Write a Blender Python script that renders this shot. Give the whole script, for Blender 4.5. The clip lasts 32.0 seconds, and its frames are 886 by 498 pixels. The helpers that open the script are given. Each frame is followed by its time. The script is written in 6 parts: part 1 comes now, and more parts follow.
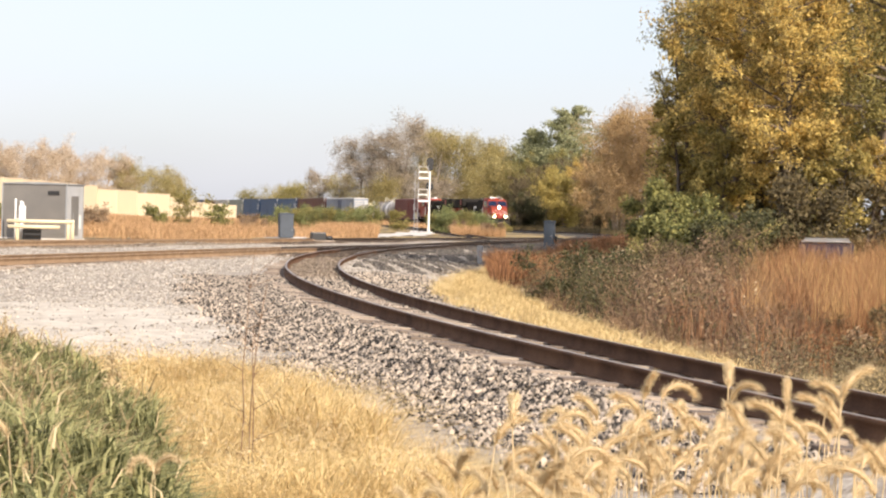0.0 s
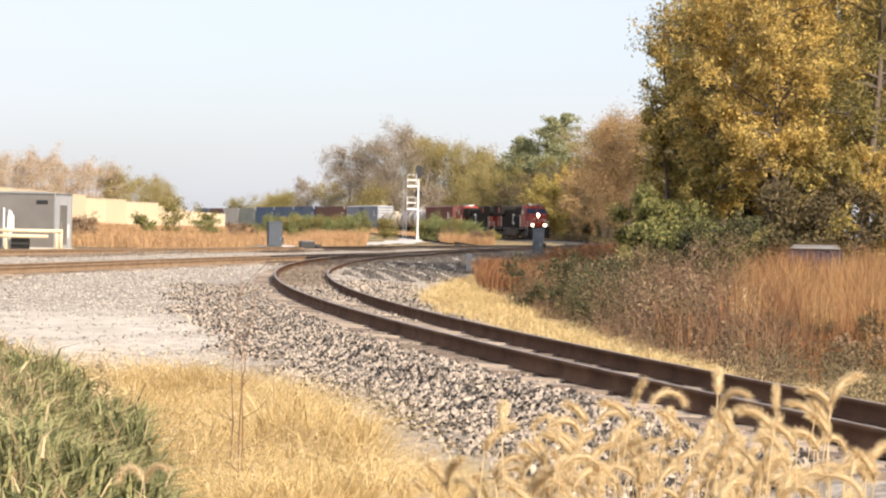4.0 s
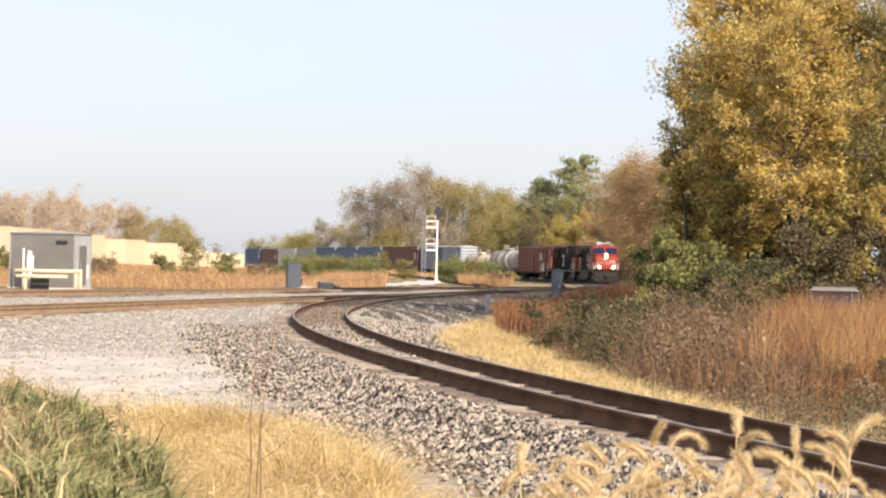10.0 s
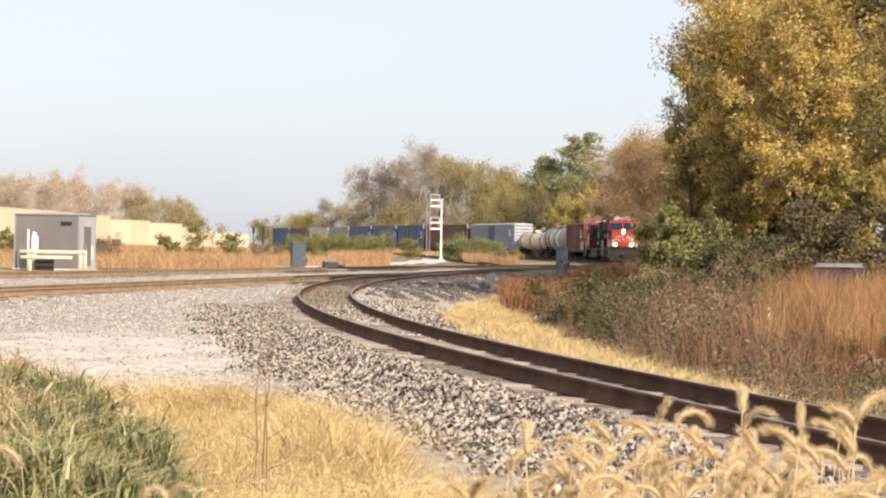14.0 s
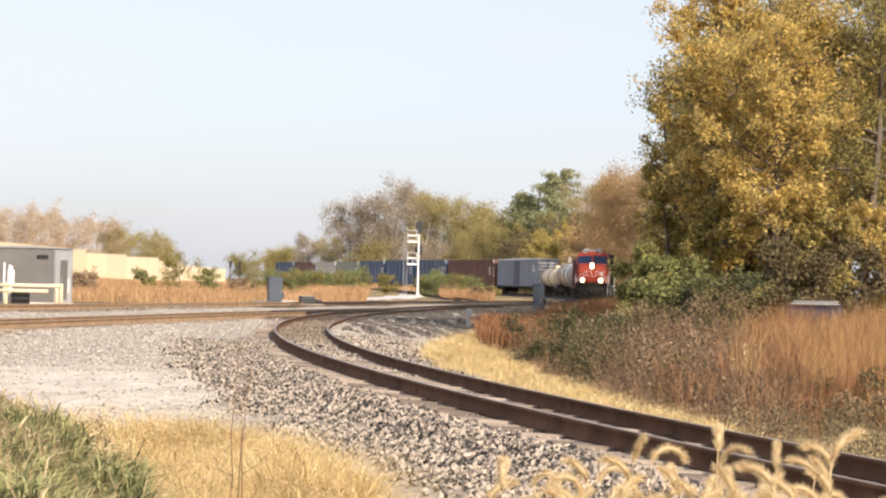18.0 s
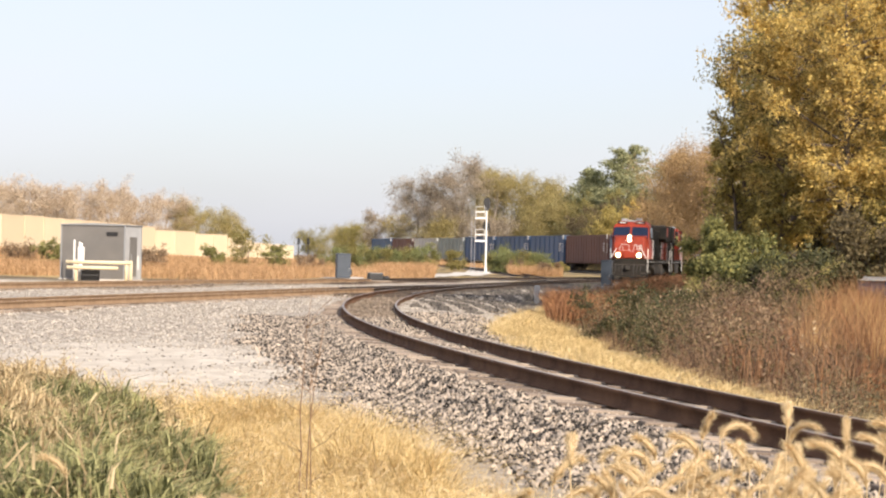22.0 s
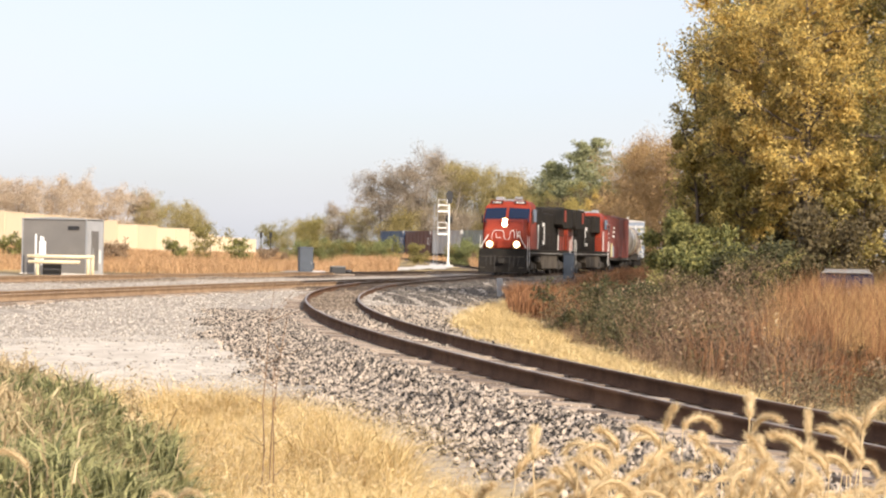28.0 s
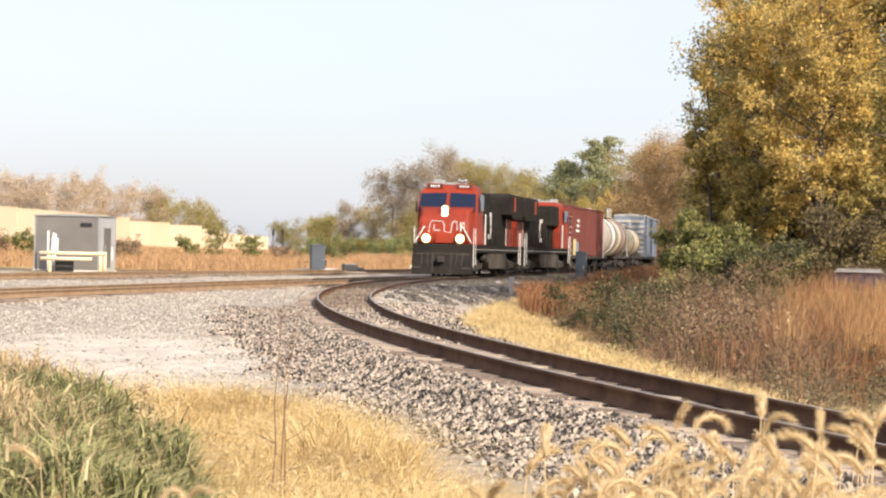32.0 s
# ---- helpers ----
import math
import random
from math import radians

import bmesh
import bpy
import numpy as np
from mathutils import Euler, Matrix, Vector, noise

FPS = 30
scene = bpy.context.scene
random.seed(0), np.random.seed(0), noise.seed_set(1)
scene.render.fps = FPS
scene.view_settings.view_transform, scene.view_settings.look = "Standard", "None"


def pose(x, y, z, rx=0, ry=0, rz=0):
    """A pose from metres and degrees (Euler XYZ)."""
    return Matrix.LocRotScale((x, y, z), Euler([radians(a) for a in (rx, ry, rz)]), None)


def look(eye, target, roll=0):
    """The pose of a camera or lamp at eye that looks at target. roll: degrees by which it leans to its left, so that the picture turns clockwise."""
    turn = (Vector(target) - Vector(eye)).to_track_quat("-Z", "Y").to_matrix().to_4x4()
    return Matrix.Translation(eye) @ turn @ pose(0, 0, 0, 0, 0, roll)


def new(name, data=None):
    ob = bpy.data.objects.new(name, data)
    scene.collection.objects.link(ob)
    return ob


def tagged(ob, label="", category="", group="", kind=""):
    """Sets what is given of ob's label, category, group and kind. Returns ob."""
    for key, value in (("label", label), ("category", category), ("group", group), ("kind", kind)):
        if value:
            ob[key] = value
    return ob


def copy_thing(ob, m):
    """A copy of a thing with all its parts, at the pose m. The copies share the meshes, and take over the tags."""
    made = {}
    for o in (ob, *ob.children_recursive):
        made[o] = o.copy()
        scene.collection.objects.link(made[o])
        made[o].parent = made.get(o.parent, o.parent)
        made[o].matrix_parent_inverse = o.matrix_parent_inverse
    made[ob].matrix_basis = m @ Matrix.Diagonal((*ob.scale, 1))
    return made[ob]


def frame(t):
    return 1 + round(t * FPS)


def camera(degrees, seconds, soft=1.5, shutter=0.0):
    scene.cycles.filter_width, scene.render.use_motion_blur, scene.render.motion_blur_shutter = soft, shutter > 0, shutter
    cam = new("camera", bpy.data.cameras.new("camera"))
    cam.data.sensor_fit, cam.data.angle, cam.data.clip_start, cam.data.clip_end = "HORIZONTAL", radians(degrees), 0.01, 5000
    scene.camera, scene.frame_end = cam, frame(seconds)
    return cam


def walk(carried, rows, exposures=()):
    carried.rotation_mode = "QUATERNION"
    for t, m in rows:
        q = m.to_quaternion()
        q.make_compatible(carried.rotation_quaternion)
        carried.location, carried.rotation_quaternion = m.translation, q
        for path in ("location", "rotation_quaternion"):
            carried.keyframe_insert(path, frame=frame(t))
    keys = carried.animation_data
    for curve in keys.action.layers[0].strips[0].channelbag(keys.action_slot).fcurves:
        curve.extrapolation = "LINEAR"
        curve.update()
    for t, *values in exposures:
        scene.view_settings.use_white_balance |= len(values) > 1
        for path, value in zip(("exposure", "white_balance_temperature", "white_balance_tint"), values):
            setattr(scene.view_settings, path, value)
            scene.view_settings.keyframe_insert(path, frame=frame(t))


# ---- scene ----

# ---------- camera: stands in one place, held by hand ----------
EYE = Vector((0.0, 0.0, 1.15))


def aim(yaw, pitch, roll):
    """The camera's pose at its stand: yaw to the right of +y, pitch upwards, roll, in degrees."""
    a, e = radians(yaw), radians(pitch)
    way = Vector((math.sin(a) * math.cos(e), math.cos(a) * math.cos(e), math.sin(e)))
    return look(EYE, EYE + way, roll)


cam = camera(22.18, 32.0, soft=2.2)
walk(cam, [
    (0.0, aim(1.450, -0.734, 1.410)), (0.5, aim(1.437, -0.620, 1.324)), (1.0, aim(1.282, -0.466, 1.130)),
    (1.5, aim(1.576, -0.403, 1.001)), (2.0, aim(1.522, -0.493, 0.992)), (2.5, aim(1.519, -0.576, 0.823)),
    (3.0, aim(1.462, -0.493, 0.771)), (3.5, aim(1.626, -0.537, 0.959)), (5.5, aim(1.549, -0.185, 1.704)),
    (6.0, aim(1.292, 0.385, 1.448)), (6.5, aim(0.905, 0.713, 1.514)), (7.0, aim(0.750, 0.734, 1.736)),
    (7.5, aim(1.109, 0.375, 1.563)), (8.0, aim(1.085, 0.221, 1.316)), (8.5, aim(1.025, 0.225, 1.118)),
    (9.0, aim(1.130, 0.328, 1.032)), (9.5, aim(1.091, 0.448, 1.143)), (10.0, aim(1.227, 0.507, 1.352)),
    (10.5, aim(1.252, 0.580, 1.344)), (11.0, aim(1.099, 0.742, 1.294)), (11.5, aim(1.112, 1.037, 1.192)),
    (12.0, aim(1.364, 1.000, 1.179)), (12.5, aim(0.766, 0.265, 0.897)), (13.0, aim(0.000, 0.258, 0.700)),
    (13.5, aim(0.190, 0.166, 1.055)), (14.0, aim(1.123, -0.036, 1.003)), (14.5, aim(1.002, 0.504, 0.991)),
    (16.5, aim(0.892, 0.497, 1.592)), (17.0, aim(1.061, 0.627, 1.603)), (17.5, aim(1.452, 0.777, 1.440)),
    (18.0, aim(1.690, 0.877, 1.318)), (18.5, aim(1.570, 0.878, 1.584)), (19.0, aim(1.354, 0.590, 1.756)),
    (19.5, aim(1.000, 0.158, 1.649)), (20.0, aim(1.084, -0.094, 1.902)), (20.5, aim(1.549, 0.257, 2.097)),
    (21.0, aim(0.616, 0.118, 1.523)), (21.5, aim(-0.295, -0.130, 0.628)), (22.0, aim(-0.017, 0.244, 1.244)),
    (22.5, aim(0.332, 0.236, 1.307)), (23.0, aim(0.651, -0.256, 1.151)), (23.5, aim(0.464, -0.275, 1.356)),
    (24.0, aim(0.624, -0.359, 1.287)), (24.5, aim(0.646, -0.124, 1.149)), (25.0, aim(0.791, 0.197, 0.833)),
    (25.5, aim(0.945, 0.340, 0.757)), (27.5, aim(0.991, 0.047, 1.112)), (28.0, aim(0.936, 0.092, 1.099)),
    (28.5, aim(0.806, 0.109, 0.937)), (29.0, aim(0.735, -0.081, 0.888)), (29.5, aim(0.758, -0.281, 0.819)),
    (30.0, aim(0.795, -0.082, 0.802)), (30.5, aim(0.901, -0.021, 0.829)), (31.0, aim(0.824, 0.046, 0.986)),
    (31.5, aim(0.779, 0.066, 1.267)), (32.0, aim(0.632, 0.036, 1.293)),
], exposures=[(0.0, 0.55, 6500, 15), (5.5, 0.5, 6500, 15), (7.0, 0.43, 6500, 15), (9.0, 0.51, 6500, 15), (13.0, 0.49, 6500, 15), (17.0, 0.51, 6500, 15), (22.0, 0.49, 6500, 15), (25.0, 0.53, 6500, 15), (30.0, 0.53, 6500, 15), (31.0, 0.58, 6500, 15), (32.0, 0.58, 6500, 15)])

# ---------- daylight: low autumn sun from the right, behind the camera ----------
SUN_AZ, SUN_EL = 154.0, 28.0        # degrees clockwise from +y, degrees up
world = bpy.data.worlds.new("sky")
scene.world = world
world.use_nodes = True
wt = world.node_tree
sky = wt.nodes.new("ShaderNodeTexSky")
sky.sky_type, sky.sun_disc = "NISHITA", False
sky.sun_elevation, sky.sun_rotation = radians(SUN_EL), radians(SUN_AZ)
sky.air_density, sky.dust_density, sky.ozone_density, sky.altitude = 1.0, 2.2, 2.0, 200
# a thin veil of high cloud all over the sky
_tc, _mp, _cl, _mr, _mx = (wt.nodes.new("ShaderNode" + k) for k in ("TexCoord", "Mapping", "TexNoise", "MapRange", "Mix"))
_mx.data_type = "RGBA"
_mp.inputs["Scale"].default_value = (1.2, 1.2, 4.5)
_cl.inputs["Scale"].default_value, _cl.inputs["Detail"].default_value = 2.2, 5.0
_mr.inputs[1].default_value, _mr.inputs[2].default_value, _mr.inputs[3].default_value, _mr.inputs[4].default_value = 0.3, 0.72, 0.5, 0.82
wt.links.new(_tc.outputs["Generated"], _mp.inputs[0])
wt.links.new(_mp.outputs[0], _cl.inputs[0])
wt.links.new(_cl.outputs[0], _mr.inputs[0])
wt.links.new(_mr.outputs[0], _mx.inputs[0])
wt.links.new(sky.outputs[0], _mx.inputs[6])
_mx.inputs[7].default_value = (4.9, 5.05, 5.4, 1)
wt.links.new(_mx.outputs[2], wt.nodes["Background"].inputs[0])
wt.nodes["Background"].inputs[1].default_value = 0.13
sun = new("sun", bpy.data.lights.new("sun", "SUN"))
sun.data.energy, sun.data.angle, sun.data.color = 4.6, radians(0.6), (1.0, 0.9, 0.74)
_a, _e = radians(SUN_AZ), radians(SUN_EL)
sun.matrix_world = look((60 * math.sin(_a), 60 * math.cos(_a), 60 * math.tan(_e)), (0, 0, 0))

# ---------- helpers ----------
rng = np.random.default_rng(7)


def empty(name, m=None):
    ob = new(name)
    ob.empty_display_size = 0.2
    if m is not None:
        ob.matrix_basis = m
    return ob


def mesh_np(name, verts, faces, mat, smooth=False):
    """A mesh from arrays: verts (n, 3), faces (m, 3) or (m, 4)."""
    verts, faces = np.asarray(verts, np.float32), np.asarray(faces, np.int32)
    me = bpy.data.meshes.new(name)
    me.vertices.add(len(verts))
    me.vertices.foreach_set("co", verts.ravel())
    k = faces.shape[1]
    me.loops.add(faces.size)
    me.loops.foreach_set("vertex_index", faces.ravel())
    me.polygons.add(len(faces))
    me.polygons.foreach_set("loop_start", np.arange(0, faces.size, k, dtype=np.int32))
    me.update(calc_edges=True)
    if smooth:
        me.polygons.foreach_set("use_smooth", np.ones(len(faces), bool))
    me.materials.append(mat)
    return me


def bm_mesh(name, bm, mat, smooth=False):
    me = bpy.data.meshes.new(name)
    bm.normal_update()
    bm.to_mesh(me)
    bm.free()
    me.materials.append(mat)
    if smooth:
        for p in me.polygons:
            p.use_smooth = True
    return me


def part(name, bm, mat, parent, label="", smooth=False, at=None):
    """One mesh object under a thing or a part. bm: a bmesh or a mesh."""
    me = bm if isinstance(bm, bpy.types.Mesh) else bm_mesh(name, bm, mat, smooth)
    ob = new(name, me)
    ob.parent = parent
    if at is not None:
        ob.matrix_basis = at
    return tagged(ob, label)


def box(bm, x0, x1, y0, y1, z0, z1, bevel=0.0):
    vs = [bm.verts.new(p) for p in ((x0, y0, z0), (x1, y0, z0), (x1, y1, z0), (x0, y1, z0),
                                    (x0, y0, z1), (x1, y0, z1), (x1, y1, z1), (x0, y1, z1))]
    fs = [bm.faces.new([vs[i] for i in q]) for q in ((3, 2, 1, 0), (4, 5, 6, 7), (0, 1, 5, 4), (1, 2, 6, 5), (2, 3, 7, 6), (3, 0, 4, 7))]
    if bevel:
        es = {e for f in fs for e in f.edges}
        bmesh.ops.bevel(bm, geom=list(es), offset=bevel, segments=2, affect="EDGES", profile=0.6)
    return bm


def prism(bm, outline, y0, y1, bevel=0.0):
    """An outline of (x, z), counter-clockwise seen from -y, drawn out from y0 to y1."""
    a = [bm.verts.new((x, y0, z)) for x, z in outline]
    b = [bm.verts.new((x, y1, z)) for x, z in outline]
    n = len(a)
    fs = [bm.faces.new(a), bm.faces.new(b[::-1])]
    fs += [bm.faces.new((a[i], b[i], b[(i + 1) % n], a[(i + 1) % n])) for i in range(n)]
    if bevel:
        es = {e for f in fs for e in f.edges}
        bmesh.ops.bevel(bm, geom=list(es), offset=bevel, segments=2, affect="EDGES", profile=0.6)
    bmesh.ops.recalc_face_normals(bm, faces=bm.faces[:])
    return bm


def rod(bm, p, q, r, r2=None, n=8):
    """A round bar from p to q, tapering to r2."""
    p, q = Vector(p), Vector(q)
    d = (q - p).normalized()
    u = d.orthogonal().normalized()
    v = d.cross(u)
    r2 = r if r2 is None else r2
    ring = [[bm.verts.new(c + (u * math.cos(2 * math.pi * i / n) + v * math.sin(2 * math.pi * i / n)) * s) for i in range(n)] for c, s in ((p, r), (q, r2))]
    for i in range(n):
        bm.faces.new((ring[0][i], ring[0][(i + 1) % n], ring[1][(i + 1) % n], ring[1][i]))
    bm.faces.new(ring[0][::-1])
    bm.faces.new(ring[1])
    return bm


def lathe(bm, profile, axis="x", n=20, centre=(0, 0, 0)):
    """A turned body: profile of (along, radius) round the axis."""
    rings = []
    for a, r in profile:
        ring = []
        for i in range(n):
            c, s = math.cos(2 * math.pi * i / n) * r, math.sin(2 * math.pi * i / n) * r
            p = {"x": (a, c, s), "y": (c, a, s), "z": (c, s, a)}[axis]
            ring.append(bm.verts.new(Vector(p) + Vector(centre)))
        rings.append(ring)
    for r0, r1 in zip(rings[:-1], rings[1:]):
        for i in range(n):
            bm.faces.new((r0[i], r0[(i + 1) % n], r1[(i + 1) % n], r1[i]))
    bm.faces.new(rings[0][::-1])
    bm.faces.new(rings[-1])
    bmesh.ops.recalc_face_normals(bm, faces=bm.faces[:])
    return bm


def B():
    return bmesh.new()


# ---------- materials ----------
def material(name, color, color2=None, rough=0.6, metal=0.0, scale=4.0, fine=40.0, bump=0.15, mix=0.5, island=False, obrandom=False,
             spec=0.5, through_light=0.0, detail=5.0, contrast=1.0, emit=None, stretch=None):
    """A surface with two tones that vary at two scales, a fine relief and, where asked, a tone of its own per piece."""
    m = bpy.data.materials.new(name)
    m.use_nodes = True
    nt = m.node_tree
    N, L = nt.nodes, nt.links
    bs = N["Principled BSDF"]
    bs.inputs["Roughness"].default_value, bs.inputs["Metallic"].default_value = rough, metal
    bs.inputs["Specular IOR Level"].default_value = spec
    color2 = color2 or tuple(c * 0.65 for c in color)
    tc = N.new("ShaderNodeTexCoord")
    src = tc.outputs["Object"]
    if stretch:
        mp = N.new("ShaderNodeMapping")
        mp.inputs["Scale"].default_value = stretch
        L.new(src, mp.inputs[0])
        src = mp.outputs[0]
    n1, n2 = N.new("ShaderNodeTexNoise"), N.new("ShaderNodeTexNoise")
    n1.inputs["Scale"].default_value, n1.inputs["Detail"].default_value = scale, detail
    n2.inputs["Scale"].default_value, n2.inputs["Detail"].default_value = fine, 3.0
    L.new(src, n1.inputs[0]); L.new(src, n2.inputs[0])
    add = N.new("ShaderNodeMath"); add.operation = "ADD"
    sc2 = N.new("ShaderNodeMath"); sc2.operation = "MULTIPLY_ADD"
    L.new(n1.outputs[0], add.inputs[0])
    sc2.inputs[1].default_value, sc2.inputs[2].default_value = 0.6, -0.3
    L.new(n2.outputs[0], sc2.inputs[0]); L.new(sc2.outputs[0], add.inputs[1])
    fac = add.outputs[0]
    if island or obrandom:
        if island:
            g = N.new("ShaderNodeNewGeometry"); r = g.outputs["Random Per Island"]
        else:
            g = N.new("ShaderNodeObjectInfo"); r = g.outputs["Random"]
        mm = N.new("ShaderNodeMath"); mm.operation = "MULTIPLY_ADD"
        mm.inputs[1].default_value = 0.9
        L.new(r, mm.inputs[0])
        sub = N.new("ShaderNodeMath"); sub.operation = "MULTIPLY_ADD"
        sub.inputs[1].default_value, sub.inputs[2].default_value = 0.5, -0.2
        L.new(fac, sub.inputs[0]); L.new(sub.outputs[0], mm.inputs[2])
        fac = mm.outputs[0]
    ramp = N.new("ShaderNodeMapRange")
    ramp.inputs[1].default_value, ramp.inputs[2].default_value = 0.5 - 0.28 / contrast, 0.5 + 0.28 / contrast
    L.new(fac, ramp.inputs[0])
    mx = N.new("ShaderNodeMix"); mx.data_type = "RGBA"
    mx.inputs[6].default_value, mx.inputs[7].default_value = (*color2, 1), (*color, 1)
    L.new(ramp.outputs[0], mx.inputs[0])
    L.new(mx.outputs[2], bs.inputs["Base Color"])
    if bump:
        bp = N.new("ShaderNodeBump")
        bp.inputs["Strength"].default_value, bp.inputs["Distance"].default_value = bump, 0.02
        L.new(n2.outputs[0], bp.inputs["Height"])
        L.new(bp.outputs[0], bs.inputs["Normal"])
    if emit:
        bs.inputs["Emission Color"].default_value, bs.inputs["Emission Strength"].default_value = (*emit[:3], 1), emit[3]
    if through_light:
        tr = N.new("ShaderNodeBsdfTranslucent")
        L.new(mx.outputs[2], tr.inputs[0])
        ms = N.new("ShaderNodeMixShader")
        ms.inputs[0].default_value = through_light
        L.new(bs.outputs[0], ms.inputs[1]); L.new(tr.outputs[0], ms.inputs[2])
        L.new(ms.outputs[0], N["Material Output"].inputs[0])
    return m


def pane_glass(name, tint, rough=0.05):
    m = bpy.data.materials.new(name)
    m.use_nodes = True
    b = m.node_tree.nodes["Principled BSDF"]
    b.inputs["Base Color"].default_value = (*tint, 1)
    b.inputs["Roughness"].default_value = rough
    b.inputs["Specular IOR Level"].default_value = 0.35
    return m


def lamp_mat(name, color, strength):
    m = bpy.data.materials.new(name)
    m.use_nodes = True
    b = m.node_tree.nodes["Principled BSDF"]
    b.inputs["Base Color"].default_value = (*color, 1)
    b.inputs["Emission Color"].default_value = (*color, 1)
    b.inputs["Emission Strength"].default_value = strength
    return m


RUST = material("rusty_rail_steel", (0.19, 0.105, 0.062), (0.07, 0.04, 0.027), rough=0.95, spec=0.1, scale=2.0, fine=60, bump=0.3)
# tan steel of the straight tracks, lightened further for sun on their sides
RUST_TAN = material("sunlit_tan_rail_steel", (0.38, 0.265, 0.165), (0.21, 0.135, 0.082), rough=0.9, spec=0.15, scale=2.0, fine=60, bump=0.3)
RAILTOP = material("worn_rail_head", (0.36, 0.31, 0.26), (0.24, 0.18, 0.13), rough=0.45, metal=0.6, scale=3)
TIE = material("weathered_tie_wood", (0.36, 0.29, 0.225), (0.16, 0.12, 0.09), rough=0.9, scale=3, fine=50, bump=0.5, obrandom=True)
PALESTONE = material("limestone_chips", (0.58, 0.52, 0.44), (0.22, 0.19, 0.155), rough=0.9, scale=6, fine=60, island=True)
STONE = material("ballast_stone", (0.55, 0.455, 0.355), (0.03, 0.025, 0.021), rough=0.9, scale=6, fine=60, island=True, contrast=1.15)
DARKSTONE = material("dark_ballast_stone", (0.13, 0.115, 0.10), (0.035, 0.032, 0.03), rough=0.9, scale=6, fine=60, island=True)
BROWNSTONE = material("rusty_ballast_stone", (0.36, 0.28, 0.20), (0.09, 0.065, 0.045), rough=0.9, scale=6, fine=60, island=True)
STEEL = material("galvanised_steel", (0.46, 0.47, 0.48), (0.34, 0.35, 0.36), rough=0.45, metal=0.55, scale=1.5, fine=30, bump=0.05)
ALU = material("mill_aluminium_sheet", (0.25, 0.235, 0.215), (0.18, 0.17, 0.16), rough=0.35, metal=0.3, scale=0.8, fine=18, bump=0.06)
# lighter copy of the hut metal; sky reflection put into the colour
SKYLIT_ALU = material("skylit_aluminium_sheet", (0.50, 0.50, 0.50), (0.38, 0.39, 0.40), rough=0.4, metal=0.15, scale=1.2, fine=14, bump=0.05)
WHITE = material("white_paint", (0.80, 0.79, 0.76), (0.68, 0.66, 0.62), rough=0.5, scale=3, bump=0.05)
CREAM = material("cream_paint", (0.76, 0.66, 0.46), (0.64, 0.54, 0.36), rough=0.55, scale=3, bump=0.05)
BLACK = material("black_paint", (0.028, 0.028, 0.03), (0.016, 0.016, 0.017), rough=0.45, scale=2, bump=0.05)
GREYBOX = material("grey_blue_cabinet_paint", (0.05, 0.065, 0.088), (0.034, 0.045, 0.06), rough=0.5, scale=2, bump=0.05)
WALLTAN = material("tan_precast_panel", (0.70, 0.57, 0.39), (0.62, 0.50, 0.34), rough=0.85, scale=0.25, fine=3, bump=0.1, obrandom=True)

# ---------- the railway's line ----------
LINE = [
    (6.23, 8), (3.99, 17.3), (2.09, 26.6), (0.53, 35.9), (-0.69, 45.2), (-1.54, 54.5), (-2.04, 63.8), (-2.19, 73.1),
    (-1.96, 82.4), (-1.36, 91.7), (-0.37, 101), (1.23, 112), (2.95, 123.5), (4.97, 135), (7.22, 146.5), (9.62, 158),
    (12.09, 169.5), (14.52, 181), (16.81, 192.5), (18.92, 204), (20.8, 215.5), (22.39, 227), (23.64, 238.5), (23.95, 242),
    (24.75, 254), (25.11, 266), (25.01, 278), (24.4, 290), (23.55, 302), (22.1, 314), (20.04, 326), (17.43, 338),
    (14.78, 350), (11.87, 362), (8.89, 374), (6.22, 385), (-2.85, 423), (-11.89, 461), (-21.43, 499), (-31.23, 537),
    (-40.82, 575), (-50.1, 613),
]
NOSE_Y = [(0, 339.5), (2, 325.4), (4, 311.2), (6, 296.9), (8, 282.5), (10, 268.1), (12, 253.7), (14, 239.4), (16, 225), (18, 210.8), (20, 196.6), (22, 182.5), (24, 168.4), (26, 154.3), (28, 140.2), (30, 126), (32, 111.8)]
LINE = np.array(LINE)
_yy = np.arange(8.0, 612.5, 1.0)


def smooth_curve(px, py, q):
    """Cubic through the points (py, px), read at q."""
    g = np.gradient(px, py)
    i = np.clip(np.searchsorted(py, q) - 1, 0, len(py) - 2)
    h = py[i + 1] - py[i]
    t = (q - py[i]) / h
    return ((2 * t**3 - 3 * t**2 + 1) * px[i] + (t**3 - 2 * t**2 + t) * h * g[i] + (-2 * t**3 + 3 * t**2) * px[i + 1] + (t**3 - t**2) * h * g[i + 1])


_xx = smooth_curve(LINE[:, 0], LINE[:, 1], _yy)


def line_z(y):
    """Height of the rail tops along the train's line."""
    return np.interp(y, [0, 70, 110, 160, 230, 350, 600], [-0.23, -0.22, -0.15, -0.15, -0.1, 0.0, 0.1])


TRAIN_LINE = np.stack([_xx, _yy, line_z(_yy)], 1)
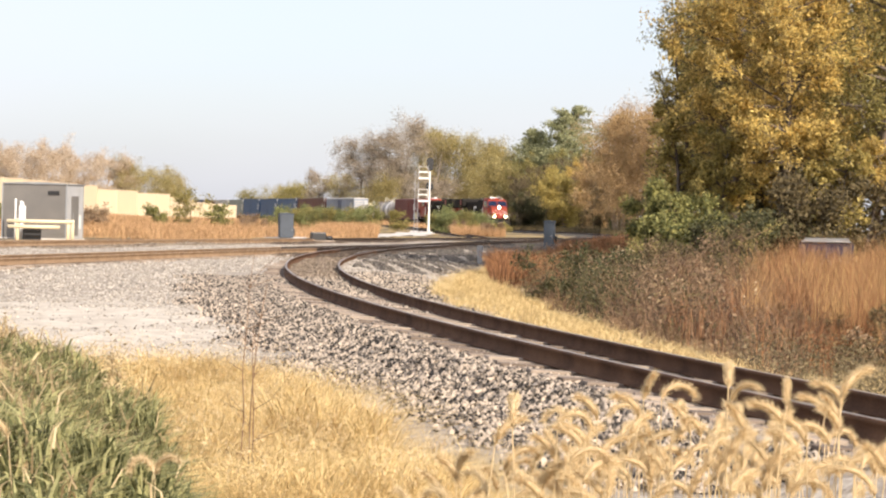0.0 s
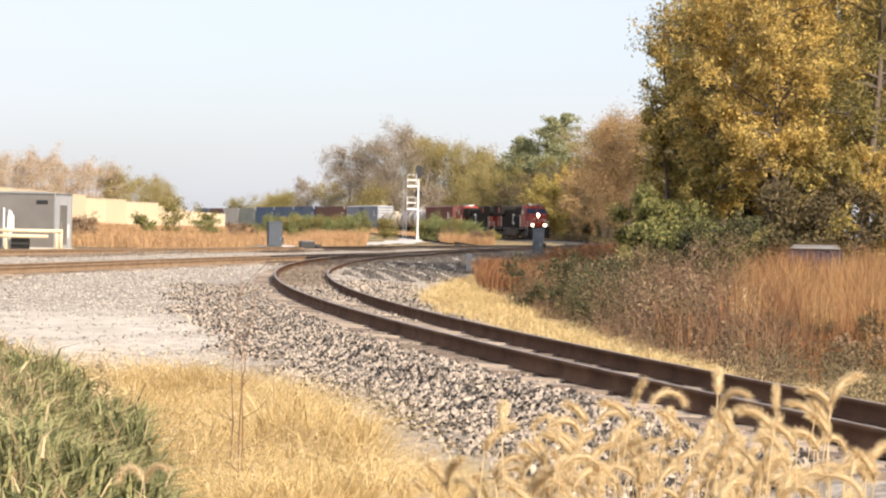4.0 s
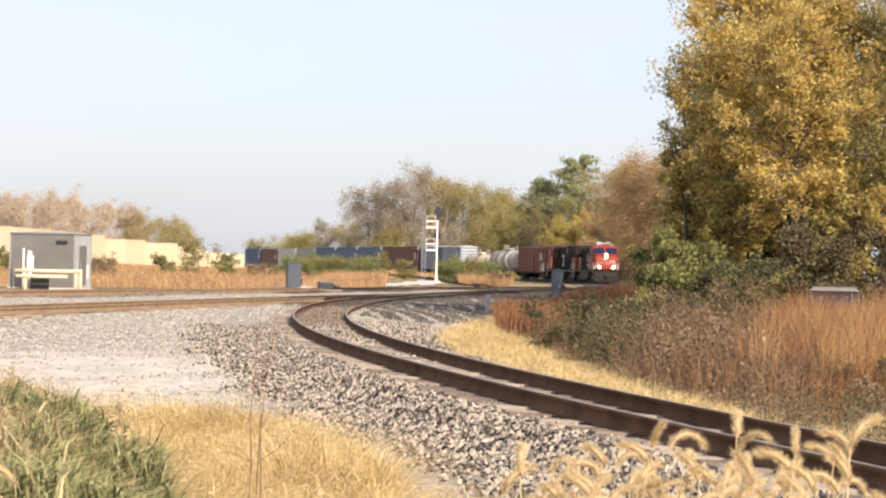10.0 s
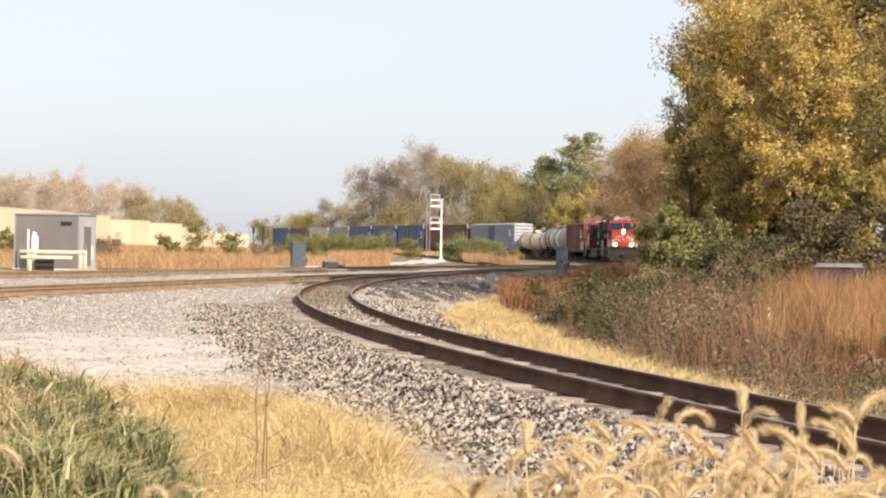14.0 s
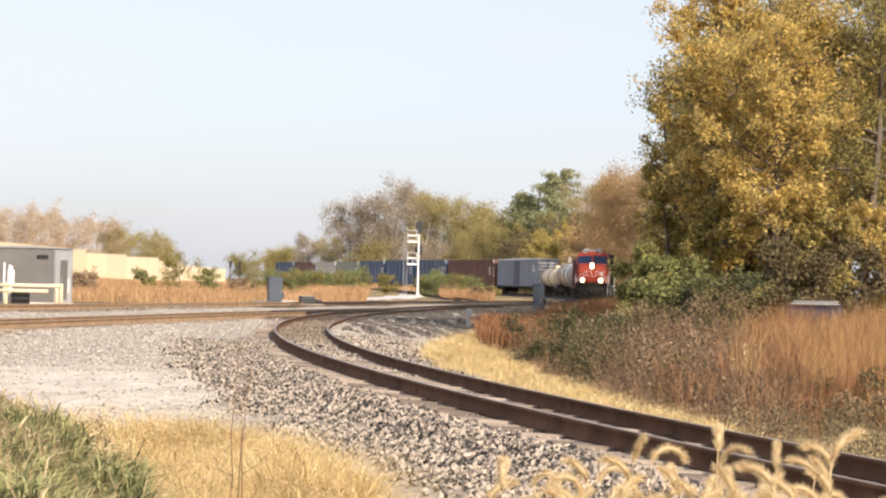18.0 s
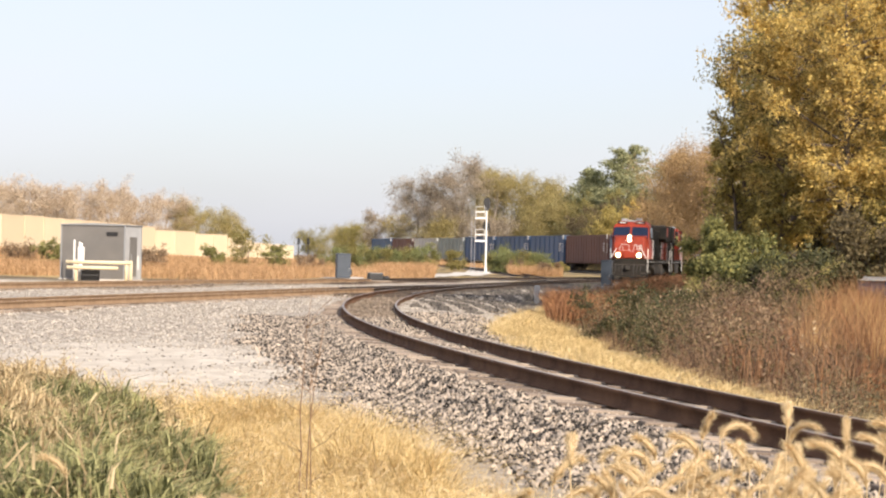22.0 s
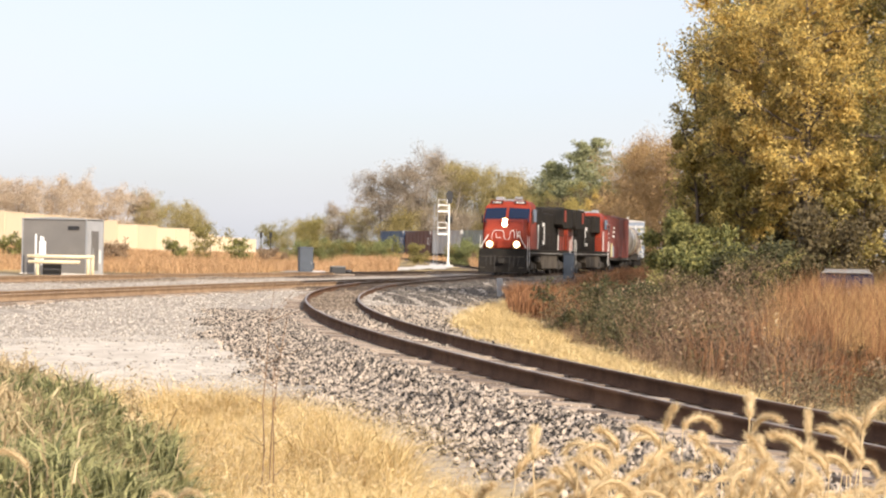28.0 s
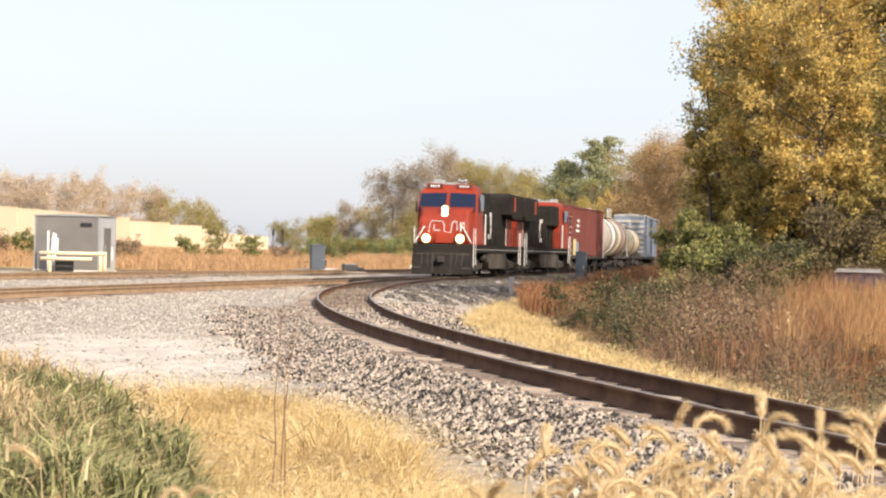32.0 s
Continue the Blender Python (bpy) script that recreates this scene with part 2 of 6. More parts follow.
# the two straight tracks come in from the left and run into the train's line


def straight_then_join(x0, y0, slope, y_end, offset):
    """A straight track that swings into the train's line, offset metres to its left at the end."""
    y = np.arange(y0, y_end + 0.1, 1.0)
    xs = x0 + (y - y0) * slope
    xt = np.interp(y, _yy, _xx) + offset
    w = np.clip((y - (y_end - 45)) / 45, 0, 1)
    w = w * w * (3 - 2 * w)
    return np.stack([xs * (1 - w) + xt * w, y, np.interp(y, [0, 100, 135, 215], [-0.12, -0.12, -0.16, -0.24])], 1)


NEAR_MAIN = straight_then_join(-21.5, 6.0, 0.205, 133, 0.0)
FAR_MAIN = straight_then_join(-33.8, 15.0, 0.2437, 212, -4.4)
_sy = np.arange(200.0, 420.0, 2.0)
SIDE_TRACK = np.stack([np.interp(_sy, [200, 228, 262, 300, 335, 375, 420], [8.4, 6.9, 4.9, 2.2, -0.9, -4.7, -9.4]), _sy,
                       np.interp(_sy, [200, 228, 262, 300, 335, 420], [-0.28, -0.14, 0.04, 0.2, 0.28, 0.32])], 1)
_k = np.ones(13) / 13
SIDE_TRACK[:, 0] = np.convolve(np.pad(SIDE_TRACK[:, 0], 6, "reflect", reflect_type="odd"), _k, "valid")


# ---------- the ground: one sheet to the horizon ----------
def near_track(x, y, line, pad=30):
    """Distance to a track's centre line, and its rail height there."""
    d = np.full(x.shape, 1e3)
    z = np.full(x.shape, -9.0)
    sel = (y > line[0, 1] - pad) & (y < line[-1, 1] + pad) & (x > line[:, 0].min() - pad) & (x < line[:, 0].max() + pad)
    if sel.any():
        px, py = x[sel], y[sel]
        best, bz = np.full(px.shape, 1e3), np.zeros(px.shape)
        a, b = line[:-1], line[1:]
        for k in range(0, len(px), 4000):
            qx, qy = px[k:k + 4000, None], py[k:k + 4000, None]
            ex, ey = (b - a)[:, 0], (b - a)[:, 1]
            t = np.clip(((qx - a[:, 0]) * ex + (qy - a[:, 1]) * ey) / (ex**2 + ey**2), 0, 1)
            dd = np.hypot(qx - a[:, 0] - t * ex, qy - a[:, 1] - t * ey)
            j = dd.argmin(1)
            best[k:k + 4000] = dd[np.arange(len(j)), j]
            bz[k:k + 4000] = a[j, 2]
        d[sel], z[sel] = best, bz
    return d, z


TRACKS = (TRAIN_LINE, NEAR_MAIN, FAR_MAIN, SIDE_TRACK)


def wave(x, y, k, seed):
    return (np.sin(x * k + seed) * np.cos(y * k * 0.83 + seed * 1.7) + np.sin(x * k * 2.3 - y * k * 1.9 + seed * 3.1) * 0.5) / 1.5


def right_of_line(x, y):
    """Metres to the right of the train's line."""
    return x - np.interp(y, _yy, _xx)


def ground_z(x, y):
    x, y = np.atleast_1d(np.asarray(x, float)), np.atleast_1d(np.asarray(y, float))
    z = np.interp(y, [-50, 0, 8, 14, 26, 40, 60, 90, 400], [-0.5, -0.5, -0.55, -0.62, -0.64, -0.54, -0.42, -0.36, -0.42])
    r = right_of_line(x, y)
    near = np.clip((100 - y) / 40, 0, 1)
    z = z - 0.25 * near * np.clip((r - 2) / 3, 0, 1) * np.clip((14 - r) / 6, 0, 1)
    z = z + 1.6 * np.clip((-x - 28 - y * 0.036) / 30, 0, 1) * np.clip((y - 133) / 84, 0, 1)
    z = z + 0.05 * wave(x, y, 0.9, 1.0) + 0.12 * wave(x, y, 0.21, 4.0) * np.clip(np.abs(r) / 12, 0, 1)
    top = np.full(x.shape, -9.0)
    for line in TRACKS:
        d, rz = near_track(x, y, line)
        tilt = np.clip(-r, -1.8, 1.8) / 1.505 * np.interp(y, [0, 75, 110], [0.08, 0.08, 0.0]) if line is TRAIN_LINE else 0.0
        top = np.maximum(top, rz - 0.262 + tilt - 0.45 * np.maximum(0, d - 1.6))
    k = 0.12
    h = np.clip(0.5 + 0.5 * (top - z) / k, 0, 1)
    return z * (1 - h) + top * h + k * h * (1 - h)


_gx = np.unique(np.concatenate([-np.geomspace(30, 2600, 26), np.arange(-30, -9, 1.0), np.arange(-9, 9, 0.3), np.arange(9, 40, 1.2), np.geomspace(40, 2600, 24)]))
_gy = np.unique(np.concatenate([-np.geomspace(6, 2000, 14), np.arange(-5, 12, 1.0), np.arange(12, 58, 0.4), np.arange(58, 150, 1.2), np.arange(150, 360, 4.5), np.geomspace(360, 3000, 24)]))
GX, GY = np.meshgrid(_gx, _gy)
GZ = ground_z(GX.ravel(), GY.ravel())
_nx, _ny = len(_gx), len(_gy)
_i = (np.arange(_ny - 1)[:, None] * _nx + np.arange(_nx - 1)[None, :]).ravel()
_faces = np.stack([_i, _i + 1, _i + _nx + 1, _i + _nx], 1)


def soft_step(v, a, b):
    t = np.clip((v - a) / (b - a), 0, 1)
    return t * t * (3 - 2 * t)


def cover(x, y):
    """How much pale gravel, chalky dust and straw covers the ground."""
    d0, _ = near_track(x, y, TRAIN_LINE)
    d1, _ = near_track(x, y, NEAR_MAIN)
    d2, _ = near_track(x, y, FAR_MAIN)
    r = right_of_line(x, y)
    n = 0.6 * wave(x, y, 0.8, 2.0) + 0.4 * wave(x, y, 2.1, 5.0)
    yard = soft_step(y + 3.0 * n, 27, 32) * (1 - soft_step(y, 133, 168)) * (r < 0)
    gravel = np.maximum(yard * (1 - soft_step(d2, 2.8, 4.5) * (x < np.interp(y, FAR_MAIN[:, 1], FAR_MAIN[:, 0]))), 1 - soft_step(np.minimum(np.minimum(d0, d1), d2) + 0.5 * n, 2.9, 4.0))
    gravel = np.maximum(gravel, (r > 0) * soft_step(y, 56, 62) * (1 - soft_step(r + 0.8 * n, 4.2, 5.6)) * (1 - soft_step(y, 132, 142)))
    chalk = np.exp(-(((x + 4.7 + (y - 35) * 0.11) / 2.4) ** 2 + ((y - 34.5) / 9.0) ** 2) * 0.8) * (1 + 0.5 * n) * (r < -2.2)
    chalk = np.maximum(chalk, 0.8 * np.exp(-(((x + 25) / 9) ** 2 + ((y - 107) / 9) ** 2)))
    straw = soft_step(0.35 + 0.6 * wave(x, y, 0.33, 9.0) + 0.3 * n, 0.1, 0.6)
    return np.clip(gravel, 0, 1), np.clip(chalk, 0, 1), np.clip(straw, 0, 1)


def ground_material():
    m = bpy.data.materials.new("ground_cover")
    m.use_nodes = True
    nt = m.node_tree
    N, L = nt.nodes, nt.links
    bs = N["Principled BSDF"]
    bs.inputs["Roughness"].default_value = 0.95
    bs.inputs["Specular IOR Level"].default_value = 0.2
    at = N.new("ShaderNodeAttribute"); at.attribute_name = "cover"
    sep = N.new("ShaderNodeSeparateColor"); L.new(at.outputs["Color"], sep.inputs[0])
    tc = N.new("ShaderNodeTexCoord")

    def tex(kind, scale, detail=4.0):
        n = N.new(kind)
        n.inputs["Scale"].default_value = scale
        if kind == "ShaderNodeTexNoise":
            n.inputs["Detail"].default_value = detail
        L.new(tc.outputs["Object"], n.inputs["Vector"])
        return n

    def mixc(fac, a, b):
        x = N.new("ShaderNodeMix"); x.data_type = "RGBA"
        for s, v in ((x.inputs[0], fac), (x.inputs[6], a), (x.inputs[7], b)):
            if isinstance(v, tuple):
                s.default_value = (*v, 1)
            else:
                L.new(v, s)
        return x.outputs[2]

    def rng_(v, a, b):
        r = N.new("ShaderNodeMapRange")
        r.inputs[1].default_value, r.inputs[2].default_value = a, b
        L.new(v, r.inputs[0])
        return r.outputs[0]

    grain = tex("ShaderNodeTexVoronoi", 16.0)
    grain2 = tex("ShaderNodeTexVoronoi", 5.0)
    broad, mid = tex("ShaderNodeTexNoise", 0.35), tex("ShaderNodeTexNoise", 3.0)
    soil = mixc(rng_(mid.outputs[0], 0.35, 0.65), (0.10, 0.075, 0.045), (0.20, 0.15, 0.085))
    straw = mixc(rng_(mid.outputs[0], 0.3, 0.7), (0.34, 0.24, 0.10), (0.52, 0.39, 0.18))
    gsep = N.new("ShaderNodeSeparateColor"); L.new(grain.outputs["Color"], gsep.inputs[0])
    gsep2 = N.new("ShaderNodeSeparateColor"); L.new(grain2.outputs["Color"], gsep2.inputs[0])
    pale = mixc(rng_(gsep.outputs[0], 0.1, 0.9), (0.21, 0.178, 0.14), (0.52, 0.46, 0.385))
    pale = mixc(rng_(broad.outputs[0], 0.35, 0.7), pale, mixc(rng_(gsep2.outputs[0], 0.2, 0.8), (0.27, 0.23, 0.185), (0.48, 0.425, 0.355)))
    c = mixc(sep.outputs[2], soil, straw)
    c = mixc(sep.outputs[0], c, pale)
    warp = N.new("ShaderNodeMath"); warp.operation = "MULTIPLY_ADD"; warp.inputs[1].default_value = 0.55
    rag = tex("ShaderNodeTexNoise", 1.4, 8.0)
    L.new(rag.outputs[0], warp.inputs[0]); L.new(sep.outputs[1], warp.inputs[2])
    c = mixc(rng_(warp.outputs[0], 0.52, 1.0), c, mixc(rng_(mid.outputs[0], 0.3, 0.7), (0.45, 0.395, 0.325), (0.64, 0.58, 0.49)))
    L.new(c, bs.inputs["Base Color"])
    bp = N.new("ShaderNodeBump")
    bp.inputs["Distance"].default_value = 0.03
    half = N.new("ShaderNodeMath"); half.operation = "MULTIPLY"; half.inputs[1].default_value = 0.35
    L.new(sep.outputs[0], half.inputs[0]); L.new(half.outputs[0], bp.inputs["Strength"])
    L.new(grain.outputs["Distance"], bp.inputs["Height"])
    L.new(bp.outputs[0], bs.inputs["Normal"])
    return m


_me = mesh_np("ground", np.stack([GX.ravel(), GY.ravel(), GZ], 1), _faces, ground_material(), smooth=True)
_g, _c, _s = cover(GX.ravel(), GY.ravel())
_att = _me.attributes.new("cover", "FLOAT_COLOR", "POINT")
_att.data.foreach_set("color", np.stack([_g, _c, _s, np.ones_like(_g)], 1).astype(np.float32).ravel())
tagged(new("ground", _me), "pale gravel, chalky dust, straw and bare soil round the tracks", "ground", kind="structure")


# ---------- tracks ----------
RAIL_SECTION = [(-0.07, -0.186), (0.07, -0.186), (0.07, -0.172), (0.012, -0.15), (0.010, -0.05), (0.037, -0.036), (0.037, -0.006), (0.028, 0.0), (-0.028, 0.0), (-0.037, -0.006), (-0.037, -0.036), (-0.010, -0.05), (-0.012, -0.15), (-0.07, -0.172)]


def frame_of(line):
    t = np.gradient(line[:, :2], axis=0)
    t /= np.linalg.norm(t, axis=1)[:, None]
    return t, np.stack([t[:, 1], -t[:, 0]], 1)         # forward, right


def cant(y):
    """How much the outer rail of the curve is raised."""
    return np.interp(y, [0, 75, 110], [0.08, 0.08, 0.0])


def sweep_rail(line, side, canted=False, steel=None):
    """A rail along the line, side metres to the right of its centre."""
    _, rt = frame_of(line)
    n, k = len(line), len(RAIL_SECTION)
    sec = np.array(RAIL_SECTION)
    v = np.zeros((n, k, 3))
    v[:, :, :2] = line[:, None, :2] + rt[:, None, :] * (side + sec[None, :, 0, None])
    v[:, :, 2] = line[:, None, 2] + sec[None, :, 1] - (cant(line[:, 1]) * side / 1.505 if canted else np.zeros(n))[:, None]
    a = (np.arange(n - 1)[:, None] * k + np.arange(k)[None, :])
    b = (np.arange(n - 1)[:, None] * k + (np.arange(k)[None, :] + 1) % k)
    f = np.stack([a, b, b + k, a + k], 2).reshape(-1, 4)
    me = mesh_np("rail", v.reshape(-1, 3), f, steel or RUST)
    me.materials.append(RAILTOP)
    idx = np.zeros((n - 1, k), np.int32)
    idx[:, 7] = 1
    me.polygons.foreach_set("material_index", idx.ravel())
    return me


def box_mesh_np(x, y, z):
    v = np.array([(a, b, c) for c in (-z, z) for a, b in ((-x, -y), (x, -y), (x, y), (-x, y))], float)
    f = np.array([(3, 2, 1, 0), (4, 5, 6, 7), (0, 1, 5, 4), (1, 2, 6, 5), (2, 3, 7, 6), (3, 0, 4, 7)])
    return v, f


def along(line, step):
    seg = np.concatenate([[0], np.cumsum(np.linalg.norm(np.diff(line[:, :2], axis=0), axis=1))])
    s = np.arange(step / 2, seg[-1], step)
    t, _ = frame_of(line)
    pts = np.stack([np.interp(s, seg, line[:, i]) for i in range(3)], 1)
    ang = np.arctan2(np.interp(s, seg, t[:, 1]), np.interp(s, seg, t[:, 0]))
    return pts, ang


def tie_block():
    bm = B()
    box(bm, -0.115, 0.115, -1.3, 1.3, -0.09, 0.09, 0.015)
    return bm_mesh("tie", bm, TIE)


def track(line, label, near=(0, 0), canted=False, steel=None):
    """Two rails on wooden ties; the ties between the two y values are pieces of their own."""
    root = tagged(empty("railway_track"), label, "railway track", group="tracks of the junction")
    for side in (-0.7525, 0.7525):
        part("rail", sweep_rail(line, side, canted, steel), None, root)
    pts, ang = along(line, 0.53)
    jit = np.random.default_rng(3).normal(0, 1, (len(pts), 3))
    one = tie_block()
    v0, f0 = box_mesh_np(0.115, 1.3, 0.09)
    vs, fs = [], []
    for k, (p, a) in enumerate(zip(pts, ang)):
        a += jit[k, 0] * 0.012
        z = p[2] - 0.186 - 0.095 + jit[k, 1] * 0.006
        off = jit[k, 2] * 0.05
        if near[0] < p[1] < near[1]:
            m = Matrix.Translation((p[0] - math.sin(a) * off, p[1] + math.cos(a) * off, z)) @ Matrix.Rotation(a, 4, "Z") @ Matrix.Rotation(float(cant(p[1])) / 1.505 if canted else 0.0, 4, "X")
            part("tie", one, None, root, at=m)
        else:
            c, s = math.cos(a), math.sin(a)
            w = v0.copy()
            w[:, 1] += off
            vs.append(np.stack([p[0] + c * w[:, 0] - s * w[:, 1], p[1] + s * w[:, 0] + c * w[:, 1], z + w[:, 2]], 1))
            fs.append(f0 + 8 * len(fs))
    if vs:
        tagged(part("tie_bed", mesh_np("tie_bed", np.concatenate(vs), np.concatenate(fs), TIE), None, root), kind="stuff")
    return root


# ---------- trackside equipment ----------
def stand(x, y, turn=0.0, sink=0.0):
    return pose(x, y, float(ground_z(x, y)[0]) - sink, 0, 0, turn)


def bungalow(x, y, turn):
    """A sheet-metal signal hut with a low roof on a slab."""
    root = tagged(empty("signal_hut", stand(x, y, turn)), "grey aluminium signal equipment hut beside the tracks", "signal hut")
    w, d, h = 1.73, 1.05, 2.8
    bm = B(); box(bm, -w - 0.1, w + 0.1, -d - 0.1, d + 0.1, -0.5, 0.1, 0.02)
    part("slab", bm, CHALK, root, "pale concrete slab")
    bm = B(); box(bm, -w, w, -d, d, 0.1, h, 0.02)
    part("body", bm, ALU, root)
    bm = B(); prism(bm, [(-w - 0.06, h), (w + 0.06, h), (w + 0.06, h + 0.05), (0, h + 0.12), (-w - 0.06, h + 0.05)], -d - 0.08, d + 0.08, 0.01)
    part("roof", bm, STEEL, root)
    for s in (-1, 1):
        for e in (-1, 1):
            bm = B(); box(bm, s * w - 0.035, s * w + 0.035, e * d - 0.035, e * d + 0.035, 0.1, h - 0.01, 0.008)
            part("corner_post", bm, STEEL, root)
    bm = B(); box(bm, 0.75, 1.35, -d - 0.05, -d, 2.28, 2.48, 0.01)
    part("vent", bm, BLACK, root, "dark louvred vent")
    # thin sheet over one end only, paler to stand for reflected sky
    bm = B(); box(bm, w + 0.003, w + 0.012, -d + 0.04, d - 0.04, 0.12, h - 0.05)
    part("end_sheet", bm, SKYLIT_ALU, root, "end face lightened as if it mirrored the sky")
    bm = B(); box(bm, w, w + 0.035, -0.45, 0.45, 0.25, 2.25, 0.01)
    door = part("door", bm, ALU, root)
    bm = B(); rod(bm, (w + 0.07, -0.33, 1.1), (w + 0.07, -0.33, 1.4), 0.018)
    part("handle", bm, STEEL, door)
    bm = B(); box(bm, w + 0.003, w + 0.03, 0.55, 0.75, 0.6, 1.3, 0.005)
    part("label_plate", bm, WHITE, root, "white label plate")
    return root


def meter_cabinet(x, y, turn):
    root = tagged(empty("meter_cabinet", stand(x, y, turn)), "small dark meter cabinet standing before the hut", "electrical cabinet")
    bm = B(); box(bm, -0.45, 0.45, -0.25, 0.25, -0.1, 0.62, 0.02)
    part("body", bm, BLACK, root)
    bm = B(); box(bm, -0.47, 0.47, -0.27, 0.27, 0.62, 0.66, 0.01)
    part("lid", bm, STEEL, root)
    return root


def pipe_barrier(x, y, turn):
    """Two cream rails on posts that keep vehicles off the hut."""
    root = tagged(empty("pipe_barrier", stand(x, y, turn)), "cream painted pipe barrier with two rails on posts", "barrier")
    for px in (-1.05, 1.4, 1.62):
        bm = B(); lathe(bm, [(-0.3, 0.085), (1.0, 0.085), (1.05, 0.06), (1.07, 0.02)], "z", 14, (px, 0, 0))
        part("post", bm, CREAM, root, smooth=True)
    for z, x0, x1 in ((0.95, -1.55, 1.65), (0.68, -1.5, 1.0)):
        bm = B(); rod(bm, (x0, -0.1, z), (x1, -0.1, z), 0.085, n=14)
        part("rail", bm, CREAM, root, smooth=True)
    return root


def vent_pipes(x, y, turn):
    root = tagged(empty("conduit_riser", stand(x, y, turn)), "white conduit risers with a small meter box", "conduit")
    for px, h in ((-0.16, 2.05), (0.1, 1.95), (0.2, 1.9)):
        bm = B(); rod(bm, (px, 0, -0.2), (px, 0, h), 0.045, n=10)
        part("pipe", bm, WHITE, root, smooth=True)
    bm = B(); box(bm, 0.02, 0.34, -0.14, 0.1, 1.0, 1.7, 0.02)
    part("meter_box", bm, WHITE, root)
    return root


def relay_box(x, y, turn, h, w, label):
    root = tagged(empty("relay_case", stand(x, y, turn)), label, "relay case", group="relay cases at the junction")
    bm = B(); box(bm, -w / 2, w / 2, -0.3, 0.3, 0.12, h, 0.02)
    part("body", bm, GREYBOX, root)
    bm = B(); prism(bm, [(-w / 2 - 0.05, h), (w / 2 + 0.05, h), (w / 2 + 0.05, h + 0.05), (0, h + 0.1), (-w / 2 - 0.05, h + 0.05)], -0.36, 0.36, 0.01)
    part("roof", bm, GREYBOX, root)
    for px in (-w / 2 + 0.1, w / 2 - 0.1):
        bm = B(); box(bm, px - 0.06, px + 0.06, -0.2, 0.2, -0.5, 0.14)
        part("leg", bm, STEEL, root)
    bm = B(); box(bm, -w / 2 + 0.05, w / 2 - 0.05, -0.325, -0.3, 0.2, h - 0.08, 0.008)
    door = part("door", bm, GREYBOX, root)
    bm = B(); rod(bm, (w / 2 - 0.12, -0.35, 0.6), (w / 2 - 0.12, -0.35, 0.8), 0.015)
    part("handle", bm, STEEL, door)
    bm = B(); box(bm, w / 2, w / 2 + 0.16, -0.1, 0.16, 0.3, 0.75, 0.02)
    part("junction_box", bm, BLACK, root, "black junction box on the side")
    return root


def signal_mast(x, y, turn):
    """A colour-light mast with ladder, platforms and a hooded head that faces away."""
    root = tagged(empty("signal_mast", stand(x, y, turn)), "white railway signal mast with ladder and black hooded heads", "railway signal")
    h = 6.95
    bm = B(); box(bm, -0.45, 0.45, -0.45, 0.45, -0.6, 0.22, 0.03)
    part("base", bm, CHALK, root, "pale concrete base")
    bm = B(); lathe(bm, [(0.2, 0.17), (0.5, 0.17), (0.55, 0.095), (h, 0.08), (h + 0.08, 0.04)], "z", 16)
    part("mast", bm, WHITE, root, smooth=True)
    lad = part("ladder", rod(B(), (-1.55, 0, 0.0), (-1.55, 0, 6.6), 0.035, n=6), STEEL, root, "galvanised ladder")
    bm = B(); rod(bm, (-1.2, 0, 0.0), (-1.2, 0, 6.6), 0.03, n=6)
    part("stile", bm, STEEL, lad)
    for k in range(20):
        bm = B(); rod(bm, (-1.55, 0, 0.3 + k * 0.32), (-1.2, 0, 0.3 + k * 0.32), 0.014, n=5)
        part("rung", bm, STEEL, lad)
    for z in (3.35, 5.75):
        plat = part("platform", box(B(), -1.18, -0.12, -0.35, 0.35, z, z + 0.2, 0.02), WHITE, root, "white platform with its number plate")
        for dz, t in ((0.68, 0.14), (1.28, 0.05)):
            bm = B(); box(bm, -1.15, -0.2, -0.33, -0.29, z + dz, z + dz + t, 0.005)
            part("guard_rail", bm, WHITE, plat)
        for px in (-1.15, -0.22):
            bm = B(); rod(bm, (px, -0.31, z + 0.3), (px, -0.31, z + 1.38), 0.03, n=6)
            part("upright", bm, WHITE, plat)
    for z in (5.0, 7.35):
        big = z > 6
        bm = B()
        n, r, hh = 24, 0.36, 0.34 if big else 0.12
        out = [(r * math.cos(math.pi * i / 12) * 1.0, z + (hh if i <= 12 else -hh) + r * math.sin(math.pi * i / 12)) for i in range(24)]
        prism(bm, out, -0.17, -0.12) if big else prism(bm, out, 0.14, 0.19)
        head = part("signal_head", bm, BLACK, root, "black signal head with its rounded backboard")
        bm = B(); box(bm, -0.17, 0.17, 0.19, 0.42, z - hh, z + hh, 0.03)
        part("lamp_case", bm, BLACK, head)
    return root


def marker_post(x, y):
    root = tagged(empty("marker_post", stand(x, y)), "short white marker post in the gravel, greyed as in shade", "marker post")
    # a white post; grey steel colour gives it the look of shade
    bm = B(); box(bm, -0.09, 0.09, -0.04, 0.04, -0.3, 0.7, 0.012)
    part("post", bm, STEEL, root)
    bm = B(); box(bm, -0.11, 0.11, -0.055, -0.04, 0.45, 0.68, 0.004)
    part("plate", bm, STEEL, root)
    return root


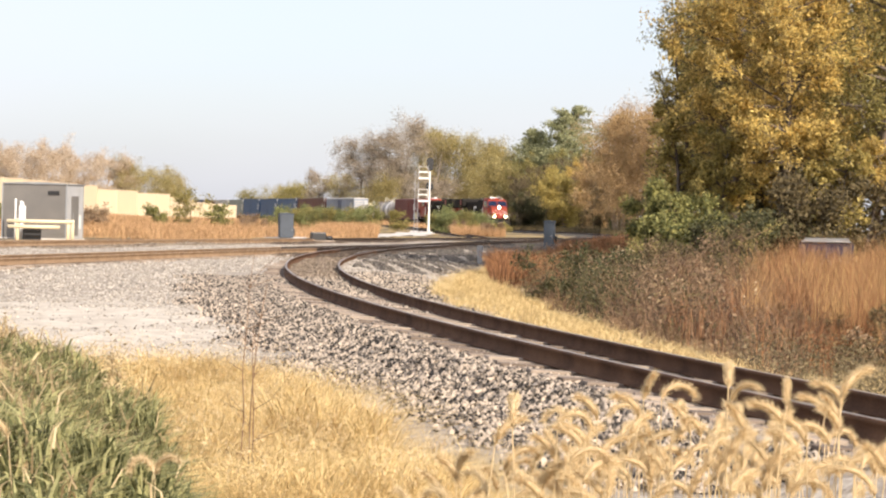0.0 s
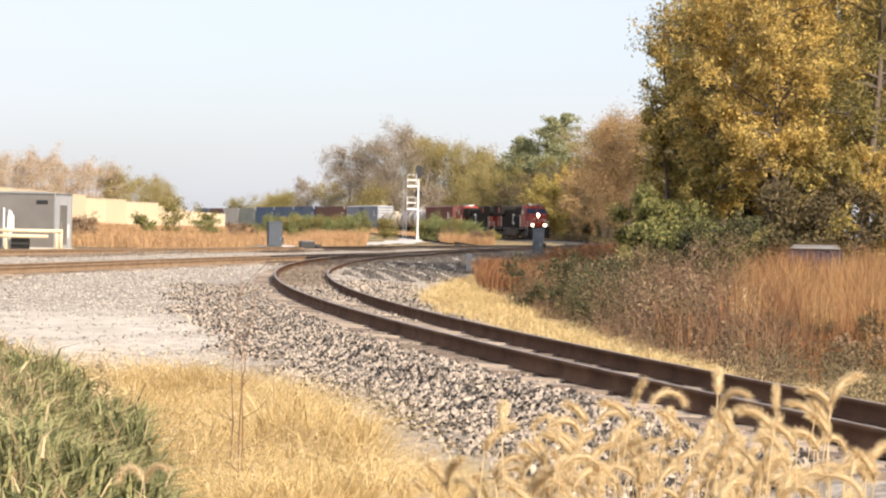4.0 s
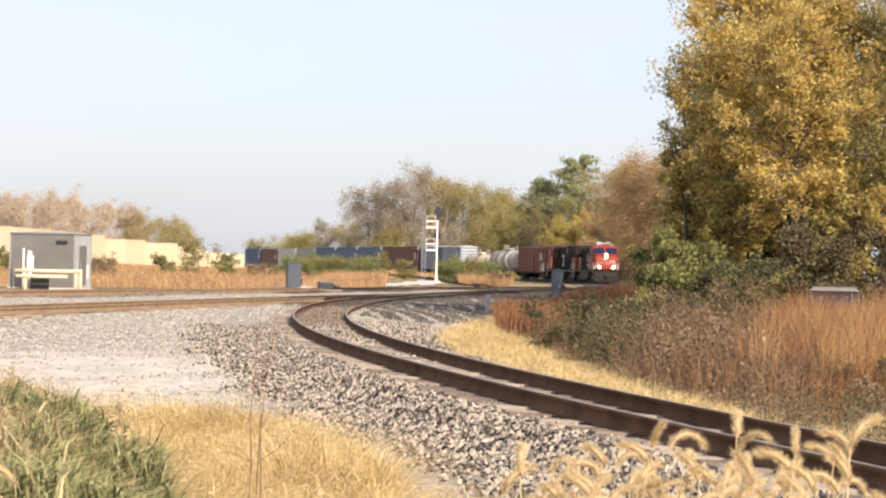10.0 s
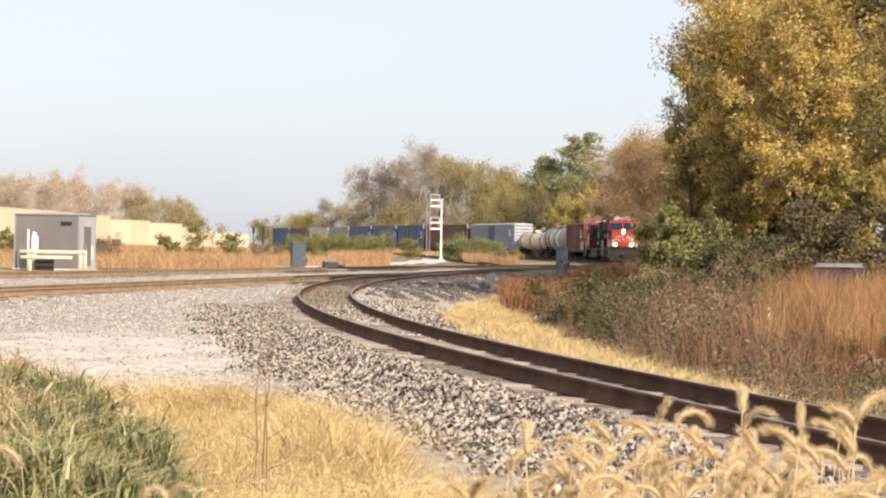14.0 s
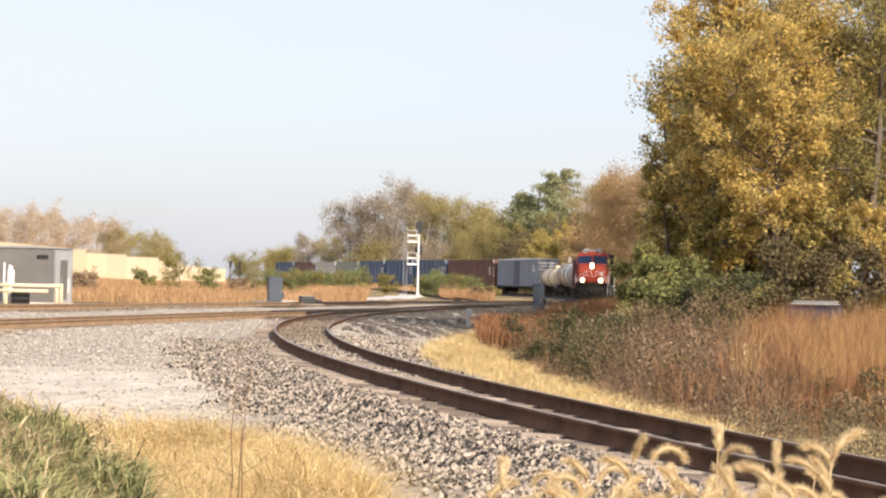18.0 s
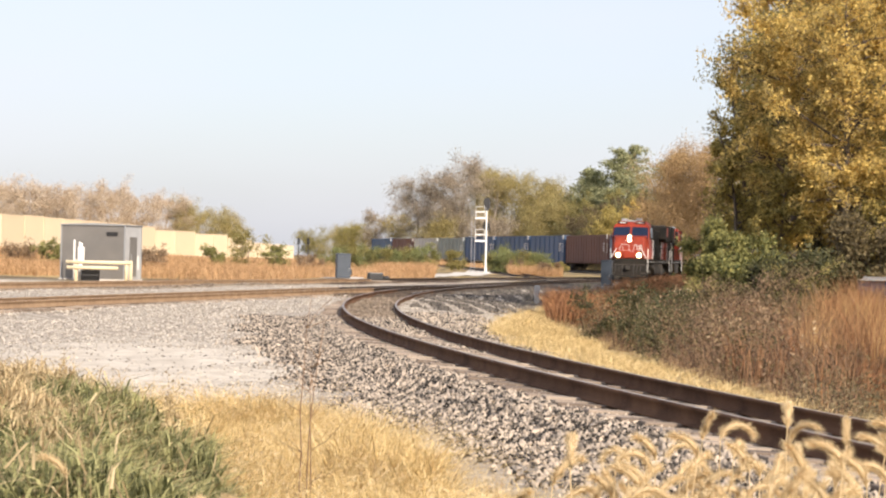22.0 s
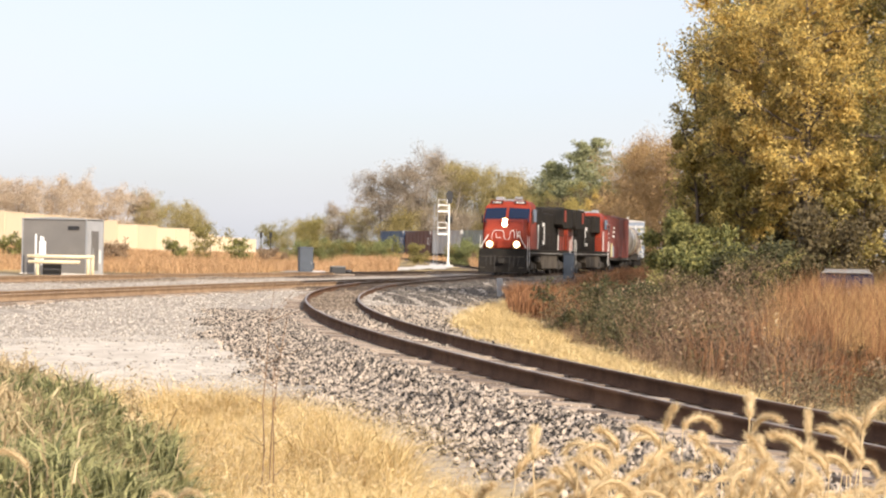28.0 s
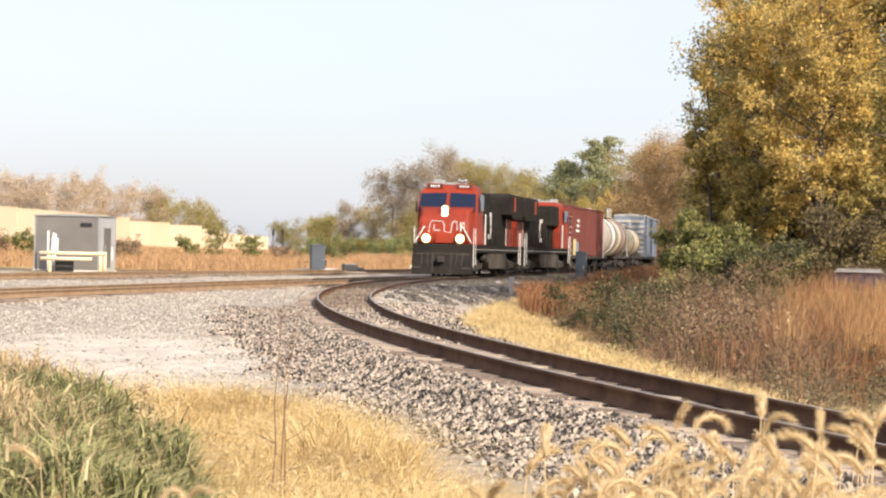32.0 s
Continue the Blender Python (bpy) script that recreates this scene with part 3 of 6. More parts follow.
def switch_machine(x, y, turn):
    root = tagged(empty("switch_machine", stand(x, y, turn)), "low dark brown switch machine beside the rails", "switch machine")
    bm = B(); box(bm, -0.9, 0.9, -0.3, 0.3, 0.0, 0.14, 0.02); part("base", bm, TIE, root)
    bm = B(); box(bm, -0.5, 0.38, -0.28, 0.28, 0.14, 0.6, 0.06); part("case", bm, BLACK, root)
    bm = B(); lathe(bm, [(0.35, 0.12), (0.75, 0.12), (0.8, 0.08)], "x", 12, (0, 0, 0.28)); part("motor", bm, BLACK, root, smooth=True)
    return root


CHALK = material("pale_concrete", (0.66, 0.62, 0.56), (0.52, 0.48, 0.43), rough=0.9, scale=2, fine=30, bump=0.3)
# darker rail steel for the junction and everything beyond it
DARK_RAIL = material("black_rail_steel", (0.075, 0.05, 0.036), (0.03, 0.022, 0.017), rough=0.8, spec=0.2, scale=2.0, fine=60, bump=0.3)
track(TRAIN_LINE[2:87], "rusty curved railway track on grey ties in ballast", (11, 94), True)
track(TRAIN_LINE[86:], "dark loop track beyond the junction", (94, 150), True, steel=DARK_RAIL)
track(NEAR_MAIN[:88], "straight rusty railway track on ballast", (44, 84), steel=RUST_TAN)
track(NEAR_MAIN[87:], "dark track where the two lines meet", (93, 133), steel=DARK_RAIL)
track(FAR_MAIN[:122], "straight rusty railway track beyond the gravel", steel=RUST_TAN)
track(FAR_MAIN[121:], "dark track that joins the loop", steel=DARK_RAIL)
track(SIDE_TRACK, "dark rusty side track that curves off behind the signal", steel=DARK_RAIL)
bungalow(-17.43, 115.1, -15.4)
meter_cabinet(-17.5, 112.2, 6)
pipe_barrier(-17.0, 111.2, 6)
vent_pipes(-18.25, 112.7, 6)
relay_box(-6.9, 155.5, 16, 1.72, 0.95, "dark grey-blue relay case standing by the far track")
relay_box(9.6, 132.7, -10, 1.55, 0.62, "dark grey-blue relay case with a black box on its side")
signal_mast(4.47, 239, 0)
marker_post(3.5, 84)
switch_machine(-3.95, 133.5, 14)


def crossing_rails():
    """Short guard rails and the frog where the curve leaves the straight track."""
    root = tagged(empty("rail_frog"), "dark worn frog and guard rails at the junction", "rail crossing")
    for y0, y1, side in ((86, 97, 0.60), (99, 110, -0.58), (90, 99, -1.02), (104, 116, 0.62), (112, 124, -1.0), (108, 118, 1.04)):
        seg = TRAIN_LINE[(TRAIN_LINE[:, 1] >= y0) & (TRAIN_LINE[:, 1] <= y1)]
        part("guard_rail", sweep_rail(seg, side, steel=DARK_RAIL), None, root)
    for y0, y1, side in ((84, 96, 0.62), (98, 112, -0.60), (102, 114, 0.58)):
        seg = NEAR_MAIN[(NEAR_MAIN[:, 1] >= y0) & (NEAR_MAIN[:, 1] <= y1)]
        part("guard_rail", sweep_rail(seg, side, steel=DARK_RAIL), None, root)


crossing_rails()


def far_signal(x, y):
    root = tagged(empty("far_signal", stand(x, y)), "slender dark signal post far down the line", "railway signal")
    part("post", rod(B(), (0, 0, -0.3), (0, 0, 5.2), 0.12, 0.1), BLACK, root)
    bm = B(); box(bm, -0.35, 0.35, -0.12, 0.12, 4.6, 6.2, 0.1); part("signal_head", bm, BLACK, root)


far_signal(-38.5, 600)
far_signal(-36.0, 600)


# ---------- precast wall along the yard behind the weeds ----------
def sound_wall():
    """Panels of one wall that climbs the low rise in level steps."""
    wall = tagged(empty("wall_far"), "long tan precast concrete wall with stepped top", "wall", kind="structure")
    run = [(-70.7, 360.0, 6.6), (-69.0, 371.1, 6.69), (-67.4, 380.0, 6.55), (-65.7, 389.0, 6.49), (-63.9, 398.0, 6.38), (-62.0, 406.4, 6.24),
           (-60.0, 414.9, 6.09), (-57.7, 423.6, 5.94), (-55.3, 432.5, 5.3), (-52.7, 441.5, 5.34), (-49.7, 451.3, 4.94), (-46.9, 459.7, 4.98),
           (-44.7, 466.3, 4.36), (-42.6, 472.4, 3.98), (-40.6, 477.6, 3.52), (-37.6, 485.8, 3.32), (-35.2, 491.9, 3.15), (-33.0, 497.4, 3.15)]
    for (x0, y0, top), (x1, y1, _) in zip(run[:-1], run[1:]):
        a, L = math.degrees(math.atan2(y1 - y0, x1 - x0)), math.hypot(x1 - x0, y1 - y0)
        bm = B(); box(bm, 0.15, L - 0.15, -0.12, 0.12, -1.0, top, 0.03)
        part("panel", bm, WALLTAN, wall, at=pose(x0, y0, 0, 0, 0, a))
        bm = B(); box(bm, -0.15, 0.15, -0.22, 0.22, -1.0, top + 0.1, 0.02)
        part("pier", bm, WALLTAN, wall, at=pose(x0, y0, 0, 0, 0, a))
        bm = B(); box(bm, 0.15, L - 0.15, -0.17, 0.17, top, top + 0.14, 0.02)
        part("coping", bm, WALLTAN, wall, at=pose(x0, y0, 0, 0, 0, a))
    return wall


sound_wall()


def access_road():
    """A pale dusty lane that runs up to the signal."""
    c = np.array([(-9.0, 148), (-5.0, 166), (-1.2, 190), (1.6, 213), (4.0, 247), (5.6, 288), (6.2, 300)], float)
    y = np.linspace(148, 300, 60)
    x = np.interp(y, c[:, 1], c[:, 0])
    x = np.convolve(np.pad(x, 4, "edge"), np.ones(9) / 9, "valid")
    w = 1.9
    cols = np.linspace(-w, w, 6)
    V = np.stack([np.stack([x + q, y, ground_z(x + q, y) + 0.03 + 0.05 * (1 - (q / w) ** 2)], 1) for q in cols], 1).reshape(-1, 3)
    i = (np.arange(59)[:, None] * 6 + np.arange(5)[None, :]).ravel()
    tagged(new("road", mesh_np("road", V, np.stack([i, i + 1, i + 7, i + 6], 1), CHALK, True)), "pale dusty gravel lane by the signal", "road", kind="structure")


access_road()


# ---------- rolling stock: +x is forward, z = 0 is the rail top ----------
RED = material("red_engine_paint", (0.31, 0.041, 0.017), (0.17, 0.026, 0.014), rough=0.5, spec=0.25, scale=0.8, fine=12, bump=0.04)
ENGINE_BLACK = material("grimy_black_engine_paint", (0.016, 0.0155, 0.015), (0.034, 0.029, 0.024), rough=0.75, spec=0.05, scale=0.9, fine=14, bump=0.05)
UNDER = material("dusty_underframe", (0.05, 0.042, 0.034), (0.022, 0.02, 0.017), rough=0.85, scale=1.5, fine=20, bump=0.2)
TANKGREY = material("weathered_fuel_tank", (0.13, 0.11, 0.088), (0.045, 0.038, 0.03), rough=0.8, spec=0.1, scale=1.2, fine=16)
MAROON = material("faded_maroon_car_paint", (0.17, 0.036, 0.026), (0.11, 0.027, 0.022), rough=0.6, scale=0.5, fine=8, bump=0.08, stretch=(1, 1, 0.3))
BROWN = material("brown_car_paint", (0.17, 0.075, 0.055), (0.115, 0.055, 0.042), rough=0.65, scale=0.5, fine=8, bump=0.08, stretch=(1, 1, 0.3))
BLUE = material("dark_blue_car_paint", (0.05, 0.105, 0.205), (0.033, 0.07, 0.145), rough=0.55, scale=0.5, fine=8, bump=0.08, stretch=(1, 1, 0.3))
SLATE = material("slate_blue_car_paint", (0.23, 0.27, 0.34), (0.16, 0.19, 0.24), rough=0.55, scale=0.5, fine=8, bump=0.08, stretch=(1, 1, 0.3))
NAVY = material("navy_door_paint", (0.06, 0.085, 0.15), (0.045, 0.06, 0.11), rough=0.55, scale=0.7, fine=8, bump=0.06)
PALEGREY = material("pale_grey_car_paint", (0.55, 0.54, 0.51), (0.40, 0.38, 0.35), rough=0.55, scale=0.6, fine=8, bump=0.06, stretch=(1, 1, 0.35))
TANKGRIME = material("grimy_grey_tank_paint", (0.46, 0.43, 0.39), (0.24, 0.21, 0.18), rough=0.45, scale=0.6, fine=9, bump=0.06, stretch=(0.6, 1, 1))
GREEN_GREY = material("grey_green_car_paint", (0.30, 0.33, 0.29), (0.22, 0.24, 0.21), rough=0.6, scale=0.5, fine=8, bump=0.06)
YELLOWMARK = material("yellow_grey_panel", (0.62, 0.56, 0.28), (0.50, 0.46, 0.24), rough=0.55, scale=1.0)
RUSTBAND = material("rusty_brown_band_paint", (0.30, 0.14, 0.06), (0.16, 0.07, 0.035), rough=0.7, scale=1.0, fine=10)
WINDSCREEN = pane_glass("dark_windscreen", (0.010, 0.017, 0.042), 0.08)
LIT = lamp_mat("lit_headlamp", (1.0, 0.84, 0.55), 12.0)
# emitting ring round each lit lamp, added to imitate its warm halo
HALORIM = lamp_mat("glowing_halo_rim", (1.0, 0.66, 0.30), 1.3)


def wheel_mesh(r):
    bm = B()
    for s in (-1, 1):
        y = 0.7175 * s
        lathe(bm, [(y - 0.035 * s, r - 0.09), (y - 0.035 * s, r + 0.028), (y, r + 0.02), (y + 0.01 * s, r), (y + 0.09 * s, r - 0.006), (y + 0.09 * s, r - 0.1), (y + 0.05 * s, r - 0.12), (y + 0.05 * s, 0.13), (y + 0.1 * s, 0.11)], "y", 18)
    rod(bm, (0, -0.9, 0), (0, 0.9, 0), 0.085, n=8)
    for s in (-1, 1):
        box(bm, -r * 0.8, r * 0.8, 0.765 * s - 0.012, 0.765 * s + 0.012, -0.035, 0.035)
    return bm_mesh("wheelset", bm, UNDER)


WHEELS = {r: wheel_mesh(r) for r in (0.53, 0.46)}


def truck_parts(root, x, axles, r):
    """A bogie under a car: side frames, bolster and turning wheelsets."""
    bm = B(); box(bm, -0.25, 0.25, -1.15, 1.15, r - 0.02, r + 0.4, 0.04)
    tr = part("truck", bm, UNDER, root, at=pose(x, 0, 0))
    half = max(axles)
    for s in (-1, 1):
        bm = B()
        pts = [(-half - 0.5, r - 0.05), (-half - 0.3, r + 0.2), (-half * 0.45, r + 0.32), (half * 0.45, r + 0.32), (half + 0.3, r + 0.2), (half + 0.5, r - 0.05),
               (half + 0.2, r - 0.12), (half * 0.4, r - 0.24), (-half * 0.4, r - 0.24), (-half - 0.2, r - 0.12)]
        prism(bm, pts[::-1], s * 1.02 - 0.09, s * 1.02 + 0.09, 0.02)
        for a in axles:
            box(bm, a - 0.15, a + 0.15, s * 1.15 - 0.08, s * 1.15 + 0.08, r - 0.16, r + 0.16, 0.03)
        for a in (-0.16, 0.0, 0.16):
            rod(bm, (a, s * 1.06, r - 0.18), (a, s * 1.06, r + 0.16), 0.07, n=8)
        part("side_frame", bm, UNDER, tr)
    for a in axles:
        w = part("wheelset", WHEELS[r], None, tr, at=pose(a, 0, r))
        SPIN.append((w, a, r))
    return tr


SPIN = []


def coupler(root, x):
    s = 1 if x > 0 else -1
    bm = B()
    box(bm, min(x - 0.5 * s, x + 0.35 * s), max(x - 0.5 * s, x + 0.35 * s), -0.1, 0.1, 0.76, 0.98, 0.02)
    box(bm, min(x + 0.3 * s, x + 0.62 * s), max(x + 0.3 * s, x + 0.62 * s), -0.17, 0.17, 0.72, 1.02, 0.05)
    part("coupler", bm, UNDER, root)


def locomotive(label, second=False):
    """A wide-nosed six-axle diesel locomotive."""
    root = tagged(empty("locomotive"), label, "locomotive", group="locomotives of the train")
    bm = B(); box(bm, -10.6, 10.35, -1.5, 1.5, 1.22, 1.6, 0.03)
    part("frame", bm, ENGINE_BLACK, root)
    for s in (-1, 1):
        bm = B(); box(bm, -10.5, 10.3, s * 1.5 - 0.012, s * 1.5 + 0.012, 1.365, 1.39)
        part("sill_stripe", bm, PALEGREY, root, "thin white sill stripe")
    bm = B(); prism(bm, [(-3.6, 1.22), (-3.6, 0.75), (-3.1, 0.36), (3.5, 0.36), (4.0, 0.75), (4.0, 1.22)][::1], -1.46, 1.46, 0.06)
    part("fuel_tank", bm, TANKGREY, root, "dusty grey fuel tank")
    for s in (-1, 1):
        bm = B(); lathe(bm, [(4.15, 0.05), (4.2, 0.2), (5.1, 0.2), (5.15, 0.05)], "x", 12, (0, s * 1.25, 1.0))
        part("air_reservoir", bm, UNDER, root, smooth=True)
    # nose and cab
    hood = [(10.32, 1.6), (10.42, 2.1), (10.36, 2.75), (10.0, 3.36), (9.2, 3.52), (8.6, 3.55), (8.6, 1.6)]
    bm = B()
    prism(bm, hood, -1.4, 1.4, 0.2)
    for v in bm.verts:
        if v.co.x > 9.7:
            v.co.y *= 0.92 - 0.1 * max(0.0, v.co.z - 2.7)
    part("nose", bm, RED, root, smooth=False)
    bm = B(); prism(bm, [(9.28, 1.6), (9.28, 3.45), (8.72, 4.32), (8.3, 4.62), (6.1, 4.66), (5.9, 4.5), (5.9, 1.6)], -1.52, 1.52, 0.07)
    for v in bm.verts:
        if v.co.z > 4.2:
            v.co.y *= 1.0 - 0.6 * (v.co.z - 4.2)
    part("cab", bm, RED, root)
    slope = math.degrees(math.atan2(0.56, 0.87))
    for s in (-1, 1):
        bm = B()
        out = [(0.09, 0.04), (1.0, -0.06), (1.44, -0.24), (1.38, 0.80), (0.09, 0.86)]
        vs = [bm.verts.new((0.0, s * a, b)) for a, b in out]
        vs2 = [bm.verts.new((0.03, s * a, b)) for a, b in out]
        bm.faces.new(vs); bm.faces.new(vs2[::-1])
        for i in range(5):
            bm.faces.new((vs[i], vs[(i + 1) % 5], vs2[(i + 1) % 5], vs2[i]))
        bmesh.ops.recalc_face_normals(bm, faces=bm.faces[:])
        part("windscreen", bm, WINDSCREEN, root, "dark windscreen pane", at=pose(9.29, 0, 3.48) @ Matrix.Rotation(-radians(slope), 4, "Y"))
        for x0, x1 in ((8.2, 8.55), (6.95, 8.05)):
            bm = B(); box(bm, x0, x1, s * 1.525 - 0.012, s * 1.525 + 0.012, 3.35, 4.15, 0.01)
            part("side_window", bm, WINDSCREEN, root, "dark cab side window")
        bm = B(); box(bm, 8.32, 8.62, s * 0.74 - 0.42, s * 0.74 + 0.42, 4.42, 4.68, 0.03)
        nb = part("number_board", bm, RED, root)
        bm = B(); box(bm, 8.62, 8.64, s * 0.74 - 0.36, s * 0.74 + 0.36, 4.47, 4.64)
        face = part("board_face", bm, BLACK, nb, "black number board")
        for k in range(4):
            bm = B(); box(bm, 8.64, 8.65, s * 0.74 - 0.24 + k * 0.13, s * 0.74 - 0.17 + k * 0.13, 4.505, 4.605)
            part("bar", bm, WHITE, nb)
        bm = B(); rod(bm, (9.0, s * 1.62, 3.2), (9.0, s * 1.62, 3.75), 0.05)
        part("mirror", bm, BLACK, root)
    bm = B(); box(bm, 7.6, 8.2, -0.9, -0.4, 4.66, 4.9, 0.04); part("roof_unit", bm, STEEL, root, "pale roof-mounted air conditioner")
    bm = B(); box(bm, 6.4, 7.3, -0.6, 0.6, 4.66, 4.78, 0.04); part("antenna_plate", bm, STEEL, root)
    for k in (-0.25, 0.0, 0.25):
        bm = B(); lathe(bm, [(7.5, 0.03), (8.0, 0.045), (8.1, 0.11)], "x", 10, (0, 0.55 + k * 0.6, 4.8 + abs(k) * 0.2)); part("horn", bm, STEEL, root, smooth=True)
    # headlight block and ditch lights
    lamps = [(10.14, 0.13, 3.18), (10.14, -0.13, 3.18), (10.14, 0.0, 3.34)] if not second else []
    bm = B(); box(bm, 9.9, 10.16, -0.32, 0.32, 3.02, 3.42, 0.05); part("headlight_case", bm, RED, root)
    for (x, y, z) in ((10.19, 0.0, 3.12), (10.15, 0.0, 3.33)):
        bm = B(); lathe(bm, [(x - 0.08, 0.22), (x - 0.04, 0.22), (x - 0.03, 0.15)], "x", 16, (0, y, z)); part("reflector_rim", bm, STEEL if second else HALORIM, root, smooth=True)
        bm = B(); lathe(bm, [(x - 0.05, 0.15), (x, 0.15), (x + 0.02, 0.12)], "x", 16, (0, y, z)); part("headlamp", bm, WINDSCREEN if second else LIT, root, "" if second else "lit twin headlamp", smooth=True)
    for s in (-1, 1):
        bm = B(); box(bm, 10.3, 10.62, s * 0.85 - 0.17, s * 0.85 + 0.17, 1.72, 2.06, 0.04); part("ditch_light_case", bm, BLACK, root)
        bm = B(); lathe(bm, [(10.6, 0.23), (10.63, 0.23), (10.64, 0.16)], "x", 16, (0, s * 0.85, 1.89)); part("reflector_rim", bm, STEEL if second else HALORIM, root, smooth=True)
        bm = B(); lathe(bm, [(10.6, 0.16), (10.65, 0.16), (10.68, 0.12)], "x", 16, (0, s * 0.85, 1.89)); part("ditch_light", bm, WINDSCREEN if second else LIT, root, "" if second else "lit ditch light", smooth=True)
    # white painted shapes on the nose
    loop = [(0.85, 2.2), (0.78, 2.62), (0.65, 2.76), (0.1, 2.76), (-0.02, 2.6), (-0.02, 2.32), (-0.12, 2.2), (-0.34, 2.2), (-0.44, 2.34), (-0.44, 2.62), (-0.54, 2.76), (-0.66, 2.76), (-0.74, 2.6), (-0.74, 2.3)]
    zz = list(zip(loop[:-1], loop[1:])) + [((-0.9, 2.72), (-0.96, 2.25)), ((-0.96, 2.25), (-1.02, 2.72)), ((-1.12, 2.74), (-1.14, 2.3)), ((0.55, 2.6), (0.55, 2.3)), ((0.55, 2.3), (0.2, 2.3))]
    for (a, b), (c, d) in zz:
        bm = B(); rod(bm, (10.40 - 0.02 * (b > 2.6), -a * 0.9, b), (10.40 - 0.02 * (d > 2.6), -c * 0.9, d), 0.019, n=6)
        part("painted_stripe", bm, WHITE, root, "white painted line on the nose")
    bm = B(); box(bm, 10.30, 10.47, -0.42, 0.5, 1.66, 2.2, 0.05); part("nose_door", bm, RED, root)
    # pilot, plow, steps, handrails
    bm = B(); prism(bm, [(10.35, 0.16), (10.98, 0.12), (10.9, 0.75), (10.62, 1.25), (10.62, 1.62), (10.35, 1.62)], -1.5, 1.5, 0.04); part("snow_plow", bm, ENGINE_BLACK, root, "black pilot plow")
    bm = B(); prism(bm, [(-10.35, 1.62), (-10.62, 1.62), (-10.62, 1.2), (-10.9, 0.7), (-10.95, 0.2), (-10.35, 0.2)], -1.45, 1.45, 0.04); part("rear_plow", bm, ENGINE_BLACK, root)
    for s in (-1, 1):
        for e in (-1, 1):
            for k in range(4):
                bm = B(); box(bm, min(e * 9.55, e * 10.15), max(e * 9.55, e * 10.15), s * 1.5 - 0.14, s * 1.5 + 0.02, 0.4 + k * 0.3, 0.44 + k * 0.3); part("step", bm, UNDER, root)
            bm = B(); rod(bm, (e * 10.3, s * 1.5, 0.5), (e * 10.3, s * 1.5, 2.45), 0.02, n=6); part("grab_rail", bm, WHITE, root, "white grab rail")
            bm = B(); rod(bm, (e * 9.45, s * 1.5, 0.6), (e * 9.6, s * 1.5, 2.4), 0.02, n=6); part("grab_rail", bm, WHITE, root, "white grab rail")
        for k in range(12):
            x = 5.2 - k * 1.35
            bm = B(); rod(bm, (x, s * 1.48, 1.6), (x, s * 1.48, 2.62), 0.022, n=6); part("stanchion", bm, ENGINE_BLACK, root)
        bm = B(); rod(bm, (5.6, s * 1.48, 2.62), (-10.2, s * 1.48, 2.62), 0.022, n=6); part("handrail", bm, ENGINE_BLACK, root)
        bm = B(); rod(bm, (10.5, s * 0.95, 2.5), (10.55, s * 1.42, 1.7), 0.028, n=6); part("front_handrail", bm, WHITE, root, "white diagonal front handrail")
    # long hood
    bm = B(); box(bm, -10.2, 5.9, -0.92, 0.92, 1.6, 4.08, 0.08); part("hood", bm, ENGINE_BLACK, root)
    bm = B(); box(bm, 2.6, 5.86, -1.3, 1.3, 3.05, 4.36, 0.1); part("brake_grid", bm, ENGINE_BLACK, root, "black dynamic brake housing")
    bm = B(); prism(bm, [(-5.4, 3.4), (-5.9, 3.15), (-10.3, 3.15), (-10.5, 3.4), (-10.5, 4.4), (-10.2, 4.55), (-5.7, 4.55), (-5.4, 4.4)], -1.55, 1.55, 0.06); part("radiator", bm, ENGINE_BLACK, root, "wide overhanging black radiator")
    bm = B(); box(bm, -7.6, -6.4, -1.3, 1.3, 4.54, 4.62, 0.02); part("radiator_fan", bm, UNDER, root)
    bm = B(); lathe(bm, [(4.2, 0.35), (4.72, 0.3), (4.74, 0.2)], "z", 14, (0.2, 0, 0)); part("exhaust_stack", bm, UNDER, root, smooth=True)
    for k in range(9):
        for s in (-1, 1):
            x0 = -4.9 + k * 0.82
            bm = B(); box(bm, x0, x0 + 0.74, s * 0.935 - 0.018, s * 0.935 + 0.018, 1.72, 3.75, 0.01); part("hood_door", bm, ENGINE_BLACK, root)
    for s in (-1, 1):
        bm = B(); box(bm, -10.25, -7.7, s * 0.94 - 0.02, s * 0.94 + 0.02, 1.62, 3.14); part("red_panel", bm, RED, root, "red painted rear panel")
        bm = B(); box(bm, -7.7, -7.5, s * 0.94 - 0.024, s * 0.94 + 0.024, 1.62, 3.14); part("white_band", bm, WHITE, root, "white band beside the red")
        # a looping white shape on the hood side
        loop = [(0.4, 3.3), (-0.5, 3.3), (-0.5, 2.1), (0.4, 2.1)]
        for (a, b), (c, d) in zip(loop[:-1], loop[1:]):
            bm = B(); box(bm, min(a, c) - 0.12, max(a, c) + 0.12, s * 0.965 - 0.014, s * 0.965 + 0.014, min(b, d) - 0.12, max(b, d) + 0.12); part("painted_band", bm, WHITE, root, "white painted band on the hood")
        bm = B(); box(bm, 5.93, 6.25, s * 1.53 - 0.012, s * 1.53 + 0.012, 1.65, 3.2); part("cab_stripe", bm, WHITE, root, "white stripe behind the cab")
        bm = B(); box(bm, -7.0, -6.2, s * 1.56 - 0.014, s * 1.56 + 0.014, 3.6, 4.4); part("red_plate", bm, RED, root)
    bm = B(); box(bm, -10.24, -10.2, -0.9, 0.9, 1.65, 3.1); part("rear_panel", bm, RED, root)
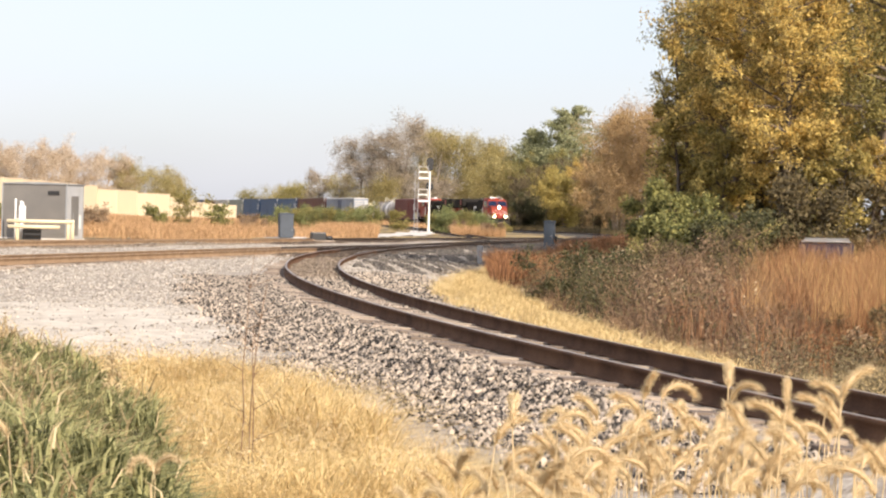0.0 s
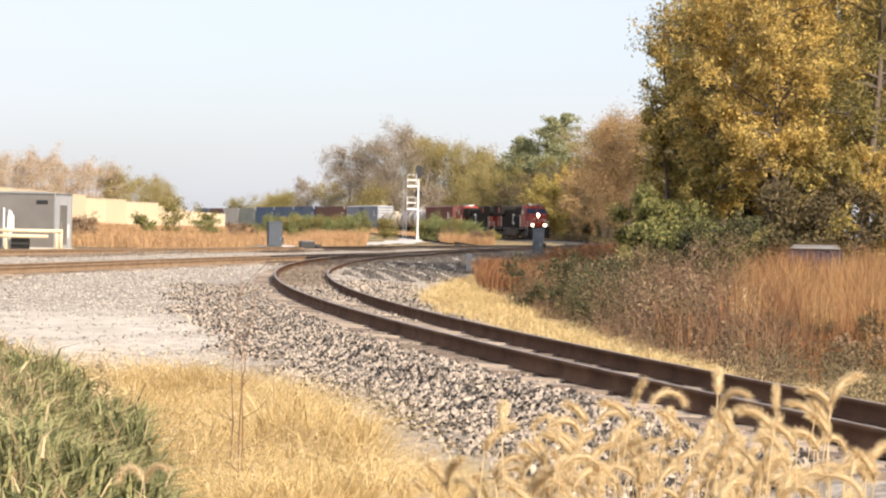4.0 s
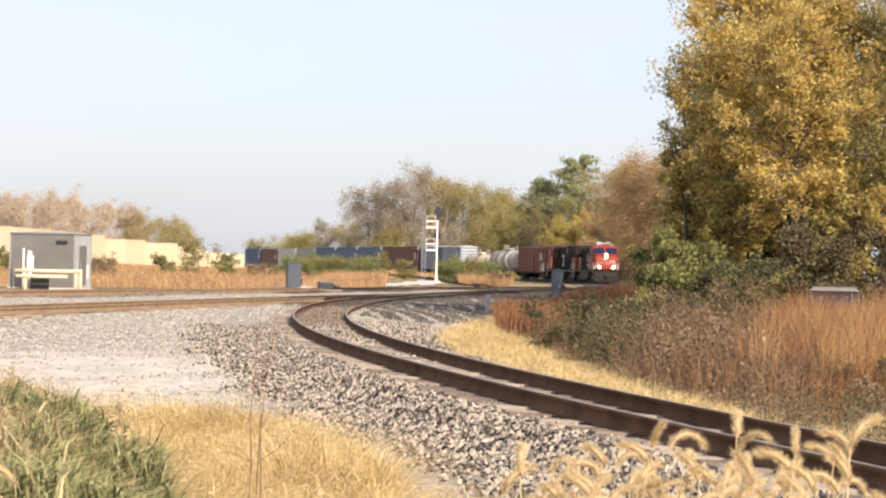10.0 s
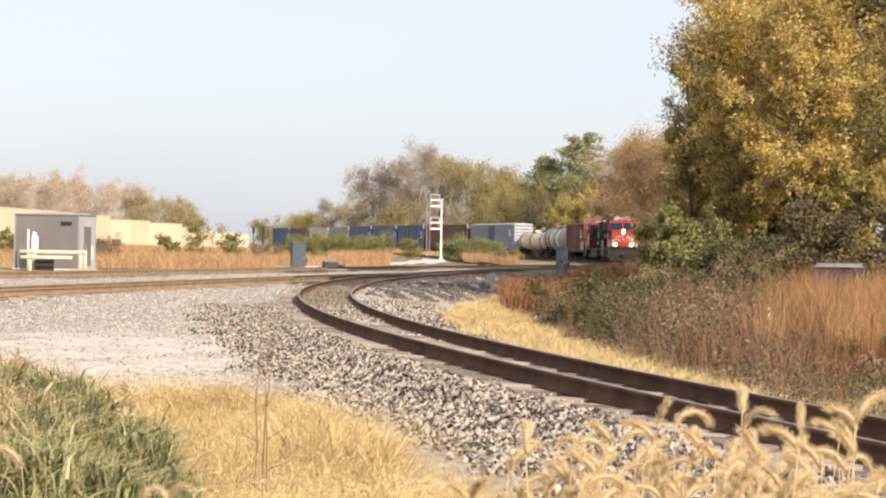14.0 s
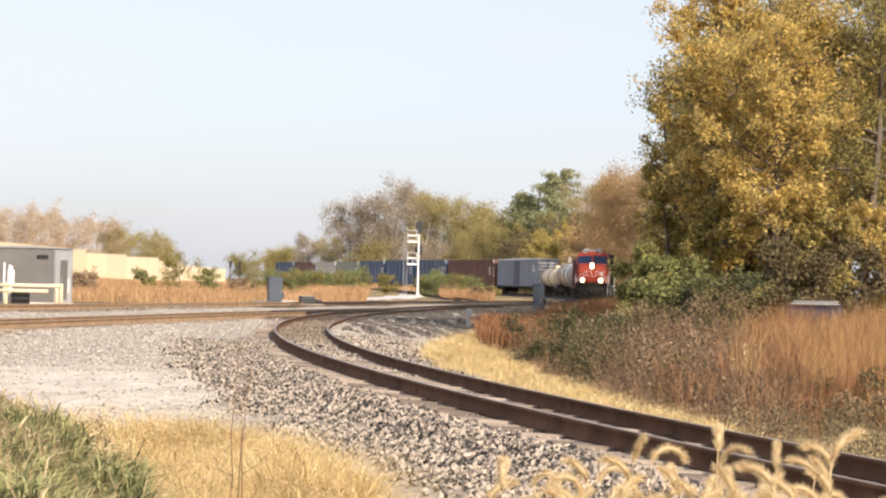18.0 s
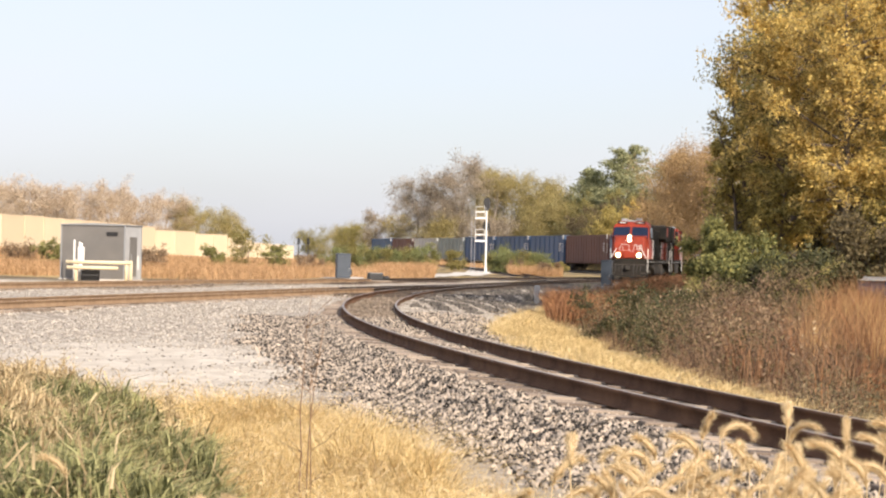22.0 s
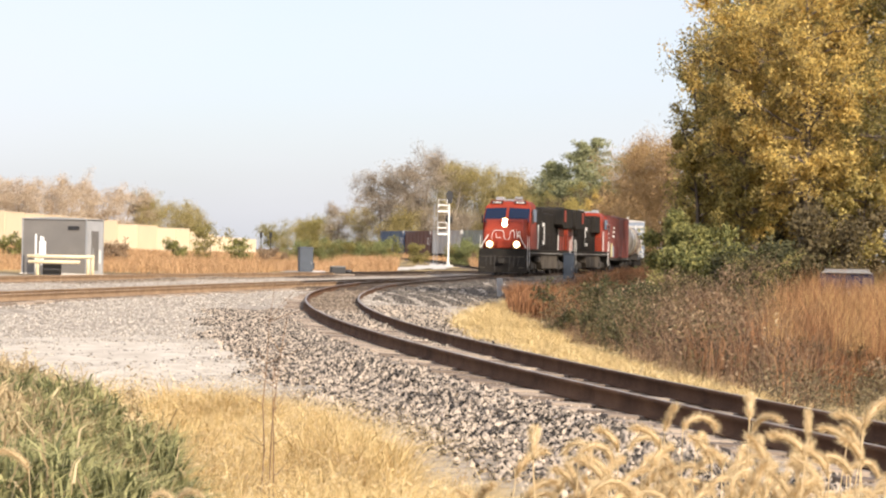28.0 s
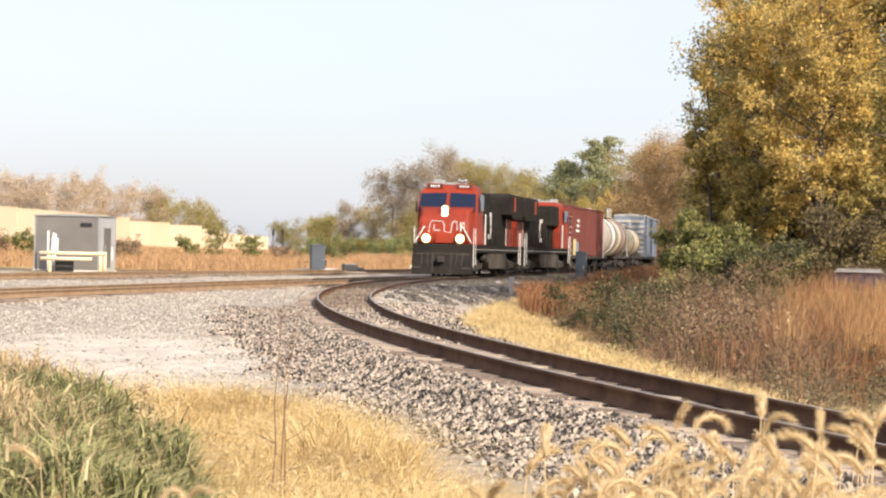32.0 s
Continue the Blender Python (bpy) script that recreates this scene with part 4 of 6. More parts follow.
    for y in (-1.05, -0.75, -0.5, 0.5, 0.75, 1.05):
        bm = B(); rod(bm, (10.66, y, 1.2), (10.86, y * 0.97, 0.82), 0.03, n=6); rod(bm, (10.86, y * 0.97, 0.82), (10.98, y * 0.94, 0.55), 0.028, n=6); part("air_hose", bm, UNDER, root)
    bm = B(); rod(bm, (10.72, -1.35, 1.12), (10.72, 1.35, 1.12), 0.022, n=6); part("uncoupling_lever", bm, TANKGREY, root)
    for s in (-1, 1):
        bm = B(); box(bm, 10.62, 10.98, s * 1.25 - 0.2, s * 1.25 + 0.2, 0.42, 0.47, 0.01); part("footboard", bm, TANKGREY, root)
        bm = B(); prism(bm, [(10.64, 0.5), (10.99, 0.16), (10.93, 0.7), (10.66, 1.2)], s * 0.45 - 0.03, s * 0.45 + 0.03); part("plow_rib", bm, UNDER, root)
    coupler(root, 10.7); coupler(root, -10.7)
    return root, [truck_parts(root, s * 6.75, (-2.05, 0.0, 2.05), 0.53) for s in (1, -1)], 6.75, 11.15


def boxcar(label, mat, length=17.0, top=4.65, door=None, end=None, marks=False):
    root = tagged(empty("boxcar"), label, "freight car", group="freight cars of the train")
    h = length / 2 - 0.6
    bm = B(); box(bm, -h, h, -1.42, 1.42, 1.1, top - 0.12, 0.03); part("body", bm, mat, root)
    bm = B(); prism(bm, [(-1.5, top - 0.14), (1.5, top - 0.14), (1.46, top - 0.04), (0, top + 0.1), (-1.46, top - 0.04)], -h - 0.03, h + 0.03)
    bm.transform(Matrix.Rotation(radians(90), 4, "Z")); part("roof", bm, mat if not end else PALEGREY, root)
    bm = B(); box(bm, -h - 0.15, h + 0.15, -1.4, 1.4, 0.92, 1.14, 0.03); part("underframe", bm, UNDER, root)
    for s in (-1, 1):
        for k in range(int(2 * h / 0.95)):
            x = -h + 0.4 + k * 0.95
            if abs(x) > 1.75:
                bm = B(); box(bm, x - 0.06, x + 0.06, s * 1.44 - 0.035, s * 1.44 + 0.035, 1.14, top - 0.16, 0.012); part("side_rib", bm, mat, root)
        bm = B(); box(bm, -1.6, 1.6, s * 1.46 - 0.04, s * 1.46 + 0.04, 1.18, top - 0.25, 0.015); dr = part("sliding_door", bm, door or mat, root)
        for x in (-0.9, 0.0, 0.9):
            bm = B(); box(bm, x - 0.05, x + 0.05, s * 1.51 - 0.02, s * 1.51 + 0.02, 1.25, top - 0.32); part("door_bar", bm, NAVY if door else mat, dr)
        for k in range(3):
            bm = B(); box(bm, h - 2.9, h - 1.9 + 0.3 * k, s * 1.478 - 0.012, s * 1.478 + 0.012, top - 1.1 - 0.35 * k, top - 0.92 - 0.35 * k); part("lettering_bar", bm, WHITE, root, "white block where lettering stands")
        if marks:
            bm = B(); box(bm, h - 1.3, h - 0.1, s * 1.485 - 0.012, s * 1.485 + 0.012, 1.2, 2.3); part("bright_panel", bm, YELLOWMARK, root, "yellow and pale painted panel")
            bm = B(); box(bm, h - 2.6, h - 1.5, s * 1.485 - 0.012, s * 1.485 + 0.012, 1.2, 2.1); part("bright_panel", bm, SLATE, root, "pale blue painted panel")
    for e in (-1, 1):
        for k in range(7):
            z = 1.35 + k * (top - 1.6) / 7
            bm = B(); box(bm, min(e * h, e * (h + 0.1)), max(e * h, e * (h + 0.1)), -1.3, 1.3, z, z + 0.22, 0.04); part("end_corrugation", bm, end or mat, root)
        for k in range(8):
            bm = B(); rod(bm, (e * (h + 0.14), 1.05, 1.2 + k * 0.38), (e * (h + 0.14), 1.4, 1.2 + k * 0.38), 0.014, n=5); part("ladder_rung", bm, WHITE, root)
        coupler(root, e * (h + 0.15))
    return root, [truck_parts(root, s * (h - 1.7), (-0.9, 0.9), 0.46) for s in (1, -1)], h - 1.7, length / 2


def hopper(label, mat, length=16.2, top=4.0, posts=8):
    """A tall open-topped gondola with vertical posts."""
    root = tagged(empty("gondola_car"), label, "freight car", group="freight cars of the train")
    h = length / 2 - 0.55
    bm = B()
    box(bm, -h, h, -1.42, 1.42, 0.95, 1.2, 0.03)
    part("floor_pan", bm, mat, root)
    for s in (-1, 1):
        bm = B(); box(bm, -h, h, s * 1.44 - 0.04, s * 1.44 + 0.04, 1.15, top, 0.015); part("side_wall", bm, mat, root)
        bm = B(); box(bm, -h - 0.05, h + 0.05, s * 1.5 - 0.07, s * 1.5 + 0.07, top - 0.08, top + 0.1, 0.02); part("top_chord", bm, mat, root)
        for k in range(posts):
            x = -h + 0.12 + k * (2 * h - 0.24) / (posts - 1)
            bm = B(); box(bm, x - 0.1, x + 0.1, s * 1.52 - 0.06, s * 1.52 + 0.06, 1.0, top - 0.08, 0.015); part("side_post", bm, mat, root)
        bm = B(); box(bm, h - 0.62, h + 0.06, s * 1.585 - 0.012, s * 1.585 + 0.012, top - 0.45, top + 0.14); part("corner_mark", bm, WHITE, root, "white corner mark")
        for k in range(4):
            bm = B(); box(bm, h - 3.1, h - 1.7, s * 1.5 - 0.012, s * 1.5 + 0.012, top - 1.2 - k * 0.32, top - 1.05 - k * 0.32); part("lettering_bar", bm, WHITE, root, "white block where lettering stands")
            bm = B(); box(bm, h - 0.42, h - 0.06, s * 1.585 - 0.012, s * 1.585 + 0.012, top - 1.3 - k * 0.36, top - 1.12 - k * 0.36); part("lettering_bar", bm, WHITE, root, "white block where lettering stands")
    for e in (-1, 1):
        bm = B(); box(bm, e * h - 0.05, e * h + 0.05, -1.4, 1.4, 1.15, top + 0.1, 0.015); part("end_wall", bm, mat, root)
        for z in (1.7, 2.5, 3.3):
            bm = B(); box(bm, min(e * h, e * (h + 0.12)), max(e * h, e * (h + 0.12)), -1.4, 1.4, z, z + 0.16, 0.02); part("end_rib", bm, mat, root)
        coupler(root, e * (h + 0.1))
    bm = B(); prism(bm, [(-h + 0.1, top - 0.5), (h - 0.1, top - 0.5), (h - 0.6, top - 0.2), (0, top - 0.12), (-h + 0.6, top - 0.2)], -1.38, 1.38)
    part("load", bm, UNDER, root, "dark load just below the rim")
    return root, [truck_parts(root, s * (h - 1.5), (-0.9, 0.9), 0.46) for s in (1, -1)], h - 1.5, length / 2


def tank_car(label, mat, length=13.5, r=1.42, band=None, bands=()):
    root = tagged(empty("tank_car"), label, "tank car", group="freight cars of the train")
    h = length / 2 - 0.75
    zc = 1.15 + r
    bm = B(); lathe(bm, [(-h, 0.1), (-h + 0.05, r * 0.55), (-h + 0.25, r * 0.85), (-h + 0.55, r), (h - 0.55, r), (h - 0.25, r * 0.85), (h - 0.05, r * 0.55), (h, 0.1)], "x", 32, (0, 0, zc))
    part("tank", bm, mat, root, smooth=True)
    for x, hw, mt in bands:
        bm = B(); lathe(bm, [(x - hw, r + 0.012), (x + hw, r + 0.012)], "x", 32, (0, 0, zc)); part("painted_band", bm, mt, root, smooth=True)
    for x in () if bands else (-h + 1.3, 0.0, h - 1.3):
        bm = B(); lathe(bm, [(x - (0.3 if band else 0.09), r + 0.012), (x + (0.3 if band else 0.09), r + 0.012)], "x", 32, (0, 0, zc)); part("band", bm, band or UNDER, root, smooth=True)
    bm = B(); lathe(bm, [(zc + r - 0.1, 0.38), (zc + r + 0.3, 0.38), (zc + r + 0.36, 0.3)], "z", 16); part("dome", bm, mat, root, smooth=True)
    bm = B(); box(bm, -1.1, 1.1, -0.75, 0.75, zc + r - 0.02, zc + r + 0.04, 0.01); part("platform", bm, UNDER, root)
    for s in (-1, 1):
        for x in (-1.1, 0, 1.1):
            bm = B(); rod(bm, (x, s * 0.75, zc + r), (x, s * 0.75, zc + r + 0.75), 0.025, n=5); part("railing_post", bm, WHITE, root)
        bm = B(); rod(bm, (-1.1, s * 0.75, zc + r + 0.75), (1.1, s * 0.75, zc + r + 0.75), 0.025, n=5); part("railing", bm, WHITE, root)
        for k in range(8):
            bm = B(); rod(bm, (-0.2, s * 1.5, 1.2 + k * 0.34), (0.2, s * 1.5, 1.2 + k * 0.34), 0.016, n=5); part("ladder_rung", bm, UNDER, root)
    for e in (-1, 1):
        bm = B(); box(bm, min(e * (h - 1.8), e * (h + 0.25)), max(e * (h - 1.8), e * (h + 0.25)), -1.35, 1.35, 0.92, 1.12, 0.03); part("stub_sill", bm, UNDER, root)
        bm = B(); box(bm, e * (h - 1.3) - 0.3, e * (h - 1.3) + 0.3, -1.1, 1.1, 1.1, 1.55, 0.05); part("saddle", bm, UNDER, root)
        bm = B(); rod(bm, (e * (h + 0.25), -1.3, 2.0), (e * (h + 0.25), 1.3, 2.0), 0.025, n=5); part("end_railing", bm, WHITE, root)
        for s in (-1, 1):
            bm = B(); rod(bm, (e * (h + 0.25), s * 1.3, 1.0), (e * (h + 0.25), s * 1.3, 2.0), 0.025, n=5); part("end_post", bm, WHITE, root)
        coupler(root, e * (h + 0.2))
    return root, [truck_parts(root, s * (h - 1.3), (-0.9, 0.9), 0.46) for s in (1, -1)], h - 1.3, length / 2


TRAIN = [
    (locomotive("red-nosed black diesel locomotive with lit headlamps"), 1),
    (locomotive("black diesel locomotive with a red cab, running backwards", second=True), -1),
    (boxcar("maroon boxcar with ribbed sides and painted panels", MAROON, 17.4, 4.6, marks=True), 1),
    (tank_car("grimy grey tank car with white and rusty brown bands", TANKGRIME, 17.0, 1.5, bands=((-5.6, 0.35, RUSTBAND), (-3.2, 0.3, RUSTBAND), (-1.2, 0.45, CREAM), (0.9, 0.12, UNDER), (2.6, 0.5, WHITE), (4.6, 0.12, UNDER))), 1),
    (tank_car("low cream-grey tank car with rusty bands", CREAM, 15.3, 1.2, RUSTBAND), 1),
    (boxcar("long slate blue boxcar with navy doors and pale ends", SLATE, 26.6, 4.9, door=NAVY, end=PALEGREY), 1),
    (hopper("long brown high-sided gondola car", BROWN, 28.0, 4.8, 17), 1),
    (hopper("dark blue high-sided gondola car with white corner marks", BLUE, 20.4, 4.85), 1),
    (hopper("dark blue high-sided gondola car with white corner marks", BLUE, 20.4, 4.85), 1),
    (hopper("dark blue high-sided gondola car with white corner marks", BLUE, 20.4, 4.85), 1),
    (hopper("grey-green high-sided gondola car", GREEN_GREY, 20.0, 4.7), 1),
    (hopper("pale grey high-sided gondola car", PALEGREY, 20.0, 4.7), 1),
    (hopper("brown high-sided gondola car", BROWN, 20.0, 4.7), 1),
    (hopper("dark blue high-sided gondola car with white corner marks", BLUE, 20.0, 4.8), 1),
]

_ls = np.concatenate([[0], np.cumsum(np.linalg.norm(np.diff(TRAIN_LINE[:, :2], axis=0), axis=1))])
NOSE = np.array(NOSE_Y, float)


def nose_s(t):
    return np.interp(smooth_curve(NOSE[:, 1], NOSE[:, 0], np.array([t]))[0], _yy, _ls)


def on_line(s):
    return Vector([float(np.interp(s, _ls, TRAIN_LINE[:, i])) for i in range(3)])


def lie(p, q):
    """A pose at the middle of p and q, +x from q to p."""
    d = (p - q).normalized()
    side = Vector((0, 0, 1)).cross(d).normalized()
    m = Matrix((d, side, d.cross(side))).transposed().to_4x4()
    m.translation = (p + q) / 2
    return m


def motions():
    """The train rolls along the line; its trucks follow the curve and its wheels turn."""
    times = [k * 1.0 for k in range(33)]
    back = 0.0
    owner = {}
    for (root, trucks, arm, half), way in TRAIN:
        mid = back + half
        rows, trows = [], ([], [])
        for t in times:
            s = nose_s(t) + mid
            body = lie(on_line(s - arm), on_line(s + arm))
            if way < 0:
                body = body @ Matrix.Rotation(math.pi, 4, "Z")
            rows.append((t, body))
            for k, sg in enumerate((1, -1)):
                c = s - arm * sg * way
                m = lie(on_line(c - 0.9), on_line(c + 0.9))
                if way < 0:
                    m = m @ Matrix.Rotation(math.pi, 4, "Z")
                trows[k].append((t, body.inverted() @ m))
        walk(root, rows)
        for tr, r in zip(trucks, trows):
            walk(tr, r)
            owner[tr] = way
        back += 2 * half
    s0 = nose_s(0.0)
    for w, a, r in SPIN:
        way = owner[w.parent]
        walk(w, [(k * 0.16, pose(a, 0, r) @ Matrix.Rotation(way * (s0 - nose_s(k * 0.16)) / r, 4, "Y")) for k in range(201)])


# ---------- plants ----------
def leafy(name, c1, c2, light=0.25, rough=0.7):
    return material(name, c1, c2, rough=rough, scale=0.35, fine=2.5, bump=0.0, island=True, spec=0.25, through_light=light, contrast=0.8)


GOLD = leafy("golden_leaves", (0.84, 0.63, 0.205), (0.34, 0.255, 0.095), 0.5)
GOLD_GREEN = leafy("yellow_green_leaves", (0.62, 0.49, 0.16), (0.21, 0.175, 0.06), 0.4)
OLIVE = leafy("olive_leaves", (0.41, 0.345, 0.12), (0.17, 0.155, 0.06), 0.4)
# two dark leaf tones that also carry shade under trees and in weeds
SHADELEAF = leafy("dark_green_shade_leaves", (0.125, 0.12, 0.052), (0.042, 0.045, 0.022))
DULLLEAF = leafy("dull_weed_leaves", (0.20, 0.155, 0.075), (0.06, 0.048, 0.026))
FRESH = leafy("green_leaves", (0.36, 0.335, 0.115), (0.085, 0.10, 0.038))
PINE = leafy("pine_needles", (0.39, 0.39, 0.205), (0.17, 0.185, 0.1), 0.25)
ORANGE = leafy("orange_brown_leaves", (0.54, 0.37, 0.18), (0.27, 0.18, 0.09))
PALEYELLOW = leafy("pale_yellow_leaves", (0.50, 0.41, 0.17), (0.24, 0.205, 0.09), 0.35)
WOODLEAF = leafy("dull_brown_olive_leaves", (0.27, 0.21, 0.115), (0.10, 0.08, 0.048), 0.35)
BRUSHLEAF = leafy("fresh_brush_leaves", (0.30, 0.31, 0.12), (0.10, 0.12, 0.05))
# tan leaves paled so that distance haze sits in the colour
HAZELEAF = leafy("haze_pale_tan_leaves", (0.60, 0.49, 0.36), (0.40, 0.315, 0.235), 0.2)
DRYLEAF = leafy("dry_brown_leaves", (0.36, 0.25, 0.15), (0.16, 0.11, 0.07))
BARK = material("grey_brown_bark", (0.16, 0.125, 0.095), (0.075, 0.06, 0.048), rough=0.9, scale=4, fine=30, bump=0.6, stretch=(1, 1, 0.2))
# grey bark, lightened for the haze over the far woods
TWIG = material("grey_twig_bark", (0.30, 0.25, 0.20), (0.19, 0.16, 0.13), rough=0.9, scale=2, fine=20, bump=0.2)
TWIG_TAN = material("tan_twig_bark", (0.40, 0.29, 0.18), (0.25, 0.18, 0.115), rough=0.9, scale=2, fine=20, bump=0.2)
STRAW = material("straw_grass", (0.93, 0.74, 0.385), (0.46, 0.31, 0.125), rough=0.75, scale=0.6, fine=5, bump=0.0, island=True, spec=0.2, through_light=0.3)
REED = material("dry_reed_leaves", (0.72, 0.57, 0.34), (0.28, 0.20, 0.10), rough=0.75, scale=0.8, fine=6, bump=0.0, island=True, spec=0.2, through_light=0.3)
TALLGREEN = material("green_grass_blades", (0.47, 0.445, 0.205), (0.11, 0.12, 0.05), rough=0.7, scale=0.8, fine=6, bump=0.0, island=True, spec=0.3, through_light=0.3)
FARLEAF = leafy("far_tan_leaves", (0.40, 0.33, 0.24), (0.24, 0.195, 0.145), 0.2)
TANGRASS = material("tan_brown_grass", (0.70, 0.45, 0.20), (0.17, 0.09, 0.045), rough=0.8, scale=0.5, fine=5, bump=0.0, island=True, spec=0.2, through_light=0.3)
RUSTGRASS = material("rust_brown_grass", (0.46, 0.235, 0.11), (0.12, 0.055, 0.03), rough=0.8, scale=0.5, fine=5, bump=0.0, island=True, spec=0.2, through_light=0.3)
OCHRE = material("ochre_weeds", (0.66, 0.42, 0.22), (0.31, 0.185, 0.095), rough=0.8, scale=0.25, fine=3, bump=0.0, island=True, spec=0.2, through_light=0.3)
# stem brown taken darker to hold the thicket's missing shadow
STEM = material("weed_stems", (0.29, 0.175, 0.095), (0.06, 0.036, 0.022), rough=0.8, scale=2, fine=12, bump=0.0, island=True)
SEED = material("pale_seed_heads", (0.84, 0.69, 0.44), (0.56, 0.42, 0.23), rough=0.8, scale=3, fine=30, bump=0.0, island=True, spec=0.2, through_light=0.35)


def turned(n, g):
    """n random right-handed frames as (n, 3) axis pairs."""
    a = g.normal(size=(n, 3)); a /= np.linalg.norm(a, axis=1)[:, None]
    b = np.cross(a, g.normal(size=(n, 3))); b /= np.linalg.norm(b, axis=1)[:, None]
    return a, b


def leaf_cards(c, size, g, longer=1.5):
    """A four-cornered folded leaf at every centre."""
    n = len(c)
    a, b = turned(n, g)
    s = size * g.uniform(0.55, 1.35, n)[:, None]
    v = np.stack([c - a * s * longer, c + b * s * 0.6, c + a * s * longer, c - b * s * 0.6], 1)
    f = np.arange(4 * n).reshape(n, 4)
    return v.reshape(-1, 3), f


def blades(base, h, w, lean, g, bend=0.5, dirn=None):
    """Grass blades: two quads and a tip each, as triangles."""
    n = len(base)
    ang = g.uniform(0, 2 * np.pi, n)
    side = np.stack([np.cos(ang), np.sin(ang), np.zeros(n)], 1)
    la = g.uniform(0, 2 * np.pi, n)
    ld = np.stack([np.cos(la), np.sin(la), np.zeros(n)], 1) * (lean * g.uniform(0.2, 1.6, n))[:, None]
    if dirn is not None:
        ld = ld + np.asarray(dirn)[None, :] * g.uniform(0.5, 1.4, n)[:, None]
    h = np.broadcast_to(h, (n,)) * g.uniform(0.6, 1.2, n)
    w = w * g.uniform(0.6, 1.3, n)
    up = np.array([0, 0, 1.0])
    mid = base + (up * 0.55 + ld * 0.35) * h[:, None]
    tip = base + (up * (1 - 0.25 * bend) + ld * (0.8 + bend)) * h[:, None]
    ws = side * (w / 2)[:, None]
    v = np.stack([base - ws, base + ws, mid - ws * 0.8, mid + ws * 0.8, tip], 1).reshape(-1, 3)
    k = 5 * np.arange(n)[:, None]
    f = np.concatenate([k + np.array([[0, 1, 3]]), k + np.array([[0, 3, 2]]), k + np.array([[2, 3, 4]])], 0)
    return v, f


def tubes(paths, sides=5):
    """Tapered round limbs along paths of (x, y, z, radius), as quads."""
    vs, fs, o = [], [], 0
    for p in paths:
        p = np.asarray(p, float)
        n = len(p)
        d = np.gradient(p[:, :3], axis=0)
        d /= np.linalg.norm(d, axis=1)[:, None] + 1e-9
        ref = np.where(np.abs(d[:, 2:3]) > 0.9, np.array([[1.0, 0, 0]]), np.array([[0, 0, 1.0]]))
        u = np.cross(d, ref); u /= np.linalg.norm(u, axis=1)[:, None] + 1e-9
        w = np.cross(d, u)
        a = np.arange(sides) * 2 * np.pi / sides
        ring = p[:, None, :3] + (u[:, None, :] * np.cos(a)[None, :, None] + w[:, None, :] * np.sin(a)[None, :, None]) * p[:, None, 3:4]
        vs.append(ring.reshape(-1, 3))
        i = (np.arange(n - 1)[:, None] * sides + np.arange(sides)[None, :])
        j = (np.arange(n - 1)[:, None] * sides + (np.arange(sides)[None, :] + 1) % sides)
        fs.append(np.stack([i, j, j + sides, i + sides], 2).reshape(-1, 4) + o)
        o += n * sides
    return np.concatenate(vs), np.concatenate(fs)


def bough(p, d, length, r, g, n=5, droop=0.0, wander=0.18):
    pts = [np.array([*p, r])]
    d = np.array(d, float)
    q = np.array(p, float)
    for k in range(n):
        d = d + g.normal(0, wander, 3) + np.array([0, 0, -droop])
        d /= np.linalg.norm(d)
        q = q + d * length / n
        pts.append(np.array([*q, r * (1 - 0.85 * (k + 1) / n)]))
    return np.array(pts), d


